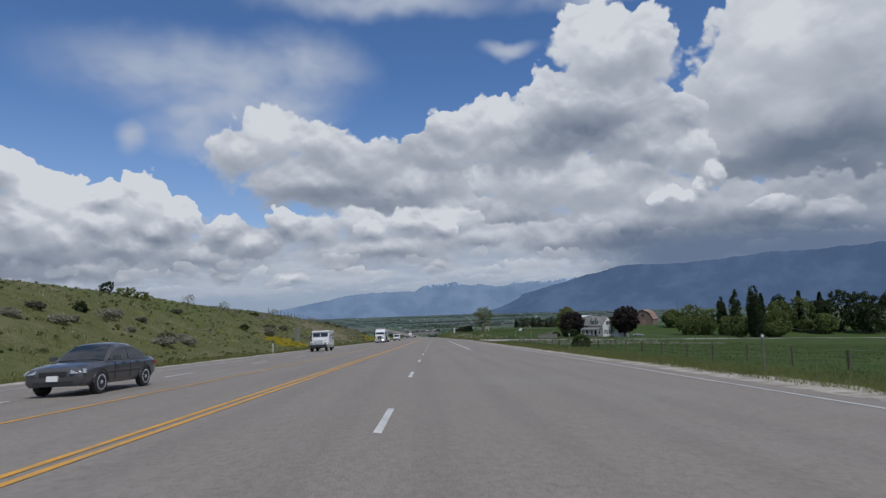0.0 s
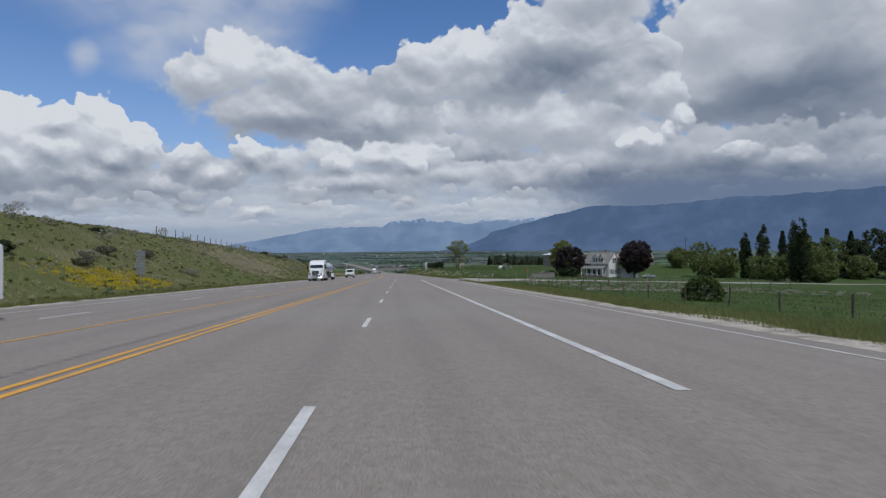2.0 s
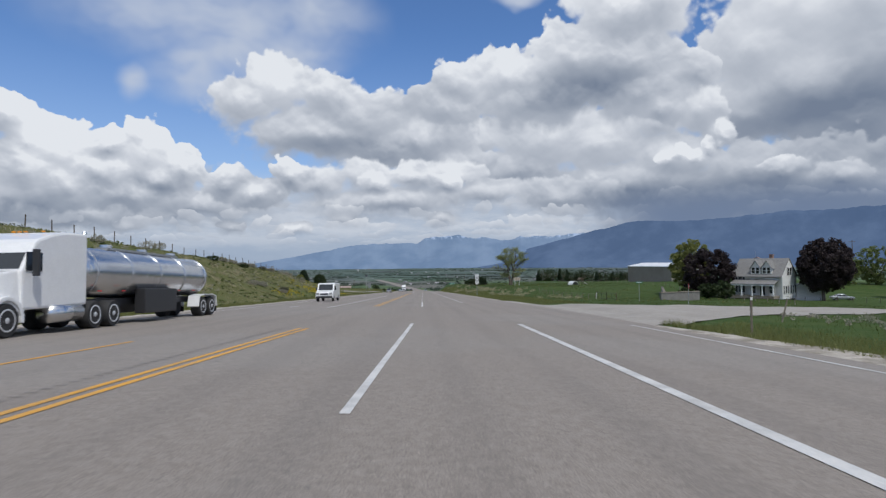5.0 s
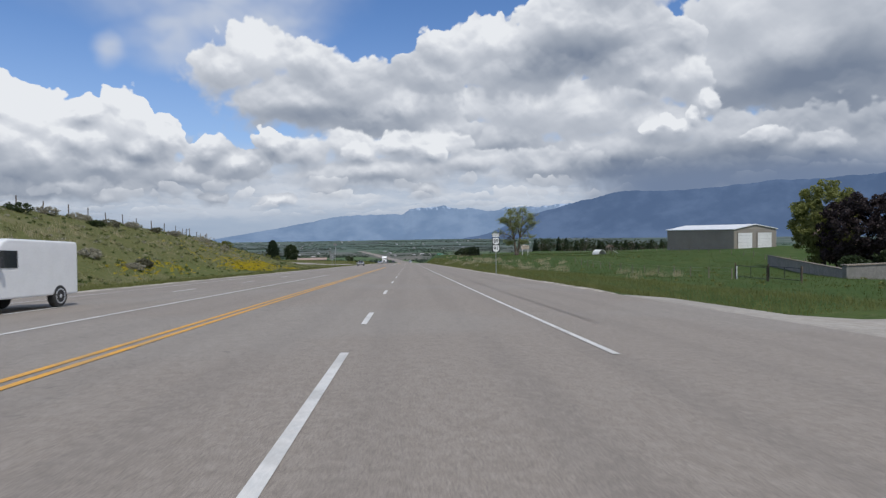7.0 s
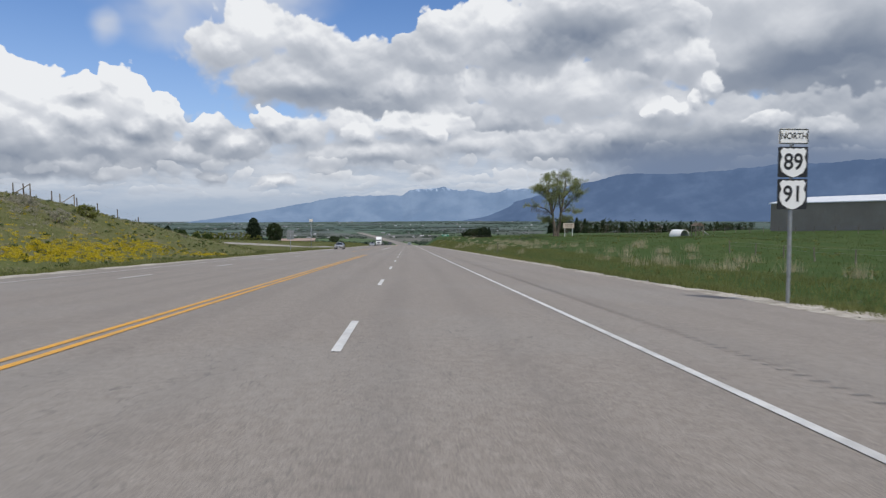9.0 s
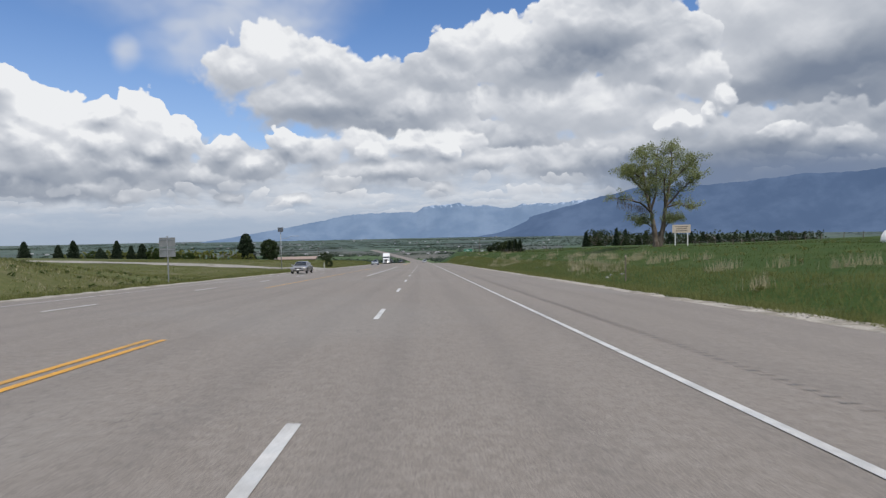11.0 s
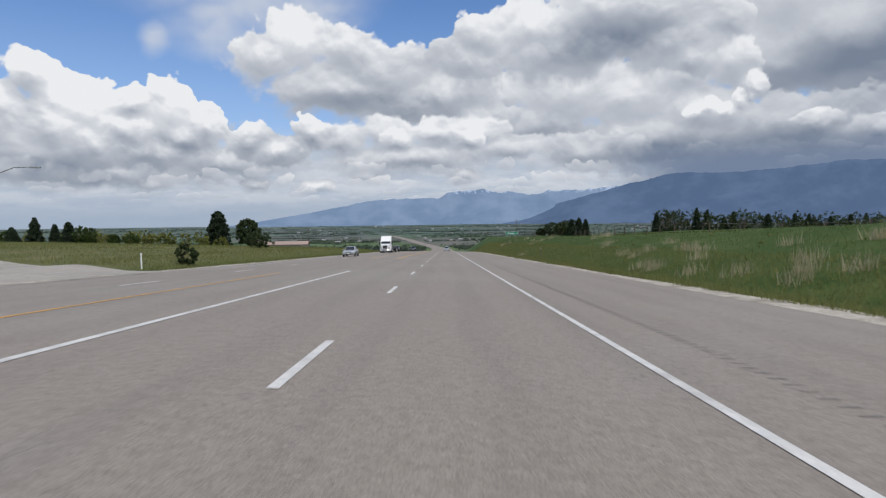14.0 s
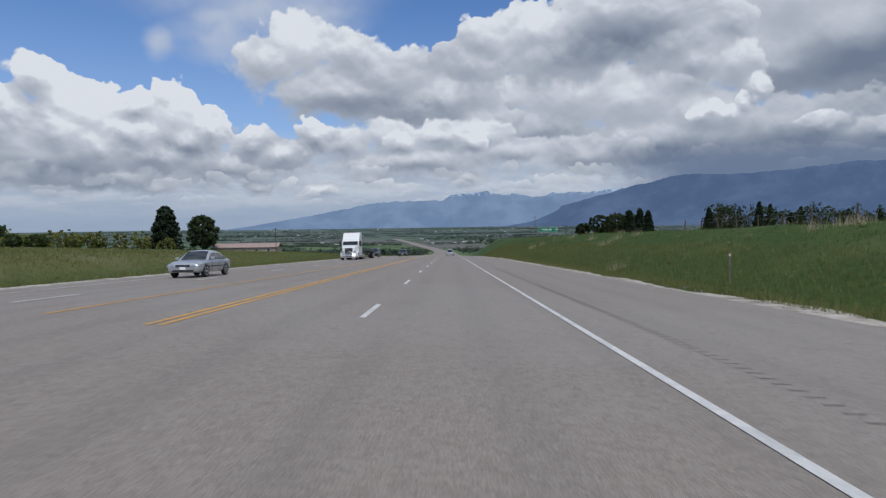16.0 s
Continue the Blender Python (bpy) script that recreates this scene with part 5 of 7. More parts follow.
x, y = edge_n(290000, 10.8, 20.0, -8, 640)
keep = ~in_mouth(x, y)
blades("verge_grass", x[keep], y[keep], 0.33, 0.013, GRASS_BLADE, "long green roadside grass", 1)
tx = np.concatenate([g.uniform(14.5, 26, 100), g.uniform(17, 32, 50), g.uniform(14, 30, 70)])
ty = np.concatenate([g.uniform(325, 435, 100), g.uniform(255, 325, 50), g.uniform(222, 560, 70)])
keep = np.sin(tx * 0.6 + ty * 0.21) + np.sin(ty * 0.09 - tx * 0.3) > -0.3
tx, ty = tx[keep], ty[keep]
blades("dry_grass", np.repeat(tx, 60) + g.normal(0, 0.36, 60 * len(tx)), np.repeat(ty, 60) + g.normal(0, 0.45, 60 * len(ty)), 0.78, 0.016, GRASS_DRY, "clumps of pale dry grass in the verge", 2, 0.2)
x, y = edge_n(110000, -17.4, -24.0, -8, 640)
keep = ~in_lane(x, y)
blades("west_verge_grass", x[keep], y[keep], 0.30, 0.016, GRASS_BLADE, "green grass at the foot of the hill", 3)
x, y = scatter(210000, 20, 75, -8, 600, 0.2, in_mouth)
blades("field_grass", x, y, 0.27, 0.020, GRASS_FIELD, "rough green grass in the field", 4)
x, y = scatter(70000, -52, -20, -8, 375, 0.7)
blades("hill_grass", x, y, 0.24, 0.026, GRASS_DRY, "tufts of dry grass on the hillside", 5)
x, y = scatter(90000, -75, -22, 345, 520, 0.1, in_lane)
blades("west_field_grass", x, y, 0.34, 0.020, GRASS_BLADE, "tall yellow-green grass in the field west of the highway", 19)
x, y = scatter(130000, -52, -18, -8, 375, 0.2)
blades("hill_green_grass", x, y, 0.24, 0.03, GRASS_BLADE, "green grass on the hillside", 6)


def low_growth(name, n, x0, x1, y0, y1, tall, leaf_size, per, mat, label, seed, where=None):
    r = np.random.default_rng(seed)
    x, y = r.uniform(x0, x1, n), r.uniform(y0, y1, n)
    if where is not None:
        k = where(x, y)
        x, y = x[k], y[k]
    z = ground_z(x, y)
    h = tall * r.uniform(0.5, 1.2, len(x))
    return tagged(new(name, leaf_mesh(name, np.stack([x, y, z + h * 0.45], 1), h * 0.8, per, leaf_size, mat, seed, 0.55)), label, "shrub", kind="stuff")


def spots(places, seed):
    """Growth in patches: each place is (x, y, half width, half length, count)."""
    r = np.random.default_rng(seed)
    px = np.concatenate([r.normal(x, a * 0.55, n) for x, y, a, b, n in places])
    py = np.concatenate([r.normal(y, b * 0.55, n) for x, y, a, b, n in places])
    k = (px < -17.8) | (px > 12)
    return px[k], py[k]


def patchy(name, places, tall, leaf_size, per, mat, label, seed, flat=0.55):
    x, y = spots(places, seed)
    r = np.random.default_rng(seed)
    h = tall * r.uniform(0.5, 1.2, len(x))
    return tagged(new(name, leaf_mesh(name, np.stack([x, y, ground_z(x, y) + h * 0.4], 1), h * 0.8, per, leaf_size, mat, seed, flat)), label, "shrub", kind="stuff")


patchy("sagebrush", [(-33.2, 194, 6, 20, 330), (-36, 178, 6, 10, 90), (-40, 210, 5, 20, 60), (-37, 309, 5, 8, 60), (-33, 120, 9, 50, 60), (-36, 260, 8, 50, 70)], 0.55, 0.07, 44, SAGE, "pale grey sagebrush in a wide patch on the hillside", 7)
patchy("dry_brush", [(-36, 178, 5, 12, 90), (-28, 92, 6, 14, 30), (-34, 150, 8, 20, 40), (-32, 196, 5, 14, 60)], 0.45, 0.06, 36, GRASS_DRY, "brown dry brush on the hillside", 13)
bx, by = spots([(-33.2, 196, 5.5, 20, 240), (-36, 180, 5, 10, 60), (-37, 240, 5, 30, 50)], 15)
blades("dry_brush_stalks", np.repeat(bx, 50) + g.normal(0, 0.35, 50 * len(bx)), np.repeat(by, 50) + g.normal(0, 0.5, 50 * len(by)), 0.6, 0.018, GRASS_DRY, "pale dry stalks among the sagebrush", 16, 0.35)
low_growth("green_tufts", 1500, -50, -19, 0, 372, 0.34, 0.10, 22, LEAF_GREEN, "dark green weed tufts across the hillside", 18)
low_growth("low_scrub", 700, -50, -20, 0, 372, 0.46, 0.085, 34, SCRUB, "low olive scrub on the hillside", 8)
patchy("yellow_flowers", [(-28.2, 115, 2.6, 7, 420), (-26.6, 121, 1.2, 4, 90), (-28, 260, 2.0, 9, 120), (-27.2, 295, 2.2, 9, 520), (-28.4, 309, 2.4, 10, 330), (-24.5, 322, 1.2, 6, 150), (-33, 95, 6, 16, 40), (-33, 305, 6, 22, 130)], 0.34, 0.05, 34, FLOWER, "yellow wildflowers in patches on the hillside", 9)
low_growth("bank_weeds", 420, 15, 60, 225, 600, 0.36, 0.09, 26, GRASS_BLADE, "dull green weeds in the field and on the bank", 10)
low_growth("sage_field", 420, 25, 66, 128, 182, 0.42, 0.08, 30, SAGE, "pale weeds in the field corner", 12)

# the valley: tree belts tinted with haze, and roofs, far away
r = np.random.default_rng(30)
rows_x, rows_y = [], []
for k in range(320):                                     # hedgerows and tree belts across the valley
    y0 = 780 + 3500 * r.uniform(0, 1) ** 1.5
    x0 = r.normal(0, 0.40) * y0 + float(centre_x(y0))
    n = int(r.uniform(25, 70))
    t = np.sort(r.uniform(-0.5, 0.5, n)) * r.uniform(90, 420) * np.interp(y0, [780, 4000], [0.6, 1.6])
    lean = r.normal(0, 0.08) if r.uniform() < 0.8 else r.normal(0, 1.5)
    rows_x.append(x0 + t)
    rows_y.append(y0 + t * lean + r.normal(0, 5, n))
x, y = np.concatenate(rows_x), np.concatenate(rows_y)
keep = (np.abs(x - centre_x(y)) > 24) & (np.abs(x) < 2600) & (y > 760) & (y < 4400)
x, y = x[keep], y[keep]
tall = r.uniform(2.0, 5.5, len(x)) * np.interp(y, [760, 2500, 4300], [0.85, 1.0, 1.2])
tagged(new("far_woods", leaf_mesh("far_woods", np.stack([x, y, ground_z(x, y) + tall * 0.4], 1), tall * 2.2, 10, 1.6, LEAF_FAR_HAZE, 31, 0.24)), "lines of dark trees across the valley floor", "trees", kind="stuff")
town, roofs = Mesh(), Mesh()
n = 120
y = 1700 + 2700 * r.uniform(0, 1, n) ** 1.1
x = r.normal(0.03, 0.22, n) * y + centre_x(y)
for px, py in zip(x, y):
    if abs(px - float(centre_x(py))) < 30:
        continue
    z, a = put_down(px, py), r.uniform(0, 3.14)
    l, d, h = r.uniform(7, 13), r.uniform(6, 9), r.uniform(1.8, 2.8)
    town.box((px, py, z + h / 2 - 0.3), (l, d, h), a)
    roofs.box((px, py, z + h + 0.6), (l + 0.8, d + 0.8, 1.9), a, (0.95, 0.12))
tagged(town.ob("far_houses", material("pale far walls", (0.30, 0.295, 0.29), 0.8, by_island=0.5)), "pale houses of the far town", "houses", kind="stuff")
tagged(roofs.ob("far_roofs", material("far roofs", (0.25, 0.245, 0.25), 0.7, by_island=0.7)), "grey and white roofs of the far town", "roofs", kind="stuff")


# ---- buildings ----
def window(parent, x, y, z, wd, ht, turn=0.0, frame_mat=None, bars=True):
    """A sash window set on a wall: glass behind a frame, facing -y before the turn."""
    frame_mat = frame_mat or WHITE_PAINT
    wn = Mesh().box((0, 0.03, 0), (wd, 0.05, ht)).ob("window", GLASS_DARK, parent, "dark window pane")
    wn.matrix_basis = pose(x, y, z, 0, 0, turn)
    fr = Mesh()
    for sx in (-1, 1):
        fr.box((sx * (wd / 2 + 0.05), -0.01, 0), (0.11, 0.1, ht + 0.2))
    for sz in (-1, 1):
        fr.box((0, -0.01, sz * (ht / 2 + 0.05)), (wd + 0.04, 0.1, 0.11))
    if bars:
        fr.box((0, -0.005, 0), (wd, 0.07, 0.06))
    fr.ob("window_frame", frame_mat, wn)
    return wn


def gable_wall(me, x0, x1, y, eave, ridge, deep, base=0.0):
    """A wall with a pointed top, lying along x."""
    mid = (x0 + x1) / 2
    out = [(x0, base), (x1, base), (x1, eave), (mid, ridge), (x0, eave)]
    me.loft([[(px, y, pz) for px, pz in out], [(px, y + deep, pz) for px, pz in out]])


def roof_slab(me, a, b, c, d, thick):
    """A sloping slab by its four upper corners."""
    up = [Vector(p) for p in (a, b, c, d)]
    me.loft([[p - Vector((0, 0, thick)) for p in up], up])


def farmhouse(m):
    h = thing("farmhouse", m, "white two-storey farmhouse with grey roof, dormers and porch", "house")
    w1 = Mesh()
    w1.box((0.5, 0.5, 2.2), (10.0, 8.0, 5.0))
    for x0 in (-4.5, 5.3):
        mid = 0.5
        w1.loft([[(x0, -3.5, 4.7), (x0, 4.5, 4.7), (x0, mid, 8.2)], [(x0 + 0.2, -3.5, 4.7), (x0 + 0.2, 4.5, 4.7), (x0 + 0.2, mid, 8.2)]])
    w1.ob("wall", SIDING, h, "white clapboard wall")
    bands = Mesh()
    for k in range(17):
        bands.box((5.505, 0.5, 0.1 + 0.27 * k), (0.03, 8.0, 0.03))
        bands.box((0.5, -3.505, 0.1 + 0.27 * k), (10.0, 0.03, 0.03))
    bands.ob("clapboard_edges", SIDING, h)
    rf = Mesh()
    roof_slab(rf, (-4.9, -4.1, 4.55), (5.6, -4.1, 4.55), (5.6, 0.5, 8.5), (-4.9, 0.5, 8.5), 0.16)
    roof_slab(rf, (-4.9, 0.5, 8.5), (5.6, 0.5, 8.5), (5.6, 5.1, 4.55), (-4.9, 5.1, 4.55), 0.16)
    rf.ob("roof", ROOF_GREY, h, "grey shingle roof")
    for k in range(2):
        x = 0.1 + 2.3 * k
        d = Mesh()
        gable_wall(d, x - 1.0, x + 1.0, -3.5, 6.5, 7.9, 2.9, 4.6)
        dm = d.ob("dormer", SIDING, h, "white dormer")
        dr = Mesh()
        roof_slab(dr, (x - 1.25, -3.75, 6.25), (x, -3.75, 8.05), (x, -0.3, 8.05), (x - 1.25, -1.4, 6.25), 0.1)
        roof_slab(dr, (x, -3.75, 8.05), (x + 1.25, -3.75, 6.25), (x + 1.25, -1.4, 6.25), (x, -0.3, 8.05), 0.1)
        dr.ob("dormer_roof", ROOF_GREY, dm)
        for dx in (-0.45, 0.45):
            window(h, x + dx, -3.56, 5.85, 0.66, 1.3)
    po = Mesh()
    roof_slab(po, (-4.4, -6.3, 3.0), (4.9, -6.3, 3.0), (4.9, -3.5, 3.9), (-4.4, -3.5, 3.9), 0.14)
    po.ob("porch_roof", ROOF_GREY, h)
    Mesh().box((0.25, -6.1, 2.75), (9.1, 0.25, 0.3)).ob("porch_beam", WHITE_PAINT, h)
    Mesh().box((0.25, -4.9, 0.15), (9.1, 2.8, 0.6)).ob("porch_floor", GREY_WOOD, h)
    for x in (-4.1, -1.9, 0.3, 2.4, 4.6):
        Mesh().tube((x, -6.1, 0.4), (x, -6.1, 2.62), 0.16, 0.13, 10).box((x, -6.1, 0.52), (0.42, 0.42, 0.2)).box((x, -6.1, 2.56), (0.4, 0.4, 0.14)).ob("porch_column", WHITE_PAINT, h)
    for x in (-0.4, 3.4):
        window(h, x, -3.52, 1.75, 1.0, 1.7)
    Mesh().box((1.5, -3.53, 1.55), (1.0, 0.08, 2.1)).ob("front_door", BLACK_TRIM, h, "dark front door")
    for y, z in ((-1.5, 1.7), (2.5, 1.7), (-0.05, 5.6), (1.05, 5.6)):
        window(h, 5.54, y, z, 0.9, 1.6, 90)
    for x, y, z, a in ((-3.2, -3.52, 4.0, 0), (-3.2, -3.52, 1.75, 0)):
        window(h, x, y, z, 0.9, 1.5, a)
        for dx in (-0.75, 0.75):
            Mesh().box((x + dx, y - 0.02, z), (0.42, 0.06, 1.6)).ob("shutter", BLACK_TRIM, h, "dark shutter")
    for y, z in ((-1.5, 1.7), (2.5, 1.7), (0.5, 5.6)):
        for dy in (-1.15, 1.15):
            Mesh().box((5.55, y + dy, z), (0.06, 0.4, 1.7)).ob("shutter", BLACK_TRIM, h, "dark shutter")
    ch = Mesh().box((1.8, 0.9, 8.5), (0.7, 0.7, 1.5)).box((1.8, 0.9, 9.3), (0.85, 0.85, 0.15))
    ch.ob("chimney", ROOF_BROWN, h, "brick chimney", bevel=0.02)
    Mesh().tube((-1.5, 0.6, 8.3), (-1.5, 0.6, 10.2), 0.03, 0.02, 6).ob("roof_aerial", STEEL, h)
    return h


farmhouse(pose(73.3, 269.5, put_down(71.5, 268.0) + 0.45, 0, 0, -50))

g_at = pose(83.8, 270.5, put_down(84.0, 270.0) + 0.1, 0, 0, -30)
garage = thing("garage", g_at, "small white garage with a low roof beside the farmhouse", "garage")
gw = Mesh()
gable_wall(gw, -3.4, 3.4, -3.0, 2.7, 4.0, 6.5, -0.5)
gw.ob("wall", SIDING, garage)
gr = Mesh()
roof_slab(gr, (-3.8, -3.3, 2.55), (0, -3.3, 4.15), (0, 3.8, 4.15), (-3.8, 3.8, 2.55), 0.12)
roof_slab(gr, (0, -3.3, 4.15), (3.8, -3.3, 2.55), (3.8, 3.8, 2.55), (0, 3.8, 4.15), 0.12)
gr.ob("roof", ROOF_GREY, garage)
gd = Mesh()
for k in range(5):
    gd.box((0, -3.03, 0.25 + 0.46 * k), (4.6, 0.08, 0.43))
gd.ob("garage_door", WHITE_PAINT, garage, "white panelled garage door")

# gambrel barn behind the trees
b = thing("gambrel_barn", at(139.5, 394, -30), "old brown wooden barn with a gambrel roof", "barn")
prof = [(-6, -2), (6, -2), (6, 4.5), (4.0, 8.2), (0, 10.2), (-4.0, 8.2), (-6, 4.5)]
Mesh().loft([[(x, -9, z - 0.4) for x, z in prof], [(x, 9, z - 0.4) for x, z in prof]]).ob("wall", material("brown barn boards", (0.17, 0.12, 0.095), 0.9, 0, (0.23, 0.165, 0.13), 0.2, 2.0, 0.3, stretch=(3, 3, 0.3)), b)
br = Mesh()
for (xa, za), (xb, zb) in (((-6.4, 4.0), (-4.1, 8.3)), ((-4.1, 8.3), (0, 10.35)), ((0, 10.35), (4.1, 8.3)), ((4.1, 8.3), (6.4, 4.0))):
    roof_slab(br, (xa, -9.4, za), (xb, -9.4, zb), (xb, 9.4, zb), (xa, 9.4, za), 0.14)
br.ob("roof", ROOF_BROWN, b, "brown barn roof")
Mesh().box((0, -9.05, 1.8), (3.6, 0.12, 4.0)).ob("barn_door", ROOF_BROWN, b)
Mesh().box((0, -9.05, 6.6), (1.5, 0.12, 1.5)).ob("loft_door", BLACK_TRIM, b)

# long metal shed with white roof
shed = thing("machine_shed", pose(92.4, 363.5, -12.6, 0, 0, 11.7), "long tan metal shed with a white roof and doors", "shed")
sw = Mesh()
prof = [(-7.0, -1.8), (7.0, -1.8), (7.0, 5.7), (0, 6.9), (-7.0, 5.7)]
sw.loft([[(x, -14.5, z) for x, z in prof], [(x, 14.5, z) for x, z in prof]])
sw.ob("wall", TAN_METAL, shed)
ribs = Mesh()
for k in range(92):
    ribs.box((-7.02, -14.3 + 0.315 * k, 1.95), (0.04, 0.06, 7.4))
for k in range(35):
    ribs.box((-6.8 + 0.4 * k, -14.52, 1.95), (0.06, 0.04, 7.4))
ribs.ob("siding_ribs", TAN_METAL, shed)
sr = Mesh()
roof_slab(sr, (-7.4, -14.8, 5.78), (0, -14.8, 7.1), (0, 14.8, 7.1), (-7.4, 14.8, 5.78), 0.2)
roof_slab(sr, (0, -14.8, 7.1), (7.4, -14.8, 5.78), (7.4, 14.8, 5.78), (0, 14.8, 7.1), 0.2)
sr.ob("roof", ROOF_WHITE, shed, "white metal roof")
for x in (-3.4, 3.0):
    d = Mesh().box((x, -14.56, 2.1), (4.6, 0.1, 5.2)).ob("shed_door", WHITE_PAINT, shed, "white overhead door")
    t = Mesh()
    for sx in (-2.4, 2.4):
        t.box((x + sx, -14.59, 2.1), (0.18, 0.14, 5.5))
    t.box((x, -14.59, 4.8), (5.0, 0.14, 0.18))
    t.ob("door_trim", TAN_METAL, d)
    s = Mesh()
    for k in range(5):
        s.box((x, -14.62, 0.2 + 0.95 * k), (4.5, 0.02, 0.04))
    s.ob("door_seams", STEEL, d)
brown = thing("brick_shed", at(118.0, 352.0), "low reddish brown shed beside the metal shed", "shed")
Mesh().box((0, 0, 1.6), (9.0, 10.0, 4.0)).ob("wall", ROOF_BROWN, brown)
bs = Mesh()
roof_slab(bs, (-4.9, -5.4, 3.6), (4.9, -5.4, 3.6), (4.9, 5.4, 5.0), (-4.9, 5.4, 5.0), 0.15)
bs.ob("roof", ROOF_BROWN, brown)

# farm behind the windbreak
fh = thing("dark_farmhouse", pose(191, 694, put_down(191, 694) + 2.0, 0, 0, -30), "dark farmhouse with steep gables behind the trees", "house")
fw = Mesh()
gable_wall(fw, -9, 9, -5, 3.6, 8.2, 10, -6)
gable_wall(fw, -4, 3, -7, 3.4, 7.6, 4, -6)
fw.ob("wall", material("dark brick", (0.10, 0.08, 0.07), 0.9, 0, (0.14, 0.11, 0.095), 0.2, 1.5), fh)
fr_ = Mesh()
roof_slab(fr_, (-9.6, -5.5, 3.2), (0, -5.5, 8.5), (0, 5.5, 8.5), (-9.6, 5.5, 3.2), 0.2)
roof_slab(fr_, (0, -5.5, 8.5), (9.6, -5.5, 3.2), (9.6, 5.5, 3.2), (0, 5.5, 8.5), 0.2)
fr_.ob("roof", ROOF_GREY, fh)
window(fh, -0.5, -7.04, 2.0, 1.6, 1.6)

# low buildings west of the road, by the pines
lb = thing("farm_building", pose(-76.0, 664, put_down(-76, 664), 0, 0, 4), "long low pinkish building beside the pines", "building")
Mesh().box((0, 0, 1.0), (24, 9, 3.0)).ob("wall", material("pinkish render", (0.42, 0.33, 0.28), 0.85, 0, (0.38, 0.30, 0.25), 0.1, 0.8), lb)
lr = Mesh()
roof_slab(lr, (-12.6, -5, 2.5), (12.6, -5, 2.5), (12.6, 0, 3.9), (-12.6, 0, 3.9), 0.15)
roof_slab(lr, (-12.6, 0, 3.9), (12.6, 0, 3.9), (12.6, 5, 2.5), (-12.6, 5, 2.5), 0.15)
lr.ob("roof", material("pinkish roof", (0.36, 0.27, 0.23), 0.8, 0, (0.31, 0.235, 0.2), 0.1, 1.0), lb)
for k in range(5):
    window(lb, -9 + 4.5 * k, -4.53, 1.2, 1.4, 1.0)

# hoop shelter and swing frame in the field
hp = thing("hoop_shelter", at(58.5, 370.0, 25), "small white hooped shelter open at the end", "shelter")
hm = Mesh()
arc = [(1.5 * math.cos(a), 1.5 * math.sin(a)) for a in np.linspace(0, math.pi, 15)]
inner = [(1.38 * math.cos(a), 1.38 * math.sin(a)) for a in np.linspace(math.pi, 0, 15)]
hm.loft([[(px, -1.4, pz) for px, pz in arc + inner], [(px, 1.4, pz) for px, pz in arc + inner]])
hm.ob("shell", WHITE_PAINT, hp)
Mesh().loft([[(px, 1.25, pz) for px, pz in arc], [(px, 1.32, pz) for px, pz in arc]]).ob("back_wall", WHITE_PAINT, hp)
sf = thing("play_set", at(60.5, 366.0, 10), "wooden play frame with a white slide in the field", "play frame")
for sx in (-0.9, 0.9):
    for sy in (-0.7, 0.7):
        Mesh().box((sx, sy, 1.0), (0.12, 0.12, 2.4)).ob("post", GREY_WOOD, sf)
Mesh().box((0, 0, 1.2), (1.9, 1.5, 0.1)).ob("deck", GREY_WOOD, sf)
Mesh().box((0, 0, 2.4), (2.2, 1.8, 0.7), 0, (0.05, 1)).ob("canopy", POST_BROWN, sf)
sl = Mesh()
roof_slab(sl, (0.9, -0.3, 1.25), (2.9, -0.3, 0.05), (2.9, 0.3, 0.05), (0.9, 0.3, 1.25), 0.06)
sl.ob("slide", WHITE_PAINT, sf, "white plastic slide")
wl = thing("grey_wall", at(47.5, 251.5, 18), "low grey garden wall near the farmhouse", "wall")
Mesh().box((0, 0, 0.7), (9.0, 0.5, 1.9)).ob("wall_body", material("grey block", (0.17, 0.165, 0.15), 0.9, 0, (0.21, 0.2, 0.185), 0.2, 2.0), wl, bevel=0.03)
Mesh().box((0, 0, 1.68), (9.2, 0.7, 0.12)).ob("coping", GREY_WOOD, wl)


leg = thing("grey_wall", pose(51.2, 269.4, put_down(51.2, 269.4), 0, 0, -19.7), "long grey concrete garden wall along the pasture", "wall")
Mesh().box((0, 0, 0.6), (0.4, 40.0, 1.8)).ob("wall_body", material("grey concrete", (0.20, 0.195, 0.18), 0.9, 0, (0.25, 0.24, 0.22), 0.2, 1.2), leg, bevel=0.03)
Mesh().box((0, 0, 1.54), (0.55, 40.2, 0.1)).ob("coping", GREY_WOOD, leg)

# ---- signs, posts and fences ----
def writing(text, size, mat, parent, name="lettering", m=None, bold=0.0, stretch=1.0):
    c = bpy.data.curves.new("text", "FONT")
    c.body, c.size, c.align_x, c.align_y, c.extrude, c.offset = text, size, "CENTER", "CENTER", 0.002, bold
    tmp = bpy.data.objects.new("text", c)
    me = bpy.data.meshes.new_from_object(tmp)
    bpy.data.objects.remove(tmp)
    me.materials.clear()
    me.materials.append(mat)
    o = new(name, me)
    o.parent = parent
    o.matrix_basis = (m or Matrix()) @ pose(0, 0, 0, 90, 0, 0) @ Matrix.Diagonal((stretch, 1, 1, 1))
    return o


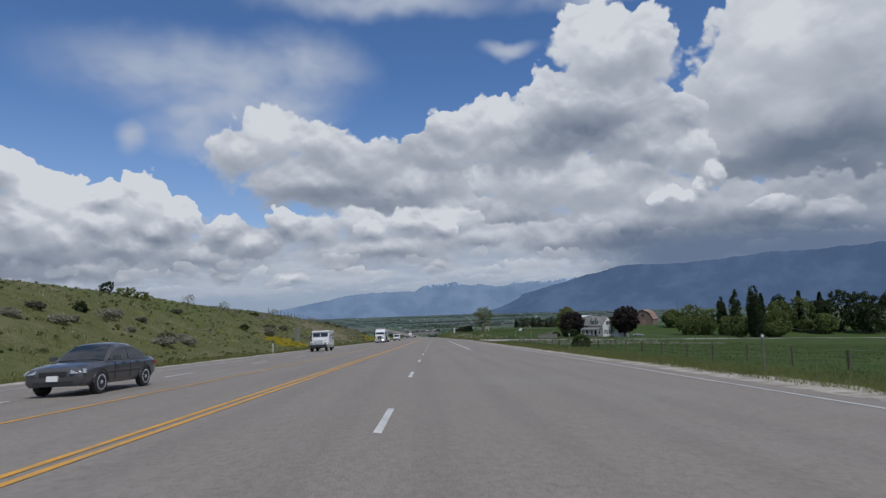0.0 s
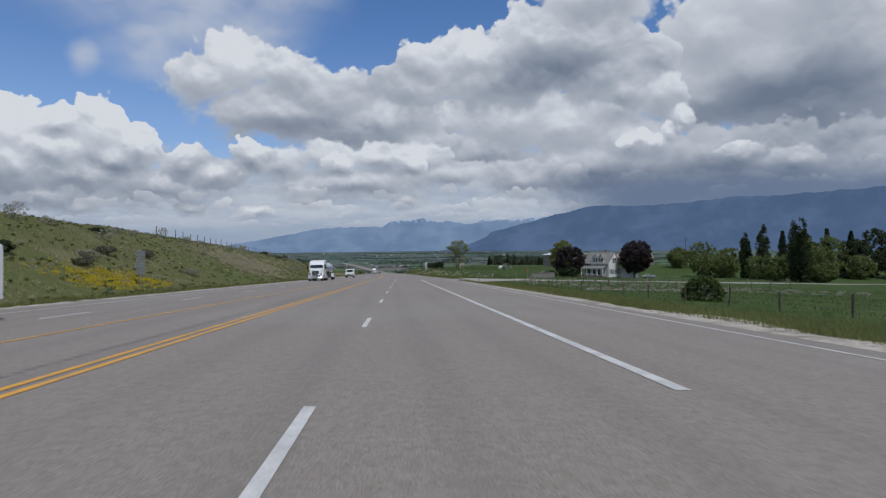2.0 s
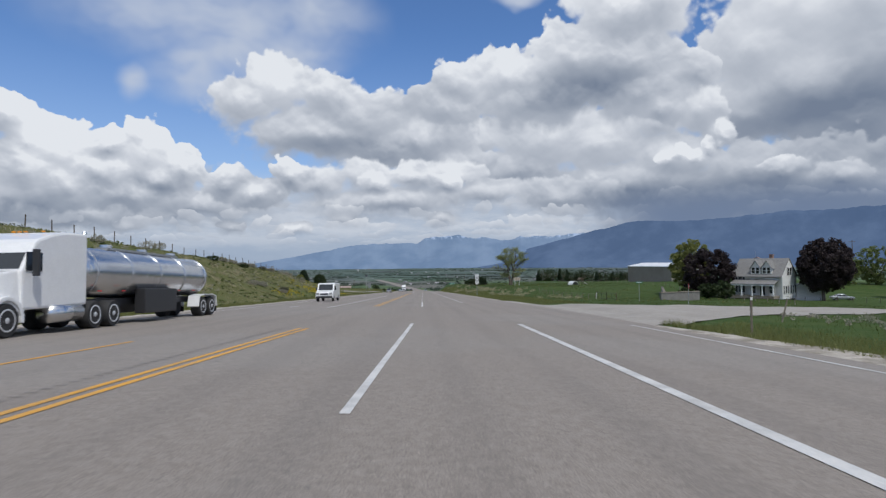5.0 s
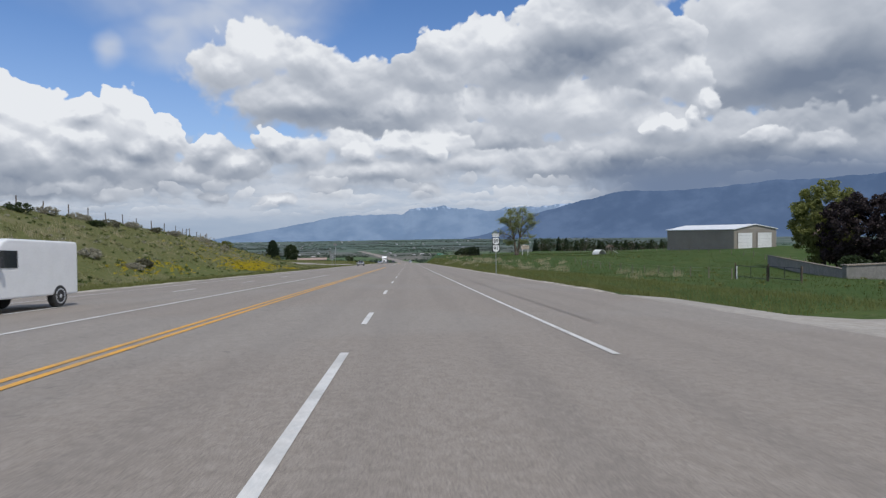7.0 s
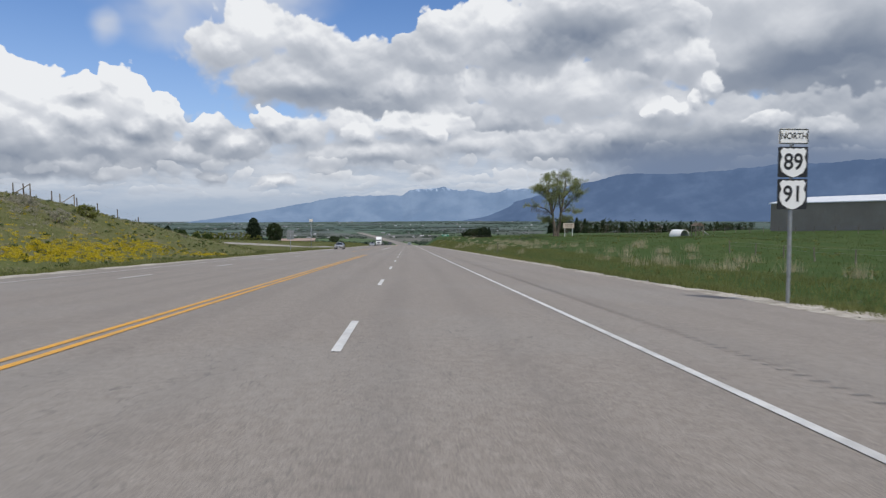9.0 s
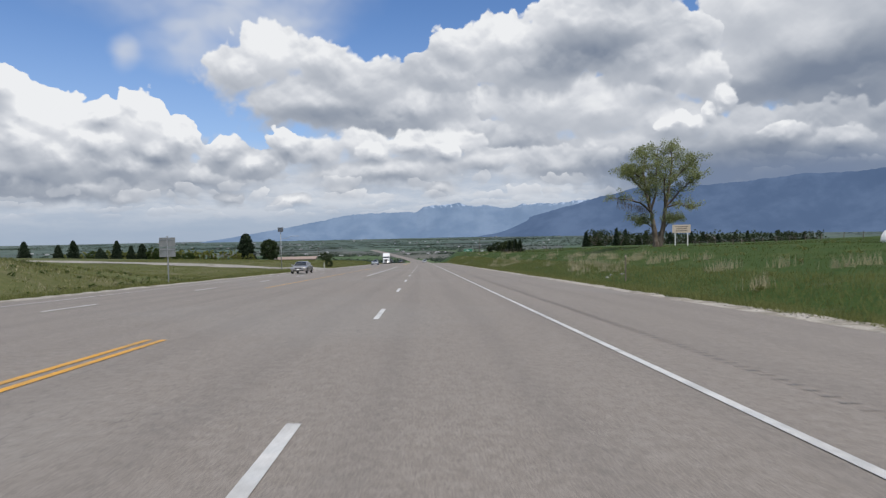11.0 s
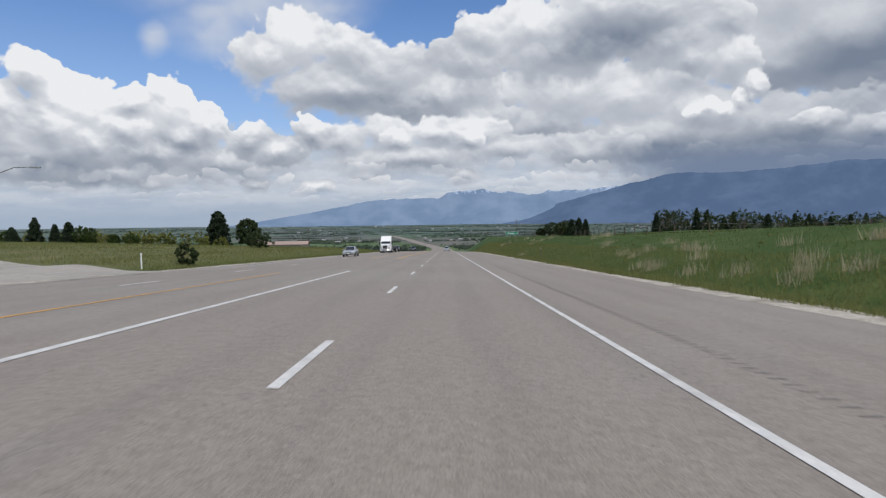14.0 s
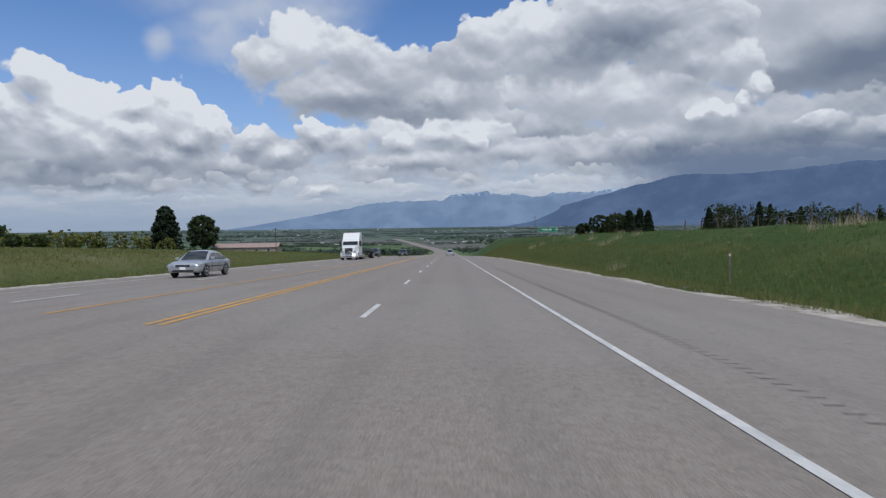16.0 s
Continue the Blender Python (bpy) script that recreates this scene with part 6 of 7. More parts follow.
def rounded(wd, ht, r, n=5):
    out = []
    for cx, cz, a0 in ((wd / 2 - r, -ht / 2 + r, -90), (wd / 2 - r, ht / 2 - r, 0), (-wd / 2 + r, ht / 2 - r, 90), (-wd / 2 + r, -ht / 2 + r, 180)):
        for k in range(n):
            a = radians(a0 + 90 * k / (n - 1))
            out.append((cx + r * math.cos(a), cz + r * math.sin(a)))
    return out


def plate(outline, y, thick, z=0.0):
    return Mesh().loft([[(px, y, pz + z) for px, pz in outline], [(px, y + thick, pz + z) for px, pz in outline]])


def shield_outline(s):
    """The outline of a route shield, half by half."""
    half = [(0.0, -0.50), (0.16, -0.46), (0.36, -0.34), (0.46, -0.16), (0.46, 0.02), (0.40, 0.16), (0.43, 0.26), (0.47, 0.36), (0.36, 0.47), (0.22, 0.43), (0.10, 0.46), (0.0, 0.42)]
    return [(px * s, pz * s) for px, pz in half] + [(-px * s, pz * s) for px, pz in half[-2:0:-1]]


rs = thing("route_sign", pose(10.8, 260.7, float(road_z(10.8, 260.7)) - 0.02, 0, 0, 4) @ Matrix.Scale(1.17, 4), "route sign post with a plate and two shields", "road sign")
Mesh().box((0, 0.05, 1.5), (0.06, 0.06, 5.2)).ob("post", STEEL, rs, "steel sign post")
pl = plate(rounded(0.74, 0.36, 0.04), -0.01, 0.02, 3.93).ob("direction_plate", SIGN_WHITE, rs, "white direction plate")
bd = Mesh()
for sx in (-0.35, 0.35):
    bd.box((sx, -0.014, 3.93), (0.018, 0.006, 0.32))
for sz in (-0.16, 0.16):
    bd.box((0, -0.014, 3.93 + sz), (0.7, 0.006, 0.018))
bd.ob("border", SIGN_BLACK, pl)
writing("NORTH", 0.205, SIGN_BLACK, pl, m=pose(0, -0.016, 3.93), stretch=0.93)
for z, num in ((3.34, "89"), (2.60, "91")):
    sq = plate(rounded(0.74, 0.70, 0.03), -0.01, 0.02, z).ob("shield_plate", SIGN_BLACK, rs, "black plate with a white shield")
    plate(shield_outline(0.70), -0.015, 0.004, z).ob("shield", SIGN_WHITE, sq, "white shield")
    writing(num, 0.52, SIGN_BLACK, sq, m=pose(0, -0.019, z - 0.01), bold=0.008, stretch=0.95)

gs = thing("town_sign", pose(19.3, 544.0, put_down(19.3, 544.0), 0, 0, -3), "green town sign with white lettering on two posts", "road sign")
for x in (-1.05, 1.05):
    Mesh().box((x, 0.06, 1.0), (0.12, 0.1, 4.4)).ob("post", GREY_WOOD, gs)
pn = plate(rounded(3.5, 0.95, 0.09), -0.02, 0.03, 2.85).ob("panel", SIGN_GREEN, gs, "green panel")
rim_ = Mesh()
for sz in (-0.43, 0.43):
    rim_.box((0, -0.025, 2.85 + sz), (3.35, 0.008, 0.035))
for sx in (-1.69, 1.69):
    rim_.box((sx, -0.025, 2.85), (0.035, 0.008, 0.86))
rim_.ob("border", SIGN_WHITE, pn)
writing("Wellsville", 0.50, SIGN_WHITE, pn, m=pose(-0.25, -0.028, 2.85), bold=0.006)
ar = Mesh()
ar.box((1.35, -0.028, 2.85), (0.32, 0.006, 0.08))
ar.face((1.45, -0.031, 2.98), (1.62, -0.031, 2.85), (1.45, -0.031, 2.72))
ar.ob("arrow", SIGN_WHITE, pn, "white arrow")

def sign_back(x, y, turn, cols, rows_, wd, ht, foot, label):
    """The back of a set of road plates: slim post, plates, and the pale stiffening bars across them."""
    sg = thing("sign_back", at(x, y, turn, -0.1), label, "road sign", "sign backs")
    Mesh().box((0, 0, (foot + rows_ * ht) / 2), (0.08, 0.08, foot + rows_ * ht + 0.2)).ob("post", STEEL, sg)
    for k in range(rows_):
        for c in range(cols):
            px, pz = (c - (cols - 1) / 2) * wd, foot + ht * (k + 0.5)
            pb = plate(rounded(wd - 0.05, ht - 0.06, 0.04), -0.07, 0.02, pz).ob("plate", SIGN_BACK, sg)
            pb.location.x = px
            Mesh().box((0, -0.085, pz + ht * 0.28), (wd * 0.85, 0.03, 0.05)).ob("stiffening_bar", STEEL, pb)
    return sg


sign_back(-26.3, 118.2, 3, 1, 4, 0.95, 0.62, 1.35, "back of four stacked route plates on one slim post")
sign_back(-19.2, 346.6, 6, 2, 2, 0.62, 0.78, 2.2, "back of two columns of route plates on a slim post")

st = thing("stop_sign", at(35.5, 219.0, 62), "red stop sign facing the side road, on a post", "road sign")
Mesh().box((0, 0.05, 1.3), (0.07, 0.07, 3.0)).ob("post", STEEL, st)
octo = [(0.42 * math.cos(radians(22.5 + 45 * k)), 0.42 * math.sin(radians(22.5 + 45 * k))) for k in range(8)]
fc = plate(octo, -0.01, 0.02, 2.55).ob("plate", SIGN_RED, st, "red octagonal plate")
writing("STOP", 0.26, SIGN_WHITE, fc, m=pose(0, -0.016, 2.55), bold=0.004)
plate(octo, 0.012, 0.004, 2.55).ob("plate_back", SIGN_BACK, st)

nm = thing("street_sign", at(30.8, 225.5, -10), "street name plates on a slim post", "road sign")
Mesh().box((0, 0, 1.4), (0.06, 0.06, 3.2)).ob("post", STEEL, nm)
for z, a in ((2.95, 0.0), (2.7, 1.4)):
    pb = Mesh().box((0, 0, z), (0.95, 0.02, 0.22), a).ob("name_plate", SIGN_GREEN, nm, "green name plate")
    Mesh().box((0, -0.013 * math.cos(a), z), (0.7, 0.008, 0.08), a).ob("unreadable_writing", SIGN_WHITE, pb)

bbd = thing("billboard", at(39.1, 387.0, -8, -0.15), "small tan billboard on two posts in the field", "billboard")
for x in (-0.9, 0.9):
    Mesh().box((x, 0.06, 1.4), (0.12, 0.12, 3.6)).ob("post", WHITE_PAINT, bbd)
bb = Mesh().box((0, 0, 2.9), (2.6, 0.08, 1.2)).ob("board", TAN_BOARD, bbd, bevel=0.01)
for z, wd in ((3.2, 1.9), (2.9, 1.5), (2.6, 1.7)):
    Mesh().box((0, -0.045, z), (wd, 0.006, 0.1)).ob("unreadable_writing", POST_BROWN, bb)

sp = thing("solar_beacon_pole", at(-26.9, 417.0, 6, -0.1), "tall steel pole with a solar panel and mast arm", "pole")
Mesh().tube((0, 0, 0), (0, 0, 7.75), 0.085, 0.06, 10).ob("pole", STEEL, sp, smooth=True)
Mesh().box((0, 0, 0.15), (0.35, 0.35, 0.3)).ob("base_plate", STEEL, sp, bevel=0.03)
pnl = Mesh().box((0, 0, 0), (1.05, 0.06, 0.95)).ob("solar_panel", GLASS_DARK, sp, "dark solar panel", bevel=0.01)
pnl.matrix_basis = pose(0, -0.1, 7.75, -28, 0, 10)
arm = Mesh()
pts = [(0.05, 0, 5.95), (1.0, 0, 6.05), (2.0, 0, 6.45), (3.3, 0, 6.5)]
for a, c in zip(pts, pts[1:]):
    arm.tube(a, c, 0.035, 0.03, 6)
arm.ob("mast_arm", STEEL, sp)
Mesh().box((3.25, 0, 6.46), (0.6, 0.2, 0.09)).ob("lamp_head", STEEL, sp, bevel=0.02)
Mesh().box((-0.05, -0.12, 4.3), (0.3, 0.25, 0.6)).ob("control_box", STEEL, sp, bevel=0.02)


def marker_post(x, y, tall, mat, label, top, tilt=0.0, group="marker posts"):
    p = thing("marker_post", pose(x, y, put_down(x, y) - 0.05, 0, tilt, 0), label, "marker post", group)
    Mesh().box((0, 0, tall / 2), (0.09, 0.05, tall)).ob("post", mat, p, bevel=0.008)
    Mesh().box((0, -0.035, tall - 0.10), (0.10, 0.02, 0.13)).ob("reflector", top, p)
    return p


for x, y, tall in ((15.2, 66.5, 2.1), (15.6, 28.0, 2.0), (14.6, 163.0, 1.9)):
    marker_post(x, y, tall, GREY_WOOD, "tall grey marker post with a reflector in the grass", SIGN_WHITE)
marker_post(23.5, 176.0, 1.8, GREY_WOOD, "leaning grey marker post beside the side road", SIGN_WHITE, 14)
for x, y, tall in ((14.2, 463.0, 1.5), (15.0, 341.4, 1.95)):
    marker_post(x, y, tall, GREY_WOOD, "slim marker post with a pale plate on the verge", TAN_BOARD)
for x, y in ((-18.2, 69.8), (-19.3, 421.0)):
    marker_post(x, y, 1.15, SIGN_WHITE, "short white marker post beside the highway", SIGN_WHITE)


def fence(name, pts, spacing, tall, thick, mat, label, wires=3, seed=1):
    """Posts along a line over the ground, and strands of wire between them."""
    rng = random.Random(seed)
    f = thing(name, Matrix(), label, "fence")
    post = Mesh().tube((0, 0, -0.3), (0, 0, tall), thick, thick * 0.85, 7).data("post", mat)
    tops = []
    for (xa, ya), (xb, yb) in zip(pts, pts[1:]):
        n = max(1, round(math.hypot(xb - xa, yb - ya) / spacing))
        for k in range(n):
            x = xa + (xb - xa) * k / n + rng.uniform(-0.1, 0.1)
            y = ya + (yb - ya) * k / n + rng.uniform(-0.3, 0.3)
            o = new("post", post)
            o.parent = f
            z = put_down(x, y)
            o.matrix_basis = pose(x, y, z, rng.uniform(-3, 3), rng.uniform(-3, 3), 0) @ Matrix.Diagonal((1, 1, rng.uniform(0.9, 1.1), 1))
            tops.append((x, y, z))
    for k in range(wires):
        wm = Mesh()
        for a, c in zip(tops, tops[1:]):
            h = tall * (0.92 - 0.28 * k)
            wm.tube((a[0], a[1], a[2] + h), (c[0], c[1], c[2] + h), 0.006, 0.006, 3, caps=False)
        wm.ob("wire", STEEL, f)
    return f


fence("field_fence", [(23.4, -5), (23.0, 60), (22.6, 100), (22.0, 125), (22.0, 152)], 5.6, 1.2, 0.075, POST_BROWN, "dark wooden post and wire fence along the field")
fence("junction_fence", [(22.4, 156), (34, 171), (44, 180), (62, 188), (110, 208)], 5.2, 1.3, 0.075, GREY_WOOD, "grey post fence turning along the side road", 3, 2)
fence("hill_fence", [(-48.0, 178), (-48.0, 230), (-47.5, 300), (-46.5, 345), (-44, 362)], 5.4, 1.7, 0.08, POST_BROWN, "old post and wire fence along the hill crest", 3, 3)
fence("pasture_fence", [(60, 232), (74, 318), (76, 420), (86, 520)], 5.5, 1.25, 0.07, GREY_WOOD, "post and wire fence across the pasture", 2, 4)
fence("bank_fence", [(27.5, 502), (27.0, 478), (29.5, 455), (48, 440), (90, 425)], 4.2, 1.15, 0.075, POST_BROWN, "post fence on top of the grassy bank", 2, 5)
fence("paddock_fence", [(34.5, 171), (37.2, 159), (41, 150), (54, 149), (70, 152)], 4.6, 1.25, 0.075, POST_BROWN, "dark paddock fence behind the rubble", 2, 8)
fence("verge_pasture_fence", [(31.5, 246.5), (31.0, 262), (31.0, 284), (32.0, 306)], 4.4, 1.15, 0.06, GREY_WOOD, "grey post and wire fence along the pasture edge", 2, 9)
fence("yard_fence", [(60, 252), (80, 250), (105, 254)], 3.0, 1.15, 0.05, POST_BROWN, "dark yard fence before the farmhouse", 2, 6)


def brace(x, y, turn, label, rail=True):
    b = thing("fence_brace", at(x, y, turn), label, "fence brace", "fence braces")
    for sx in (-1.1, 1.1):
        Mesh().tube((sx, 0, -0.3), (sx, 0, 1.6), 0.075, 0.07, 8).ob("post", GREY_WOOD, b)
    Mesh().tube((-1.1, 0, 0.25), (1.1, 0, 1.55), 0.06, 0.055, 7).ob("diagonal", GREY_WOOD, b)
    if rail:
        Mesh().tube((-1.1, 0, 1.45), (1.1, 0, 1.45), 0.045, 0.045, 7).ob("rail", GREY_WOOD, b)


for x, y, a in ((22.9, 156.2, 50), (22.0, 152.5, 88), (37.5, 157.0, 110), (40.3, 151.5, 15), (-47, 322, 70), (-46, 330, 70)):
    brace(x, y, a, "weathered log fence brace with a diagonal pole", x > 0)


def pipe_gate(x, y, turn, wide, label):
    """A field gate of dark pipe between two posts."""
    gt = thing("pipe_gate", at(x, y, turn), label, "gate", "pipe gates")
    for sx in (0.0, wide):
        Mesh().tube((sx, 0, -0.3), (sx, 0, 1.5), 0.07, 0.065, 8).ob("gate_post", POST_BROWN, gt)
    fr = Mesh()
    for z in (0.3, 1.3):
        fr.tube((0.1, 0, z), (wide - 0.1, 0, z), 0.03, 0.03, 6)
    for sx in (0.1, wide / 2, wide - 0.1):
        fr.tube((sx, 0, 0.3), (sx, 0, 1.3), 0.03, 0.03, 6)
    fr.ob("gate_frame", BLACK_TRIM, gt, "dark pipe frame")
    return gt


pipe_gate(31.6, 246.0, -84, 4.4, "dark pipe field gate at the end of the pasture fence")
pipe_gate(32.0, 241.4, -80, 3.6, "dark pipe field gate beside the side road")
marker_post(31.4, 245.4, 1.3, WHITE_PAINT, "stout white gate post in the pasture", WHITE_PAINT)


def utility_pole(x, y, tall, label):
    p = thing("utility_pole", at(x, y), label, "utility pole", "utility poles")
    Mesh().tube((0, 0, -0.3), (0, 0, tall), 0.14, 0.10, 9).ob("pole", POST_BROWN, p)
    Mesh().box((0, 0, tall - 0.5), (2.0, 0.1, 0.12)).ob("crossarm", POST_BROWN, p)


for x, y, t in ((38, 690, 9.5), (136, 322, 14.0), (176, 301, 15.0), (66, 820, 10.0), (-60, 800, 10), (-58, 640, 9)):
    utility_pole(x, y, t, "brown wooden utility pole")


# broken stones in a low line behind the field fence
rng = random.Random(77)
for k in range(80):
    t = k / 79
    x = 25.0 + 22.0 * t + rng.uniform(-0.8, 0.8)
    y = 133.5 + 11.0 * t + rng.uniform(-1.6, 1.6)
    r = rng.uniform(0.10, 0.24)
    st_ = Mesh().lathe((0, 0, -0.3 * r), (rng.uniform(-0.3, 0.3), rng.uniform(-0.3, 0.3), 1), [(0, 0.6 * r), (0.25 * r, r), (0.7 * r, 0.85 * r), (1.0 * r, 0.4 * r)], 6).ob("rubble_stone", PALE_STONE)
    st_.matrix_basis = pose(x, y, put_down(x, y), rng.uniform(-15, 15), rng.uniform(-15, 15), rng.uniform(0, 360)) @ Matrix.Diagonal((rng.uniform(0.8, 1.5), 1, 1, 1))
    tagged(st_, "pale broken stone in a heap behind the fence", "stone", "rubble stones")
for x, y in ((15.3, 346.6), (15.9, 347.4), (16.4, 346.2), (17.1, 362.0), (16.2, 380.5)):
    st_ = Mesh().lathe((0, 0, -0.1), (0.2, 0.1, 1), [(0, 0.14), (0.08, 0.2), (0.16, 0.16), (0.2, 0.07)], 7).ob("verge_stone", PALE_STONE)
    st_.matrix_basis = pose(x, y, put_down(x, y), 8, -6, 70 * x)
    tagged(st_, "pale stone lying in the roadside grass", "stone", "verge stones")


rng = random.Random(31)
stones = Mesh()
for k in range(900):                                     # loose stones in the crumbling road edge
    y = rng.uniform(0, 620)
    if 160 < y < 222:
        continue
    x, r = 10.4 + abs(rng.gauss(0, 0.55)), rng.uniform(0.015, 0.05)
    stones.lathe((x, y, float(road_z(x, y)) + 0.03), (rng.uniform(-0.3, 0.3), rng.uniform(-0.3, 0.3), 1), [(-0.3 * r, 0.6 * r), (0.3 * r, r), (0.9 * r, 0.5 * r)], 5)
tagged(stones.ob("edge_stones", PALE_STONE), "loose pale stones along the crumbling road edge", "stones", kind="stuff")


# ---- vehicles, where they stand ----
def wheel(parent, x, y, r, wd, side, dual=False):
    """A wheel at the side of a vehicle: tyre with shoulders, rim with hub and spokes."""
    s = side
    ty = Mesh().lathe((x, y, r), (s, 0, 0), [(-wd / 2, r * 0.62), (-wd / 2, r * 0.93), (-wd * 0.36, r), (wd * 0.36, r), (wd / 2, r * 0.93), (wd / 2, r * 0.62)], 24)
    t = ty.ob("wheel", BLACK, parent, "black tyre with a bright rim", smooth="auto")
    rm = Mesh().lathe((x, y, r), (s, 0, 0), [(-wd * 0.3, r * 0.66), (wd * 0.53, r * 0.68), (wd * 0.52, r * 0.60), (wd * 0.44, r * 0.54), (wd * 0.48, r * 0.2), (wd * 0.55, r * 0.14)], 20)
    rm.ob("rim", RIM, t, smooth=True)
    for k in range(6):
        a = k * math.pi / 3
        Mesh().box((x + s * wd * 0.47, y + math.cos(a) * r * 0.38, r + math.sin(a) * r * 0.38), (0.02, r * 0.07, r * 0.07)).ob("rim_slot", BLACK_TRIM, t)
    return t


def ring(y, wd, z0, z1, top_w, n=4, crown=0.03):
    """One cross outline of a car body: sills tucked in, sides bowed, top crowned."""
    h = wd / 2
    half = [(h * 0.86, z0), (h * 0.97, z0 + (z1 - z0) * 0.18), (h, z0 + (z1 - z0) * 0.5), (h * 0.985, z0 + (z1 - z0) * 0.8), (top_w / 2, z1), (top_w * 0.25, z1 + crown)]
    return [(x, y, z) for x, z in half] + [(-x, y, z) for x, z in half[::-1]]


def car(name, m, length, wd, tall, paint, label, body_kind="sedan", rows=None):
    """A passenger car facing -y: lofted body, glazed cabin, roof, pillars, wheels, lamps, bumpers and mirrors."""
    c = thing(name, m, label, "car")
    L, W2 = length / 2, wd
    low = 0.22
    belt = tall * 0.645
    prof = rows or [(-1.0, 0.80, 0.33, 0.43), (-0.975, 0.90, 0.21, 0.51), (-0.90, 0.96, 0.19, 0.55), (-0.72, 1.0, 0.18, 0.60), (-0.42, 1.0, 0.18, 0.635), (-0.36, 1.0, 0.18, 0.64), (0.50, 1.0, 0.18, 0.66), (0.62, 1.0, 0.19, 0.665), (0.88, 0.96, 0.22, 0.66), (0.975, 0.90, 0.25, 0.63), (1.0, 0.80, 0.34, 0.52)]
    secs = [ring(f * L, W2 * k, max(low, a * tall) if a < 0.3 else a * tall, b * tall, W2 * k * 0.82) for f, k, a, b in prof]
    fine = []
    for i in range(len(secs) - 1):                       # rounded between the outlines
        p0, p1, p2, p3 = (np.array(secs[min(max(i + k, 0), len(secs) - 1)]) for k in (-1, 0, 1, 2))
        for t in (0.0, 0.33, 0.67):
            fine.append(0.5 * (2 * p1 + (p2 - p0) * t + (2 * p0 - 5 * p1 + 4 * p2 - p3) * t * t + (3 * p1 - p0 - 3 * p2 + p3) * t ** 3))
    fine.append(np.array(secs[-1]))
    body = Mesh().loft([[tuple(map(float, q)) for q in sec] for sec in fine]).ob("body", paint, c, smooth="auto")
    if body_kind == "sedan":
        fa, fb, fc, fd = -0.44, -0.09, 0.36, 0.74
    else:
        fa, fb, fc, fd = -0.54, -0.26, 0.86, 0.985
    h = W2 / 2
    sill, hb, ht = belt - 0.04, h * 0.90, h * 0.66
    line_y = [fa * L, (fa * 0.5 + fb * 0.5) * L, fb * L, (fb * 0.6 + fc * 0.4) * L, fc * L, (fc * 0.5 + fd * 0.5) * L, fd * L]
    line_z = [sill, sill + (tall - sill) * 0.56, tall * 0.972, tall, tall * 0.972, sill + (tall - sill) * (0.60 if body_kind == "sedan" else 0.66), sill]
    top = lambda y: float(np.interp(y, line_y, line_z))
    side = lambda z: hb + (ht - hb) * max(0.0, (z - sill) / (tall - sill)) ** 1.25
    shell = []
    for y in np.linspace(fa * L, fd * L, 41):                # rounded painted cabin
        zt = (top(y - 0.09) + 2 * top(y) + top(y + 0.09)) / 4
        zs = sill + (zt - sill) * 0.86
        half = [(hb * 1.0, sill - 0.05), (side(sill + (zs - sill) * 0.5), sill + (zs - sill) * 0.5), (side(zs), zs), (side(zt) * 0.88, zt - 0.008), (side(zt) * 0.5, zt + 0.018), (0.12, zt + 0.026)]
        shell.append([(x, y, z) for x, z in half] + [(-x, y, z) for x, z in half[::-1]])
    cabin = Mesh().loft(shell).ob("cabin", paint, c, "rounded cabin with pillars", smooth="auto")

    def pane(nm, grid):
        """Glass over a grid of points, a little thick."""
        g2 = Mesh()
        n = len(grid[0])
        g2.v = [tuple(p) for row in grid for p in row]
        g2.f = [(a * n + b, a * n + b + 1, a * n + n + b + 1, a * n + n + b) for a in range(len(grid) - 1) for b in range(n - 1)]
        return g2.ob(nm, GLASS_DARK, c, "dark tinted glass", smooth=True)

    for nm, ya, yb in (("windscreen", fa * L, fb * L), ("rear_window", fd * L, fc * L)):
        grid = []
        for q in np.linspace(0.07, 0.93, 6):
            y = ya + (yb - ya) * q
            zt = (top(y - 0.09) + 2 * top(y) + top(y + 0.09)) / 4
            out = -0.012 if yb > ya else 0.012
            grid.append([(u * side(zt) * 0.86, y + out, zt + 0.030 - 0.026 * abs(u) ** 2.5) for u in np.linspace(-1, 1, 9)])
        pane(nm, grid)
    pb = (fb * 0.52 + fc * 0.48) * L                        # the pillar between the doors
    for s in (-1, 1):
        for ya, yb in ((fa * L + 0.12, pb - 0.04), (pb + 0.05, fd * L - 0.22)):
            grid = []
            for q in np.linspace(0, 1, 9):
                y = ya + (yb - ya) * q
                hi = max(sill + 0.05, sill + (top(y) - sill) * 0.86 - 0.045)
                grid.append([(s * (side(z) + 0.010), y, z) for z in np.linspace(sill + 0.035, hi, 4)])
            pane("side_window", grid)
        for y in (pb, fa * L + 0.30 + L * 0.02, fd * L - 0.42):   # shut lines of the doors
            Mesh().box((s * h * 1.0, y, tall * 0.42), (0.012, 0.012, tall * 0.34)).ob("shut_line", BLACK_TRIM, c)
    ra = tall * 0.225
    for s in (-1, 1):
        for f in (-0.62, 0.58):
            wheel(c, s * (h - 0.09), f * L, ra, 0.2, s)
            arch = Mesh()
            for k in range(9):
                a0, a1 = math.pi * k / 9, math.pi * (k + 1) / 9
                arch.tube((s * h * 0.985, f * L + math.cos(a0) * ra * 1.16, ra + math.sin(a0) * ra * 1.16), (s * h * 0.985, f * L + math.cos(a1) * ra * 1.16, ra + math.sin(a1) * ra * 1.16), 0.035, 0.035, 5)
            arch.ob("wheel_arch", BLACK_TRIM, c)
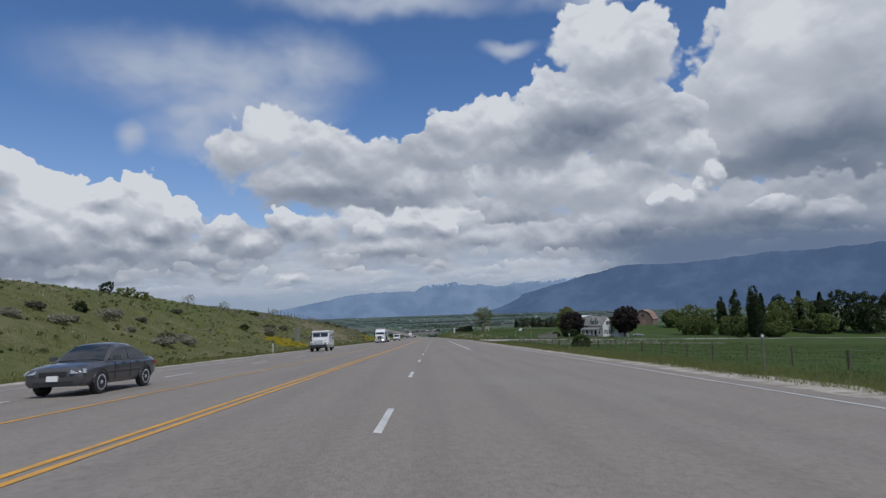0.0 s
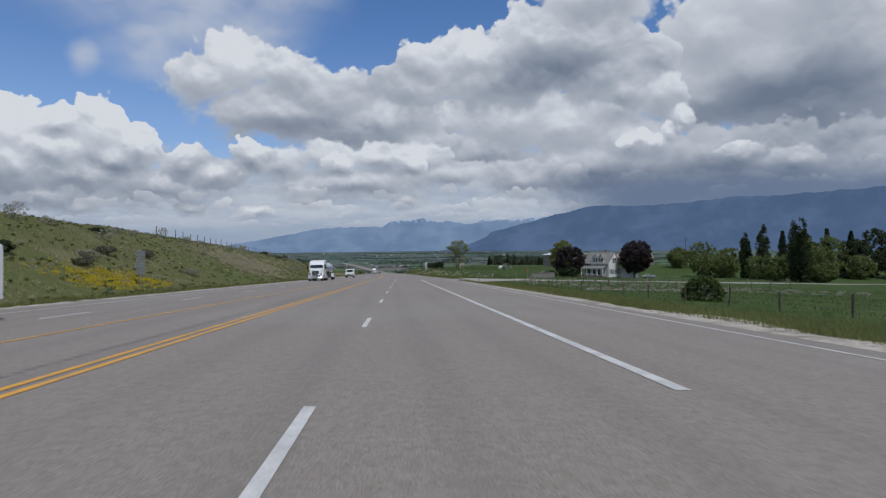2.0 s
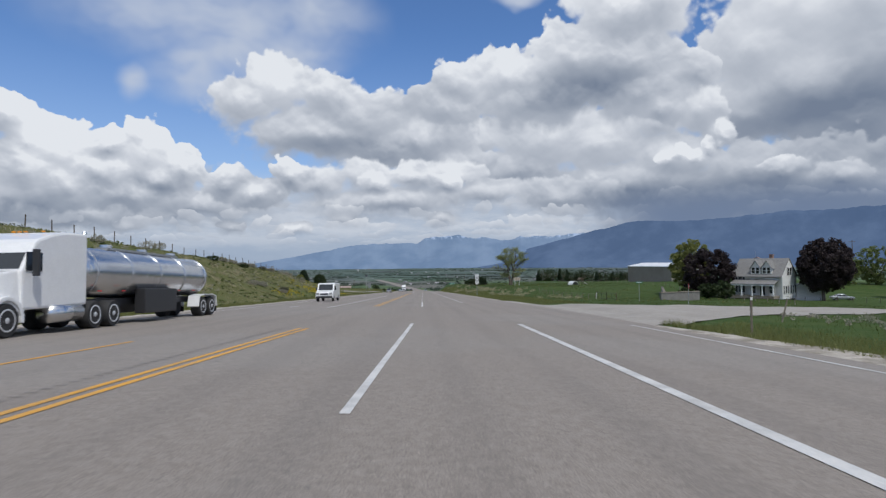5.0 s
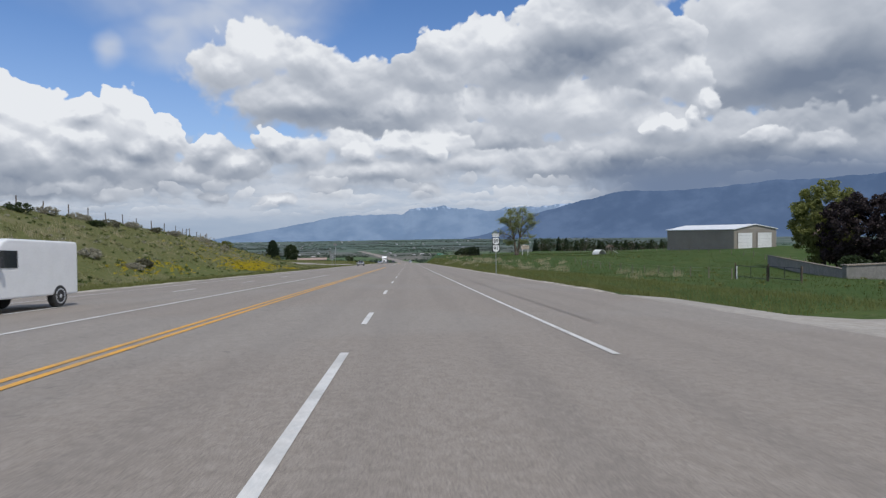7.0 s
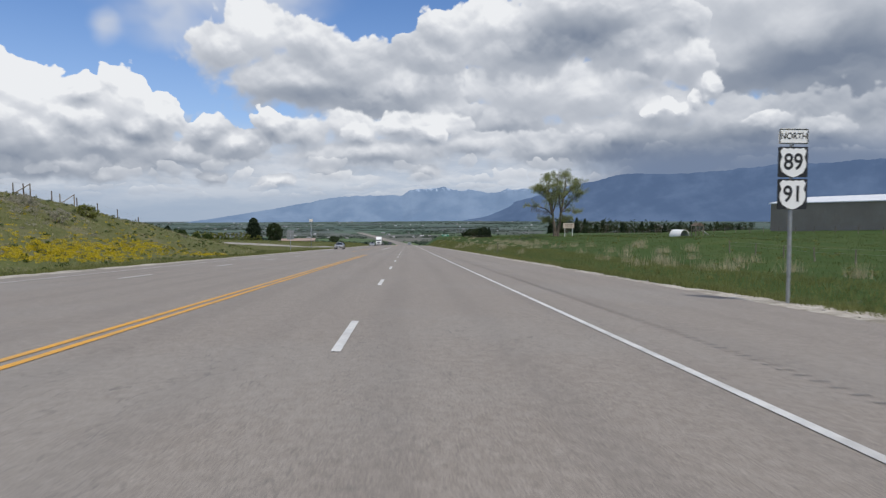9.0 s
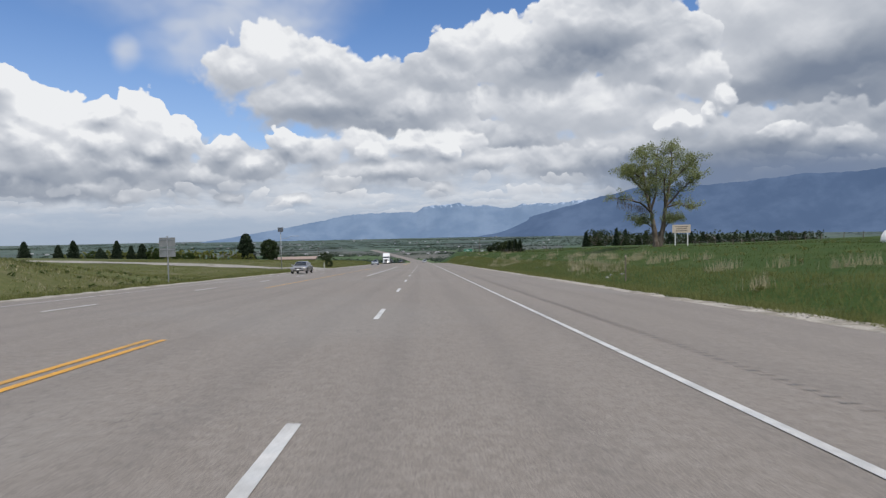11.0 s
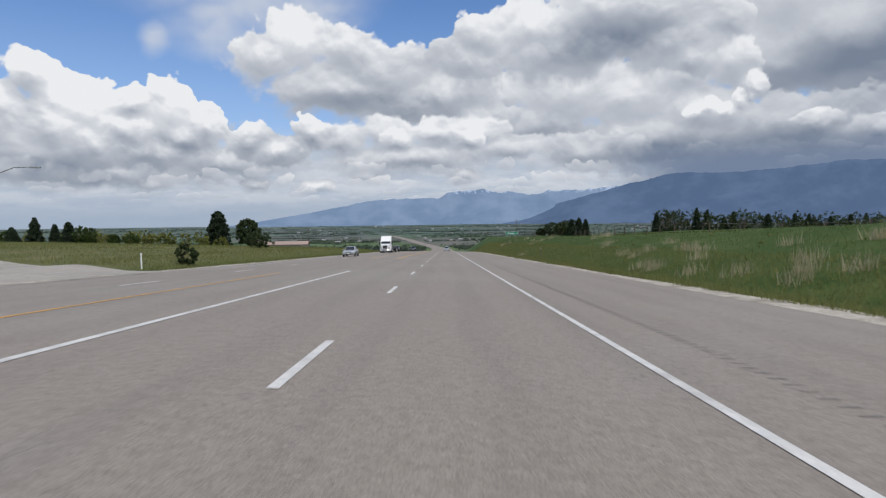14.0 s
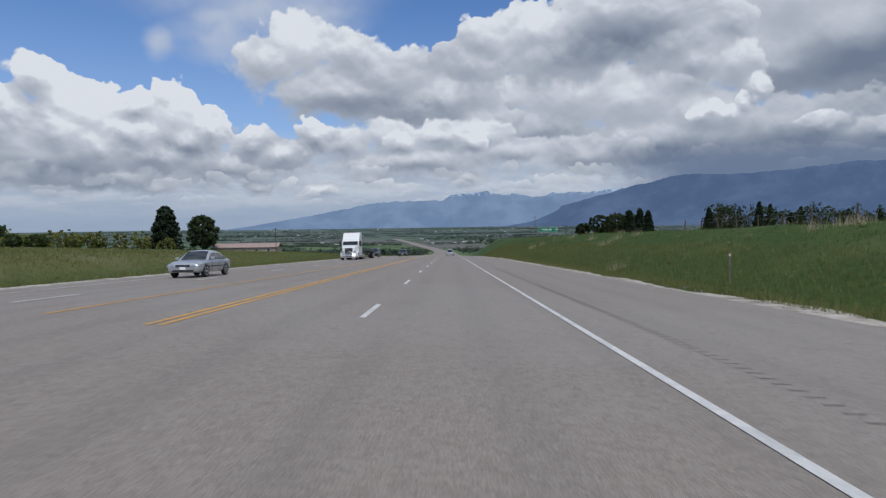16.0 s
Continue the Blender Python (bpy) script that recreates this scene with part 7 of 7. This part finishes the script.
        Mesh().box((s * W2 * 0.355, -L * 0.93, tall * 0.475), (W2 * 0.23, 0.34, tall * 0.085), s * 0.38, (0.9, 0.6), (0, 0.06)).ob("headlight", LAMP_GLASS, c, "clear headlight", bevel=0.02)
        Mesh().box((s * W2 * 0.37, L * 0.955, tall * 0.52), (W2 * 0.2, 0.12, tall * 0.09)).ob("tail_light", SIGN_RED, c, "red tail light", bevel=0.01)
        Mesh().box((s * (h + 0.07), fa * L + 0.28, belt + 0.09), (0.2, 0.1, 0.13)).ob("side_mirror", paint, c, bevel=0.02)
        Mesh().box((s * h * 1.0, 0.05 * L, tall * 0.40), (0.02, L * 1.1, 0.05)).ob("side_moulding", BLACK_TRIM, c)
        for f in (-0.05, 0.32):
            Mesh().box((s * h * 0.99, f * L, belt - 0.10), (0.04, 0.17, 0.035)).ob("door_handle", paint, c)
    Mesh().box((0, -L * 0.988, tall * 0.435), (W2 * 0.42, 0.10, tall * 0.085)).ob("grille", BLACK_TRIM, c, "dark grille", bevel=0.01)
    Mesh().box((0, -L * 0.965, tall * 0.255), (W2 * 0.62, 0.14, tall * 0.08)).ob("lower_intake", BLACK_TRIM, c, bevel=0.01)
    Mesh().box((0, -L * 1.0 - 0.02, tall * 0.35), (0.31, 0.03, 0.15)).ob("number_plate", SIGN_WHITE, c, "blank number plate")
    return c


def lay(x, y, turn=0.0):
    """A pose on the road's surface."""
    return pose(x, y, float(road_z(x, y)) + 0.025, -2.5, -0.6 if x < -5.6 else 1.8, turn)


GREY_PAINT = material("dark grey car paint", (0.085, 0.085, 0.088), 0.3, 0.3, (0.095, 0.095, 0.098), 0.04, 2.0, coat=0.6)
SILVER_PAINT = material("silver car paint", (0.36, 0.345, 0.33), 0.32, 0.6, (0.40, 0.385, 0.37), 0.04, 2.0, coat=0.6)
PALE_PAINT = material("pale blue silver paint", (0.46, 0.48, 0.50), 0.32, 0.5, (0.50, 0.52, 0.54), 0.04, 2.0, coat=0.6)
WHITE_CAR = material("white vehicle paint", (0.80, 0.80, 0.79), 0.3, 0.0, (0.77, 0.77, 0.76), 0.03, 2.0, coat=0.5)
DARK_PAINT = material("black car paint", (0.025, 0.026, 0.03), 0.3, 0.2, (0.03, 0.031, 0.035), 0.03, 2.0, coat=0.6)

car("sedan_car", lay(-10.1, 19.0), 4.4, 1.74, 1.44, GREY_PAINT, "dark grey compact sedan driving on the far lane")
car("sedan_car", lay(-13.8, 371.3), 4.8, 1.85, 1.44, SILVER_PAINT, "silver-beige sedan driving on the far lane")
car("sedan_car", lay(-12.8, 469.0), 4.7, 1.82, 1.46, PALE_PAINT, "pale silver sedan driving on the far lane")
car("hatchback_car", lay(-12.4, 545.0), 4.6, 1.85, 1.7, DARK_PAINT, "black hatchback driving on the far lane", "wagon")
car("hatchback_car", lay(-9.2, 572.0), 4.5, 1.85, 1.6, DARK_PAINT, "black car waiting in the middle lane", "wagon")


def pickup(m):
    p = car("pickup_truck", m, 5.6, 1.95, 1.8, PALE_PAINT, "pale pickup truck driving ahead on the highway", "sedan")
    Mesh().box((0, 1.75, 0.95), (1.8, 1.9, 0.5)).ob("cargo_bed", PALE_PAINT, p, bevel=0.04)
    Mesh().box((0, 2.74, 0.55), (1.8, 0.12, 0.16)).ob("rear_bumper", CHROME, p, bevel=0.02)
    return p


pickup(lay(1.6, 600.0, 180))


def van(m):
    v = thing("white_van", m, "white van with dark windows driving on the far lane", "van")
    h = 1.0
    prof = [(-2.6, 0.4), (-2.62, 0.85), (-2.35, 1.12), (-1.75, 1.25), (-1.05, 2.05), (-0.8, 2.15), (2.55, 2.15), (2.62, 2.0), (2.62, 0.4)]
    Mesh().loft([[(-h, y, z) for y, z in prof], [(h, y, z) for y, z in prof]]).ob("body", WHITE_CAR, v, bevel=0.06)
    Mesh().loft([[(-0.85, -1.66, 1.32), (0.85, -1.66, 1.32), (0.8, -1.12, 2.0), (-0.8, -1.12, 2.0)], [(-0.85, -1.73, 1.32), (0.85, -1.73, 1.32), (0.8, -1.19, 2.0), (-0.8, -1.19, 2.0)]]).ob("windscreen", GLASS_DARK, v, "dark windscreen")
    for s in (-1, 1):
        Mesh().box((s * 1.0, -0.9, 1.55), (0.03, 0.9, 0.5)).ob("side_window", GLASS_DARK, v)
        for y in (-1.7, 1.6):
            wheel(v, s * 0.9, y, 0.36, 0.24, s)
        Mesh().box((s * 0.75, -2.58, 0.9), (0.34, 0.12, 0.24)).ob("headlight", LAMP_GLASS, v, bevel=0.02)
        Mesh().box((s * 1.12, -1.35, 1.45), (0.16, 0.1, 0.28)).ob("side_mirror", BLACK_TRIM, v, bevel=0.02)
    Mesh().box((0, -2.62, 0.85), (0.9, 0.06, 0.2)).ob("grille", BLACK_TRIM, v)
    Mesh().box((0, -2.63, 0.5), (1.9, 0.14, 0.24)).ob("bumper", BLACK_TRIM, v, bevel=0.03)
    return v


van(lay(-12.6, 209.0))


def armoured_truck(m):
    """A white armoured delivery truck with a long bonnet and a boxy riveted body."""
    t = thing("armoured_truck", m, "white armoured truck with a boxy body and dark bumper", "truck")
    h = 1.15
    box = [(-0.55, 0.75), (-0.55, 1.75), (-0.42, 2.62), (-0.30, 2.78), (3.55, 2.78), (3.65, 2.68), (3.65, 0.75)]
    Mesh().loft([[(-h, y, z) for y, z in box], [(h, y, z) for y, z in box]]).ob("body", WHITE_CAR, t, bevel=0.05)
    hood = [[(-0.98, -0.5, 0.85), (0.98, -0.5, 0.85), (0.95, -0.5, 1.72), (-0.95, -0.5, 1.72)], [(-0.85, -1.5, 0.85), (0.85, -1.5, 0.85), (0.78, -1.5, 1.62), (-0.78, -1.5, 1.62)], [(-0.72, -2.15, 0.88), (0.72, -2.15, 0.88), (0.66, -2.15, 1.5), (-0.66, -2.15, 1.5)]]
    Mesh().loft(hood).ob("bonnet", WHITE_CAR, t, "white sloping bonnet", bevel=0.05)
    gr = Mesh().box((0, -2.17, 1.24), (1.16, 0.06, 0.46)).ob("grille", CHROME, t, "slatted grille", bevel=0.02)
    for k in range(5):
        Mesh().box((0, -2.21, 1.07 + 0.085 * k), (1.06, 0.03, 0.04)).ob("grille_slat", WHITE_CAR, gr)
    Mesh().box((0, -2.3, 0.72), (2.35, 0.3, 0.34)).ob("bumper", BLACK_TRIM, t, "black steel bumper", bevel=0.04)
    Mesh().box((0, 1.0, 0.62), (2.0, 5.2, 0.3)).ob("chassis", BLACK_TRIM, t)
    Mesh().box((0, -0.50, 2.64), (2.36, 0.35, 0.16)).ob("visor", WHITE_CAR, t, bevel=0.03)
    for s in (-1, 1):
        Mesh().loft([[(s * 0.06, -0.60, 1.95), (s * 1.0, -0.60, 1.95), (s * 0.98, -0.50, 2.44), (s * 0.06, -0.50, 2.44)], [(s * 0.06, -0.50, 1.95), (s * 1.0, -0.50, 1.95), (s * 0.98, -0.40, 2.44), (s * 0.06, -0.40, 2.44)]]).ob("windscreen", GLASS_DARK, t, "dark windscreen half")
        fn = Mesh()
        pts = [(math.cos(a) * 0.66, math.sin(a) * 0.66) for a in np.linspace(0, math.pi, 9)]
        ins = [(math.cos(a) * 0.54, math.sin(a) * 0.54) for a in np.linspace(math.pi, 0, 9)]
        fn.loft([[(s * 0.72, -1.45 + y, 0.52 + z) for y, z in pts + ins], [(s * 1.18, -1.45 + y, 0.52 + z) for y, z in pts + ins]])
        fn.ob("front_fender", WHITE_CAR, t, "white rounded fender")
        Mesh().box((s * 0.92, -2.02, 1.05), (0.36, 0.24, 0.22)).ob("headlight", LAMP_GLASS, t, bevel=0.03)
        Mesh().box((s * 1.02, -1.2, 1.25), (0.24, 1.6, 0.12), 0, (0.6, 0.9)).ob("fender_top", WHITE_CAR, t, bevel=0.03)
        Mesh().box((s * 1.16, 0.25, 2.12), (0.04, 0.62, 0.46)).ob("door_window", GLASS_DARK, t)
        Mesh().box((s * 1.17, 0.25, 1.55), (0.03, 1.0, 1.6)).ob("door", WHITE_CAR, t, bevel=0.02)
        Mesh().box((s * 1.17, 1.35, 2.1), (0.04, 0.26, 0.22)).ob("gun_port", GLASS_DARK, t, "small dark port")
        Mesh().box((s * 1.165, 2.7, 1.95), (0.03, 0.95, 0.85)).ob("side_panel", BLACK_TRIM, t, "dark square side panel")
        Mesh().box((s * 1.17, 2.7, 1.95), (0.034, 0.7, 0.12)).ob("unreadable_writing", SIGN_WHITE, t)
        Mesh().box((s * 1.32, -0.55, 1.95), (0.1, 0.12, 0.42)).ob("side_mirror", BLACK_TRIM, t, bevel=0.02)
        Mesh().box((s * 1.05, 0.65, 0.72), (0.28, 1.5, 0.4)).ob("side_step", STEEL, t, bevel=0.02)
        for y in (-1.45, 2.35):
            wheel(t, s * 0.98, y, 0.50, 0.3, s)
        Mesh().box((s * 0.95, 3.1, 0.55), (0.5, 0.03, 0.6)).ob("mud_flap", BLACK, t)
        fa = Mesh()
        fa.loft([[(s * 1.0, 2.35 + y, 0.52 + z) for y, z in pts + ins], [(s * 1.19, 2.35 + y, 0.52 + z) for y, z in pts + ins]])
        fa.ob("rear_fender", WHITE_CAR, t)
    return t


armoured_truck(lay(-12.9, 71.0) @ Matrix.Scale(0.85, 4))


def tractor_unit(t, paint, tall_roof):
    """The cab of a long-distance truck, facing -y with its front bumper at y = 0."""
    h = 1.2
    roof = 3.95 if tall_roof else 3.45
    Mesh().loft([[(-0.92, 0.05, 0.75), (0.92, 0.05, 0.75), (0.86, 0.12, 1.75), (-0.86, 0.12, 1.75)], [(-1.1, 0.9, 0.75), (1.1, 0.9, 0.75), (1.0, 0.95, 1.98), (-1.0, 0.95, 1.98)], [(-1.18, 1.75, 0.75), (1.18, 1.75, 0.75), (1.1, 1.65, 2.1), (-1.1, 1.65, 2.1)]]).ob("bonnet", paint, t, "sloping truck bonnet", bevel=0.07)
    prof = [(1.5, 0.8), (1.5, 2.05), (2.12, 2.98), (2.3, 3.1), (3.0, roof - 0.12), (3.7, roof), (5.0, roof + 0.05), (5.0, 0.9)]
    Mesh().loft([[(-h, y, z) for y, z in prof], [(h, y, z) for y, z in prof]]).ob("cab", paint, t, "tall sleeper cab", bevel=0.09)
    Mesh().loft([[(-1.08, 1.52, 2.12), (1.08, 1.52, 2.12), (1.02, 2.13, 2.97), (-1.02, 2.13, 2.97)], [(-1.08, 1.60, 2.10), (1.08, 1.60, 2.10), (1.02, 2.21, 2.95), (-1.02, 2.21, 2.95)]]).ob("windscreen", GLASS_DARK, t, "dark windscreen")
    Mesh().box((0, 0.04, 1.28), (1.1, 0.08, 0.8)).ob("grille", BLACK_TRIM, t, "dark grille", bevel=0.03)
    Mesh().tube((-0.5, -0.01, 1.62), (0.5, -0.01, 0.98), 0.016, 0.016, 6).ob("grille_bar", STEEL, t)
    Mesh().box((0, -0.02, 0.52), (2.2, 0.26, 0.36)).ob("bumper", paint, t, "white bumper", bevel=0.06)
    Mesh().box((0, -0.16, 0.5), (1.3, 0.03, 0.14)).ob("lower_intake", BLACK_TRIM, t)
    guard = Mesh()
    for z, wd in ((0.55, 1.12), (0.78, 1.12), (1.0, 0.72)):
        pts = [(-wd, 0.02, z), (-wd * 0.86, -0.24, z), (-wd * 0.5, -0.34, z), (wd * 0.5, -0.34, z), (wd * 0.86, -0.24, z), (wd, 0.02, z)]
        for a, b in zip(pts, pts[1:]):
            guard.tube(a, b, 0.04, 0.04, 7)
    for x in (-0.72, -0.3, 0.3, 0.72):
        guard.tube((x, -0.34, 0.45), (x, -0.34, 1.0 if abs(x) < 0.5 else 0.9), 0.035, 0.035, 7)
    guard.ob("grille_guard", CHROME, t)
    for s in (-1, 1):
        Mesh().box((s * 0.88, 0.16, 1.12), (0.36, 0.28, 0.36), s * 0.3).ob("headlight", LAMP_GLASS, t, bevel=0.03)
        Mesh().box((s * 1.215, 2.05, 2.35), (0.03, 0.75, 0.6)).ob("side_window", GLASS_DARK, t)
        Mesh().box((s * 1.48, 1.75, 2.3), (0.2, 0.12, 0.85)).ob("mirror", BLACK_TRIM, t, bevel=0.03)
        Mesh().tube((s * 1.05, 2.9, 0.65), (s * 1.05, 4.6, 0.65), 0.32, 0.32, 16).ob("fuel_tank", CHROME, t, smooth=True)
        out = [(math.cos(a) * 0.74, math.sin(a) * 0.74) for a in np.linspace(-0.15, math.pi + 0.1, 11)]
        inn = [(math.cos(a) * 0.60, math.sin(a) * 0.60) for a in np.linspace(math.pi + 0.1, -0.15, 11)]
        Mesh().loft([[(s * 0.8, 0.95 + y, 0.52 + z) for y, z in out + inn], [(s * 1.2, 0.95 + y, 0.52 + z) for y, z in out + inn]]).ob("fender", paint, t, bevel=0.03)
        Mesh().box((s * 1.0, 0.28, 0.78), (0.36, 0.6, 0.42), 0, (0.85, 0.8)).ob("bumper_corner", paint, t, bevel=0.06)
        wheel(t, s * 1.02, 0.95, 0.52, 0.32, s)
        for y in (5.5, 6.8):
            wheel(t, s * 0.98, y, 0.52, 0.52, s)
    Mesh().box((0, 4.2, 0.85), (0.9, 6.5, 0.22)).ob("frame", BLACK_TRIM, t)
    for x in (-0.8, -0.2, 0, 0.2, 0.8):
        Mesh().box((x, 3.1, roof - 0.02), (0.09, 0.08, 0.05)).ob("marker_light", AMBER, t)


def tank_trailer(t, y0, length):
    r, zc = 1.0, 2.15
    tank = Mesh().lathe((0, y0, zc), (0, 1, 0), [(0.0, 0.25), (0.12, 0.62), (0.35, 0.92), (0.6, r), (length - 0.6, r), (length - 0.35, 0.92), (length - 0.12, 0.62), (length, 0.25)], 28).ob("tank", CHROME, t, "polished steel tank", smooth=True)
    for k in range(5):
        y = y0 + 0.8 + (length - 1.6) * k / 4
        Mesh().lathe((0, y - 0.05, zc), (0, 1, 0), [(0, r - 0.02), (0.02, r + 0.03), (0.08, r + 0.03), (0.1, r - 0.02)], 28).ob("tank_band", CHROME, tank)
    for s in (-1, 1):
        for k in range(int(length / 1.8)):
            Mesh().box((s * 1.003, y0 + 0.9 + 1.8 * k, zc - 0.75), (0.02, 0.28, 0.05)).ob("reflective_tape", SIGN_RED, t, "red reflective tape")
    Mesh().box((0, y0 + length / 2, zc + r + 0.04), (0.5, length * 0.55, 0.1)).ob("catwalk", STEEL, t)
    for k in range(3):
        Mesh().tube((0, y0 + length * (0.25 + 0.25 * k), zc + r), (0, y0 + length * (0.25 + 0.25 * k), zc + r + 0.22), 0.26, 0.24, 14).ob("hatch", CHROME, t)
    Mesh().box((0, y0 + length / 2, 0.95), (0.8, length - 1.0, 0.3)).ob("trailer_frame", BLACK_TRIM, t)
    ya = y0 + length - 1.7
    for s in (-1, 1):
        for y in (ya, ya + 1.25):
            wheel(t, s * 0.98, y, 0.52, 0.52, s)
        fd = Mesh()
        out = [(-0.75, 0.55), (-0.6, 1.1), (0.0, 1.2), (1.25, 1.2), (1.85, 1.1), (2.0, 0.55)]
        inn = [(y * 0.97 + 0.02, z - 0.05) for y, z in out[::-1]]
        fd.loft([[(s * 0.66, ya + y, z) for y, z in out + inn], [(s * 1.27, ya + y, z) for y, z in out + inn]])
        fd.ob("trailer_fender", WHITE_CAR, t, "white trailer fender")
        Mesh().box((s * 0.95, ya + 2.0, 0.55), (0.55, 0.03, 0.7)).ob("mud_flap", BLACK, t)
    Mesh().box((0, y0 + length - 0.2, 0.85), (2.2, 0.15, 0.18)).ob("rear_bumper", CHROME, t)


tk = thing("tanker_truck", lay(-13.6, 153.5), "white tanker truck pulling a polished steel tank", "truck")
tractor_unit(tk, WHITE_CAR, False)
tank_trailer(tk, 5.3, 12.4)
for s in (-1, 1):
    Mesh().box((s * 0.9, 11.2, 0.95), (0.5, 3.2, 1.1)).ob("hose_box", BLACK_TRIM, tk, "dark hose box under the tank", bevel=0.05)
Mesh().tube((0.98, 3.9, 0.7), (1.0, 5.15, 3.6), 0.07, 0.07, 8).ob("exhaust_stack", CHROME, tk)

sm = thing("semi_truck", lay(-12.8, 519.0), "white semi truck with a tall sleeper cab and flat trailer", "truck")
tractor_unit(sm, WHITE_CAR, True)
Mesh().box((0, 12.6, 1.35), (2.45, 14.0, 0.35)).ob("trailer_deck", BLACK_TRIM, sm, "dark flat trailer deck", bevel=0.04)
Mesh().box((0, 12.6, 1.0), (1.0, 13.6, 0.25)).ob("trailer_frame", BLACK_TRIM, sm)
for s in (-1, 1):
    for y in (17.2, 18.45):
        wheel(sm, s * 0.98, y, 0.52, 0.52, s)

car("parked_car", at(92.0, 270.5, 75, 0.02), 4.7, 1.8, 1.45, PALE_PAINT, "pale silver car parked beside the farmhouse garage")

# ---- the southern stretch is laid round the bend ----
FARM = ("farmhouse", "garage", "gambrel_barn", "willow_tree", "plum_tree", "maple_tree", "garden_bush", "orchard_tree", "poplar_tree", "shade_tree", "spruce_tree", "yard_fence", "paddock_fence", "junction_fence", "stop_sign", "street_sign", "parked_car", "grey_wall", "white_van")
NORTHERN = ("pipe_gate", "verge_pasture_fence", "pasture_fence")


def south(x, y):
    """How far a place belongs to the turned stretch: 1 south of the junction, 0 north of it and far off to the sides."""
    return ease(215, 140, y) * ease(600, 150, np.abs(x))


def turned(x, y, k):
    c, q = math.cos(radians(BEND)), math.sin(radians(BEND))
    d = y - PIVOT
    return x + k * (x * (c - 1) + d * q), y + k * (d * (c - 1) - x * q)


done = set()


def turn_mesh(me, all_of_it=False):
    if me.name in done:
        return
    done.add(me.name)
    co = np.empty(len(me.vertices) * 3, np.float32)
    me.vertices.foreach_get("co", co)
    co = co.reshape(-1, 3)
    k = 1.0 if all_of_it else south(co[:, 0], co[:, 1])
    co[:, 0], co[:, 1] = turned(co[:, 0].copy(), co[:, 1].copy(), k)
    me.vertices.foreach_set("co", co.ravel())
    me.update()


def turn_thing(o, whole):
    """Moves one object with its parts, and keeps it on the ground."""
    x, y, z = o.matrix_basis.translation
    k = 1.0 if whole else float(south(x, y))
    if k > 0.001:
        px, py = turned(x, y, k)
        lift = put_down(px, py) - put_down(x, y) if whole and y > 140 and abs(x) > 17.5 else 0.0
        o.matrix_basis = pose(px, py, z + lift) @ pose(0, 0, 0, 0, 0, -BEND * k) @ pose(-x, -y, -z) @ o.matrix_basis


for o in [o for o in scene.objects if o.parent is None and o.type in ("MESH", "EMPTY")]:
    name = o.name.split(".")[0]
    if name.startswith(("backdrop", "far_")) or name in NORTHERN:
        continue
    placed = o.matrix_basis.translation.length > 0.001
    whole = name in FARM or (placed and o.matrix_basis.translation.x > 0 and o.matrix_basis.translation.y < 235)
    if placed:
        turn_thing(o, whole)
        continue
    for part in [o, *o.children]:
        if part.type == "MESH" and part.matrix_basis.translation.length < 0.001:
            turn_mesh(part.data, whole)
        elif part is not o:
            turn_thing(part, whole)
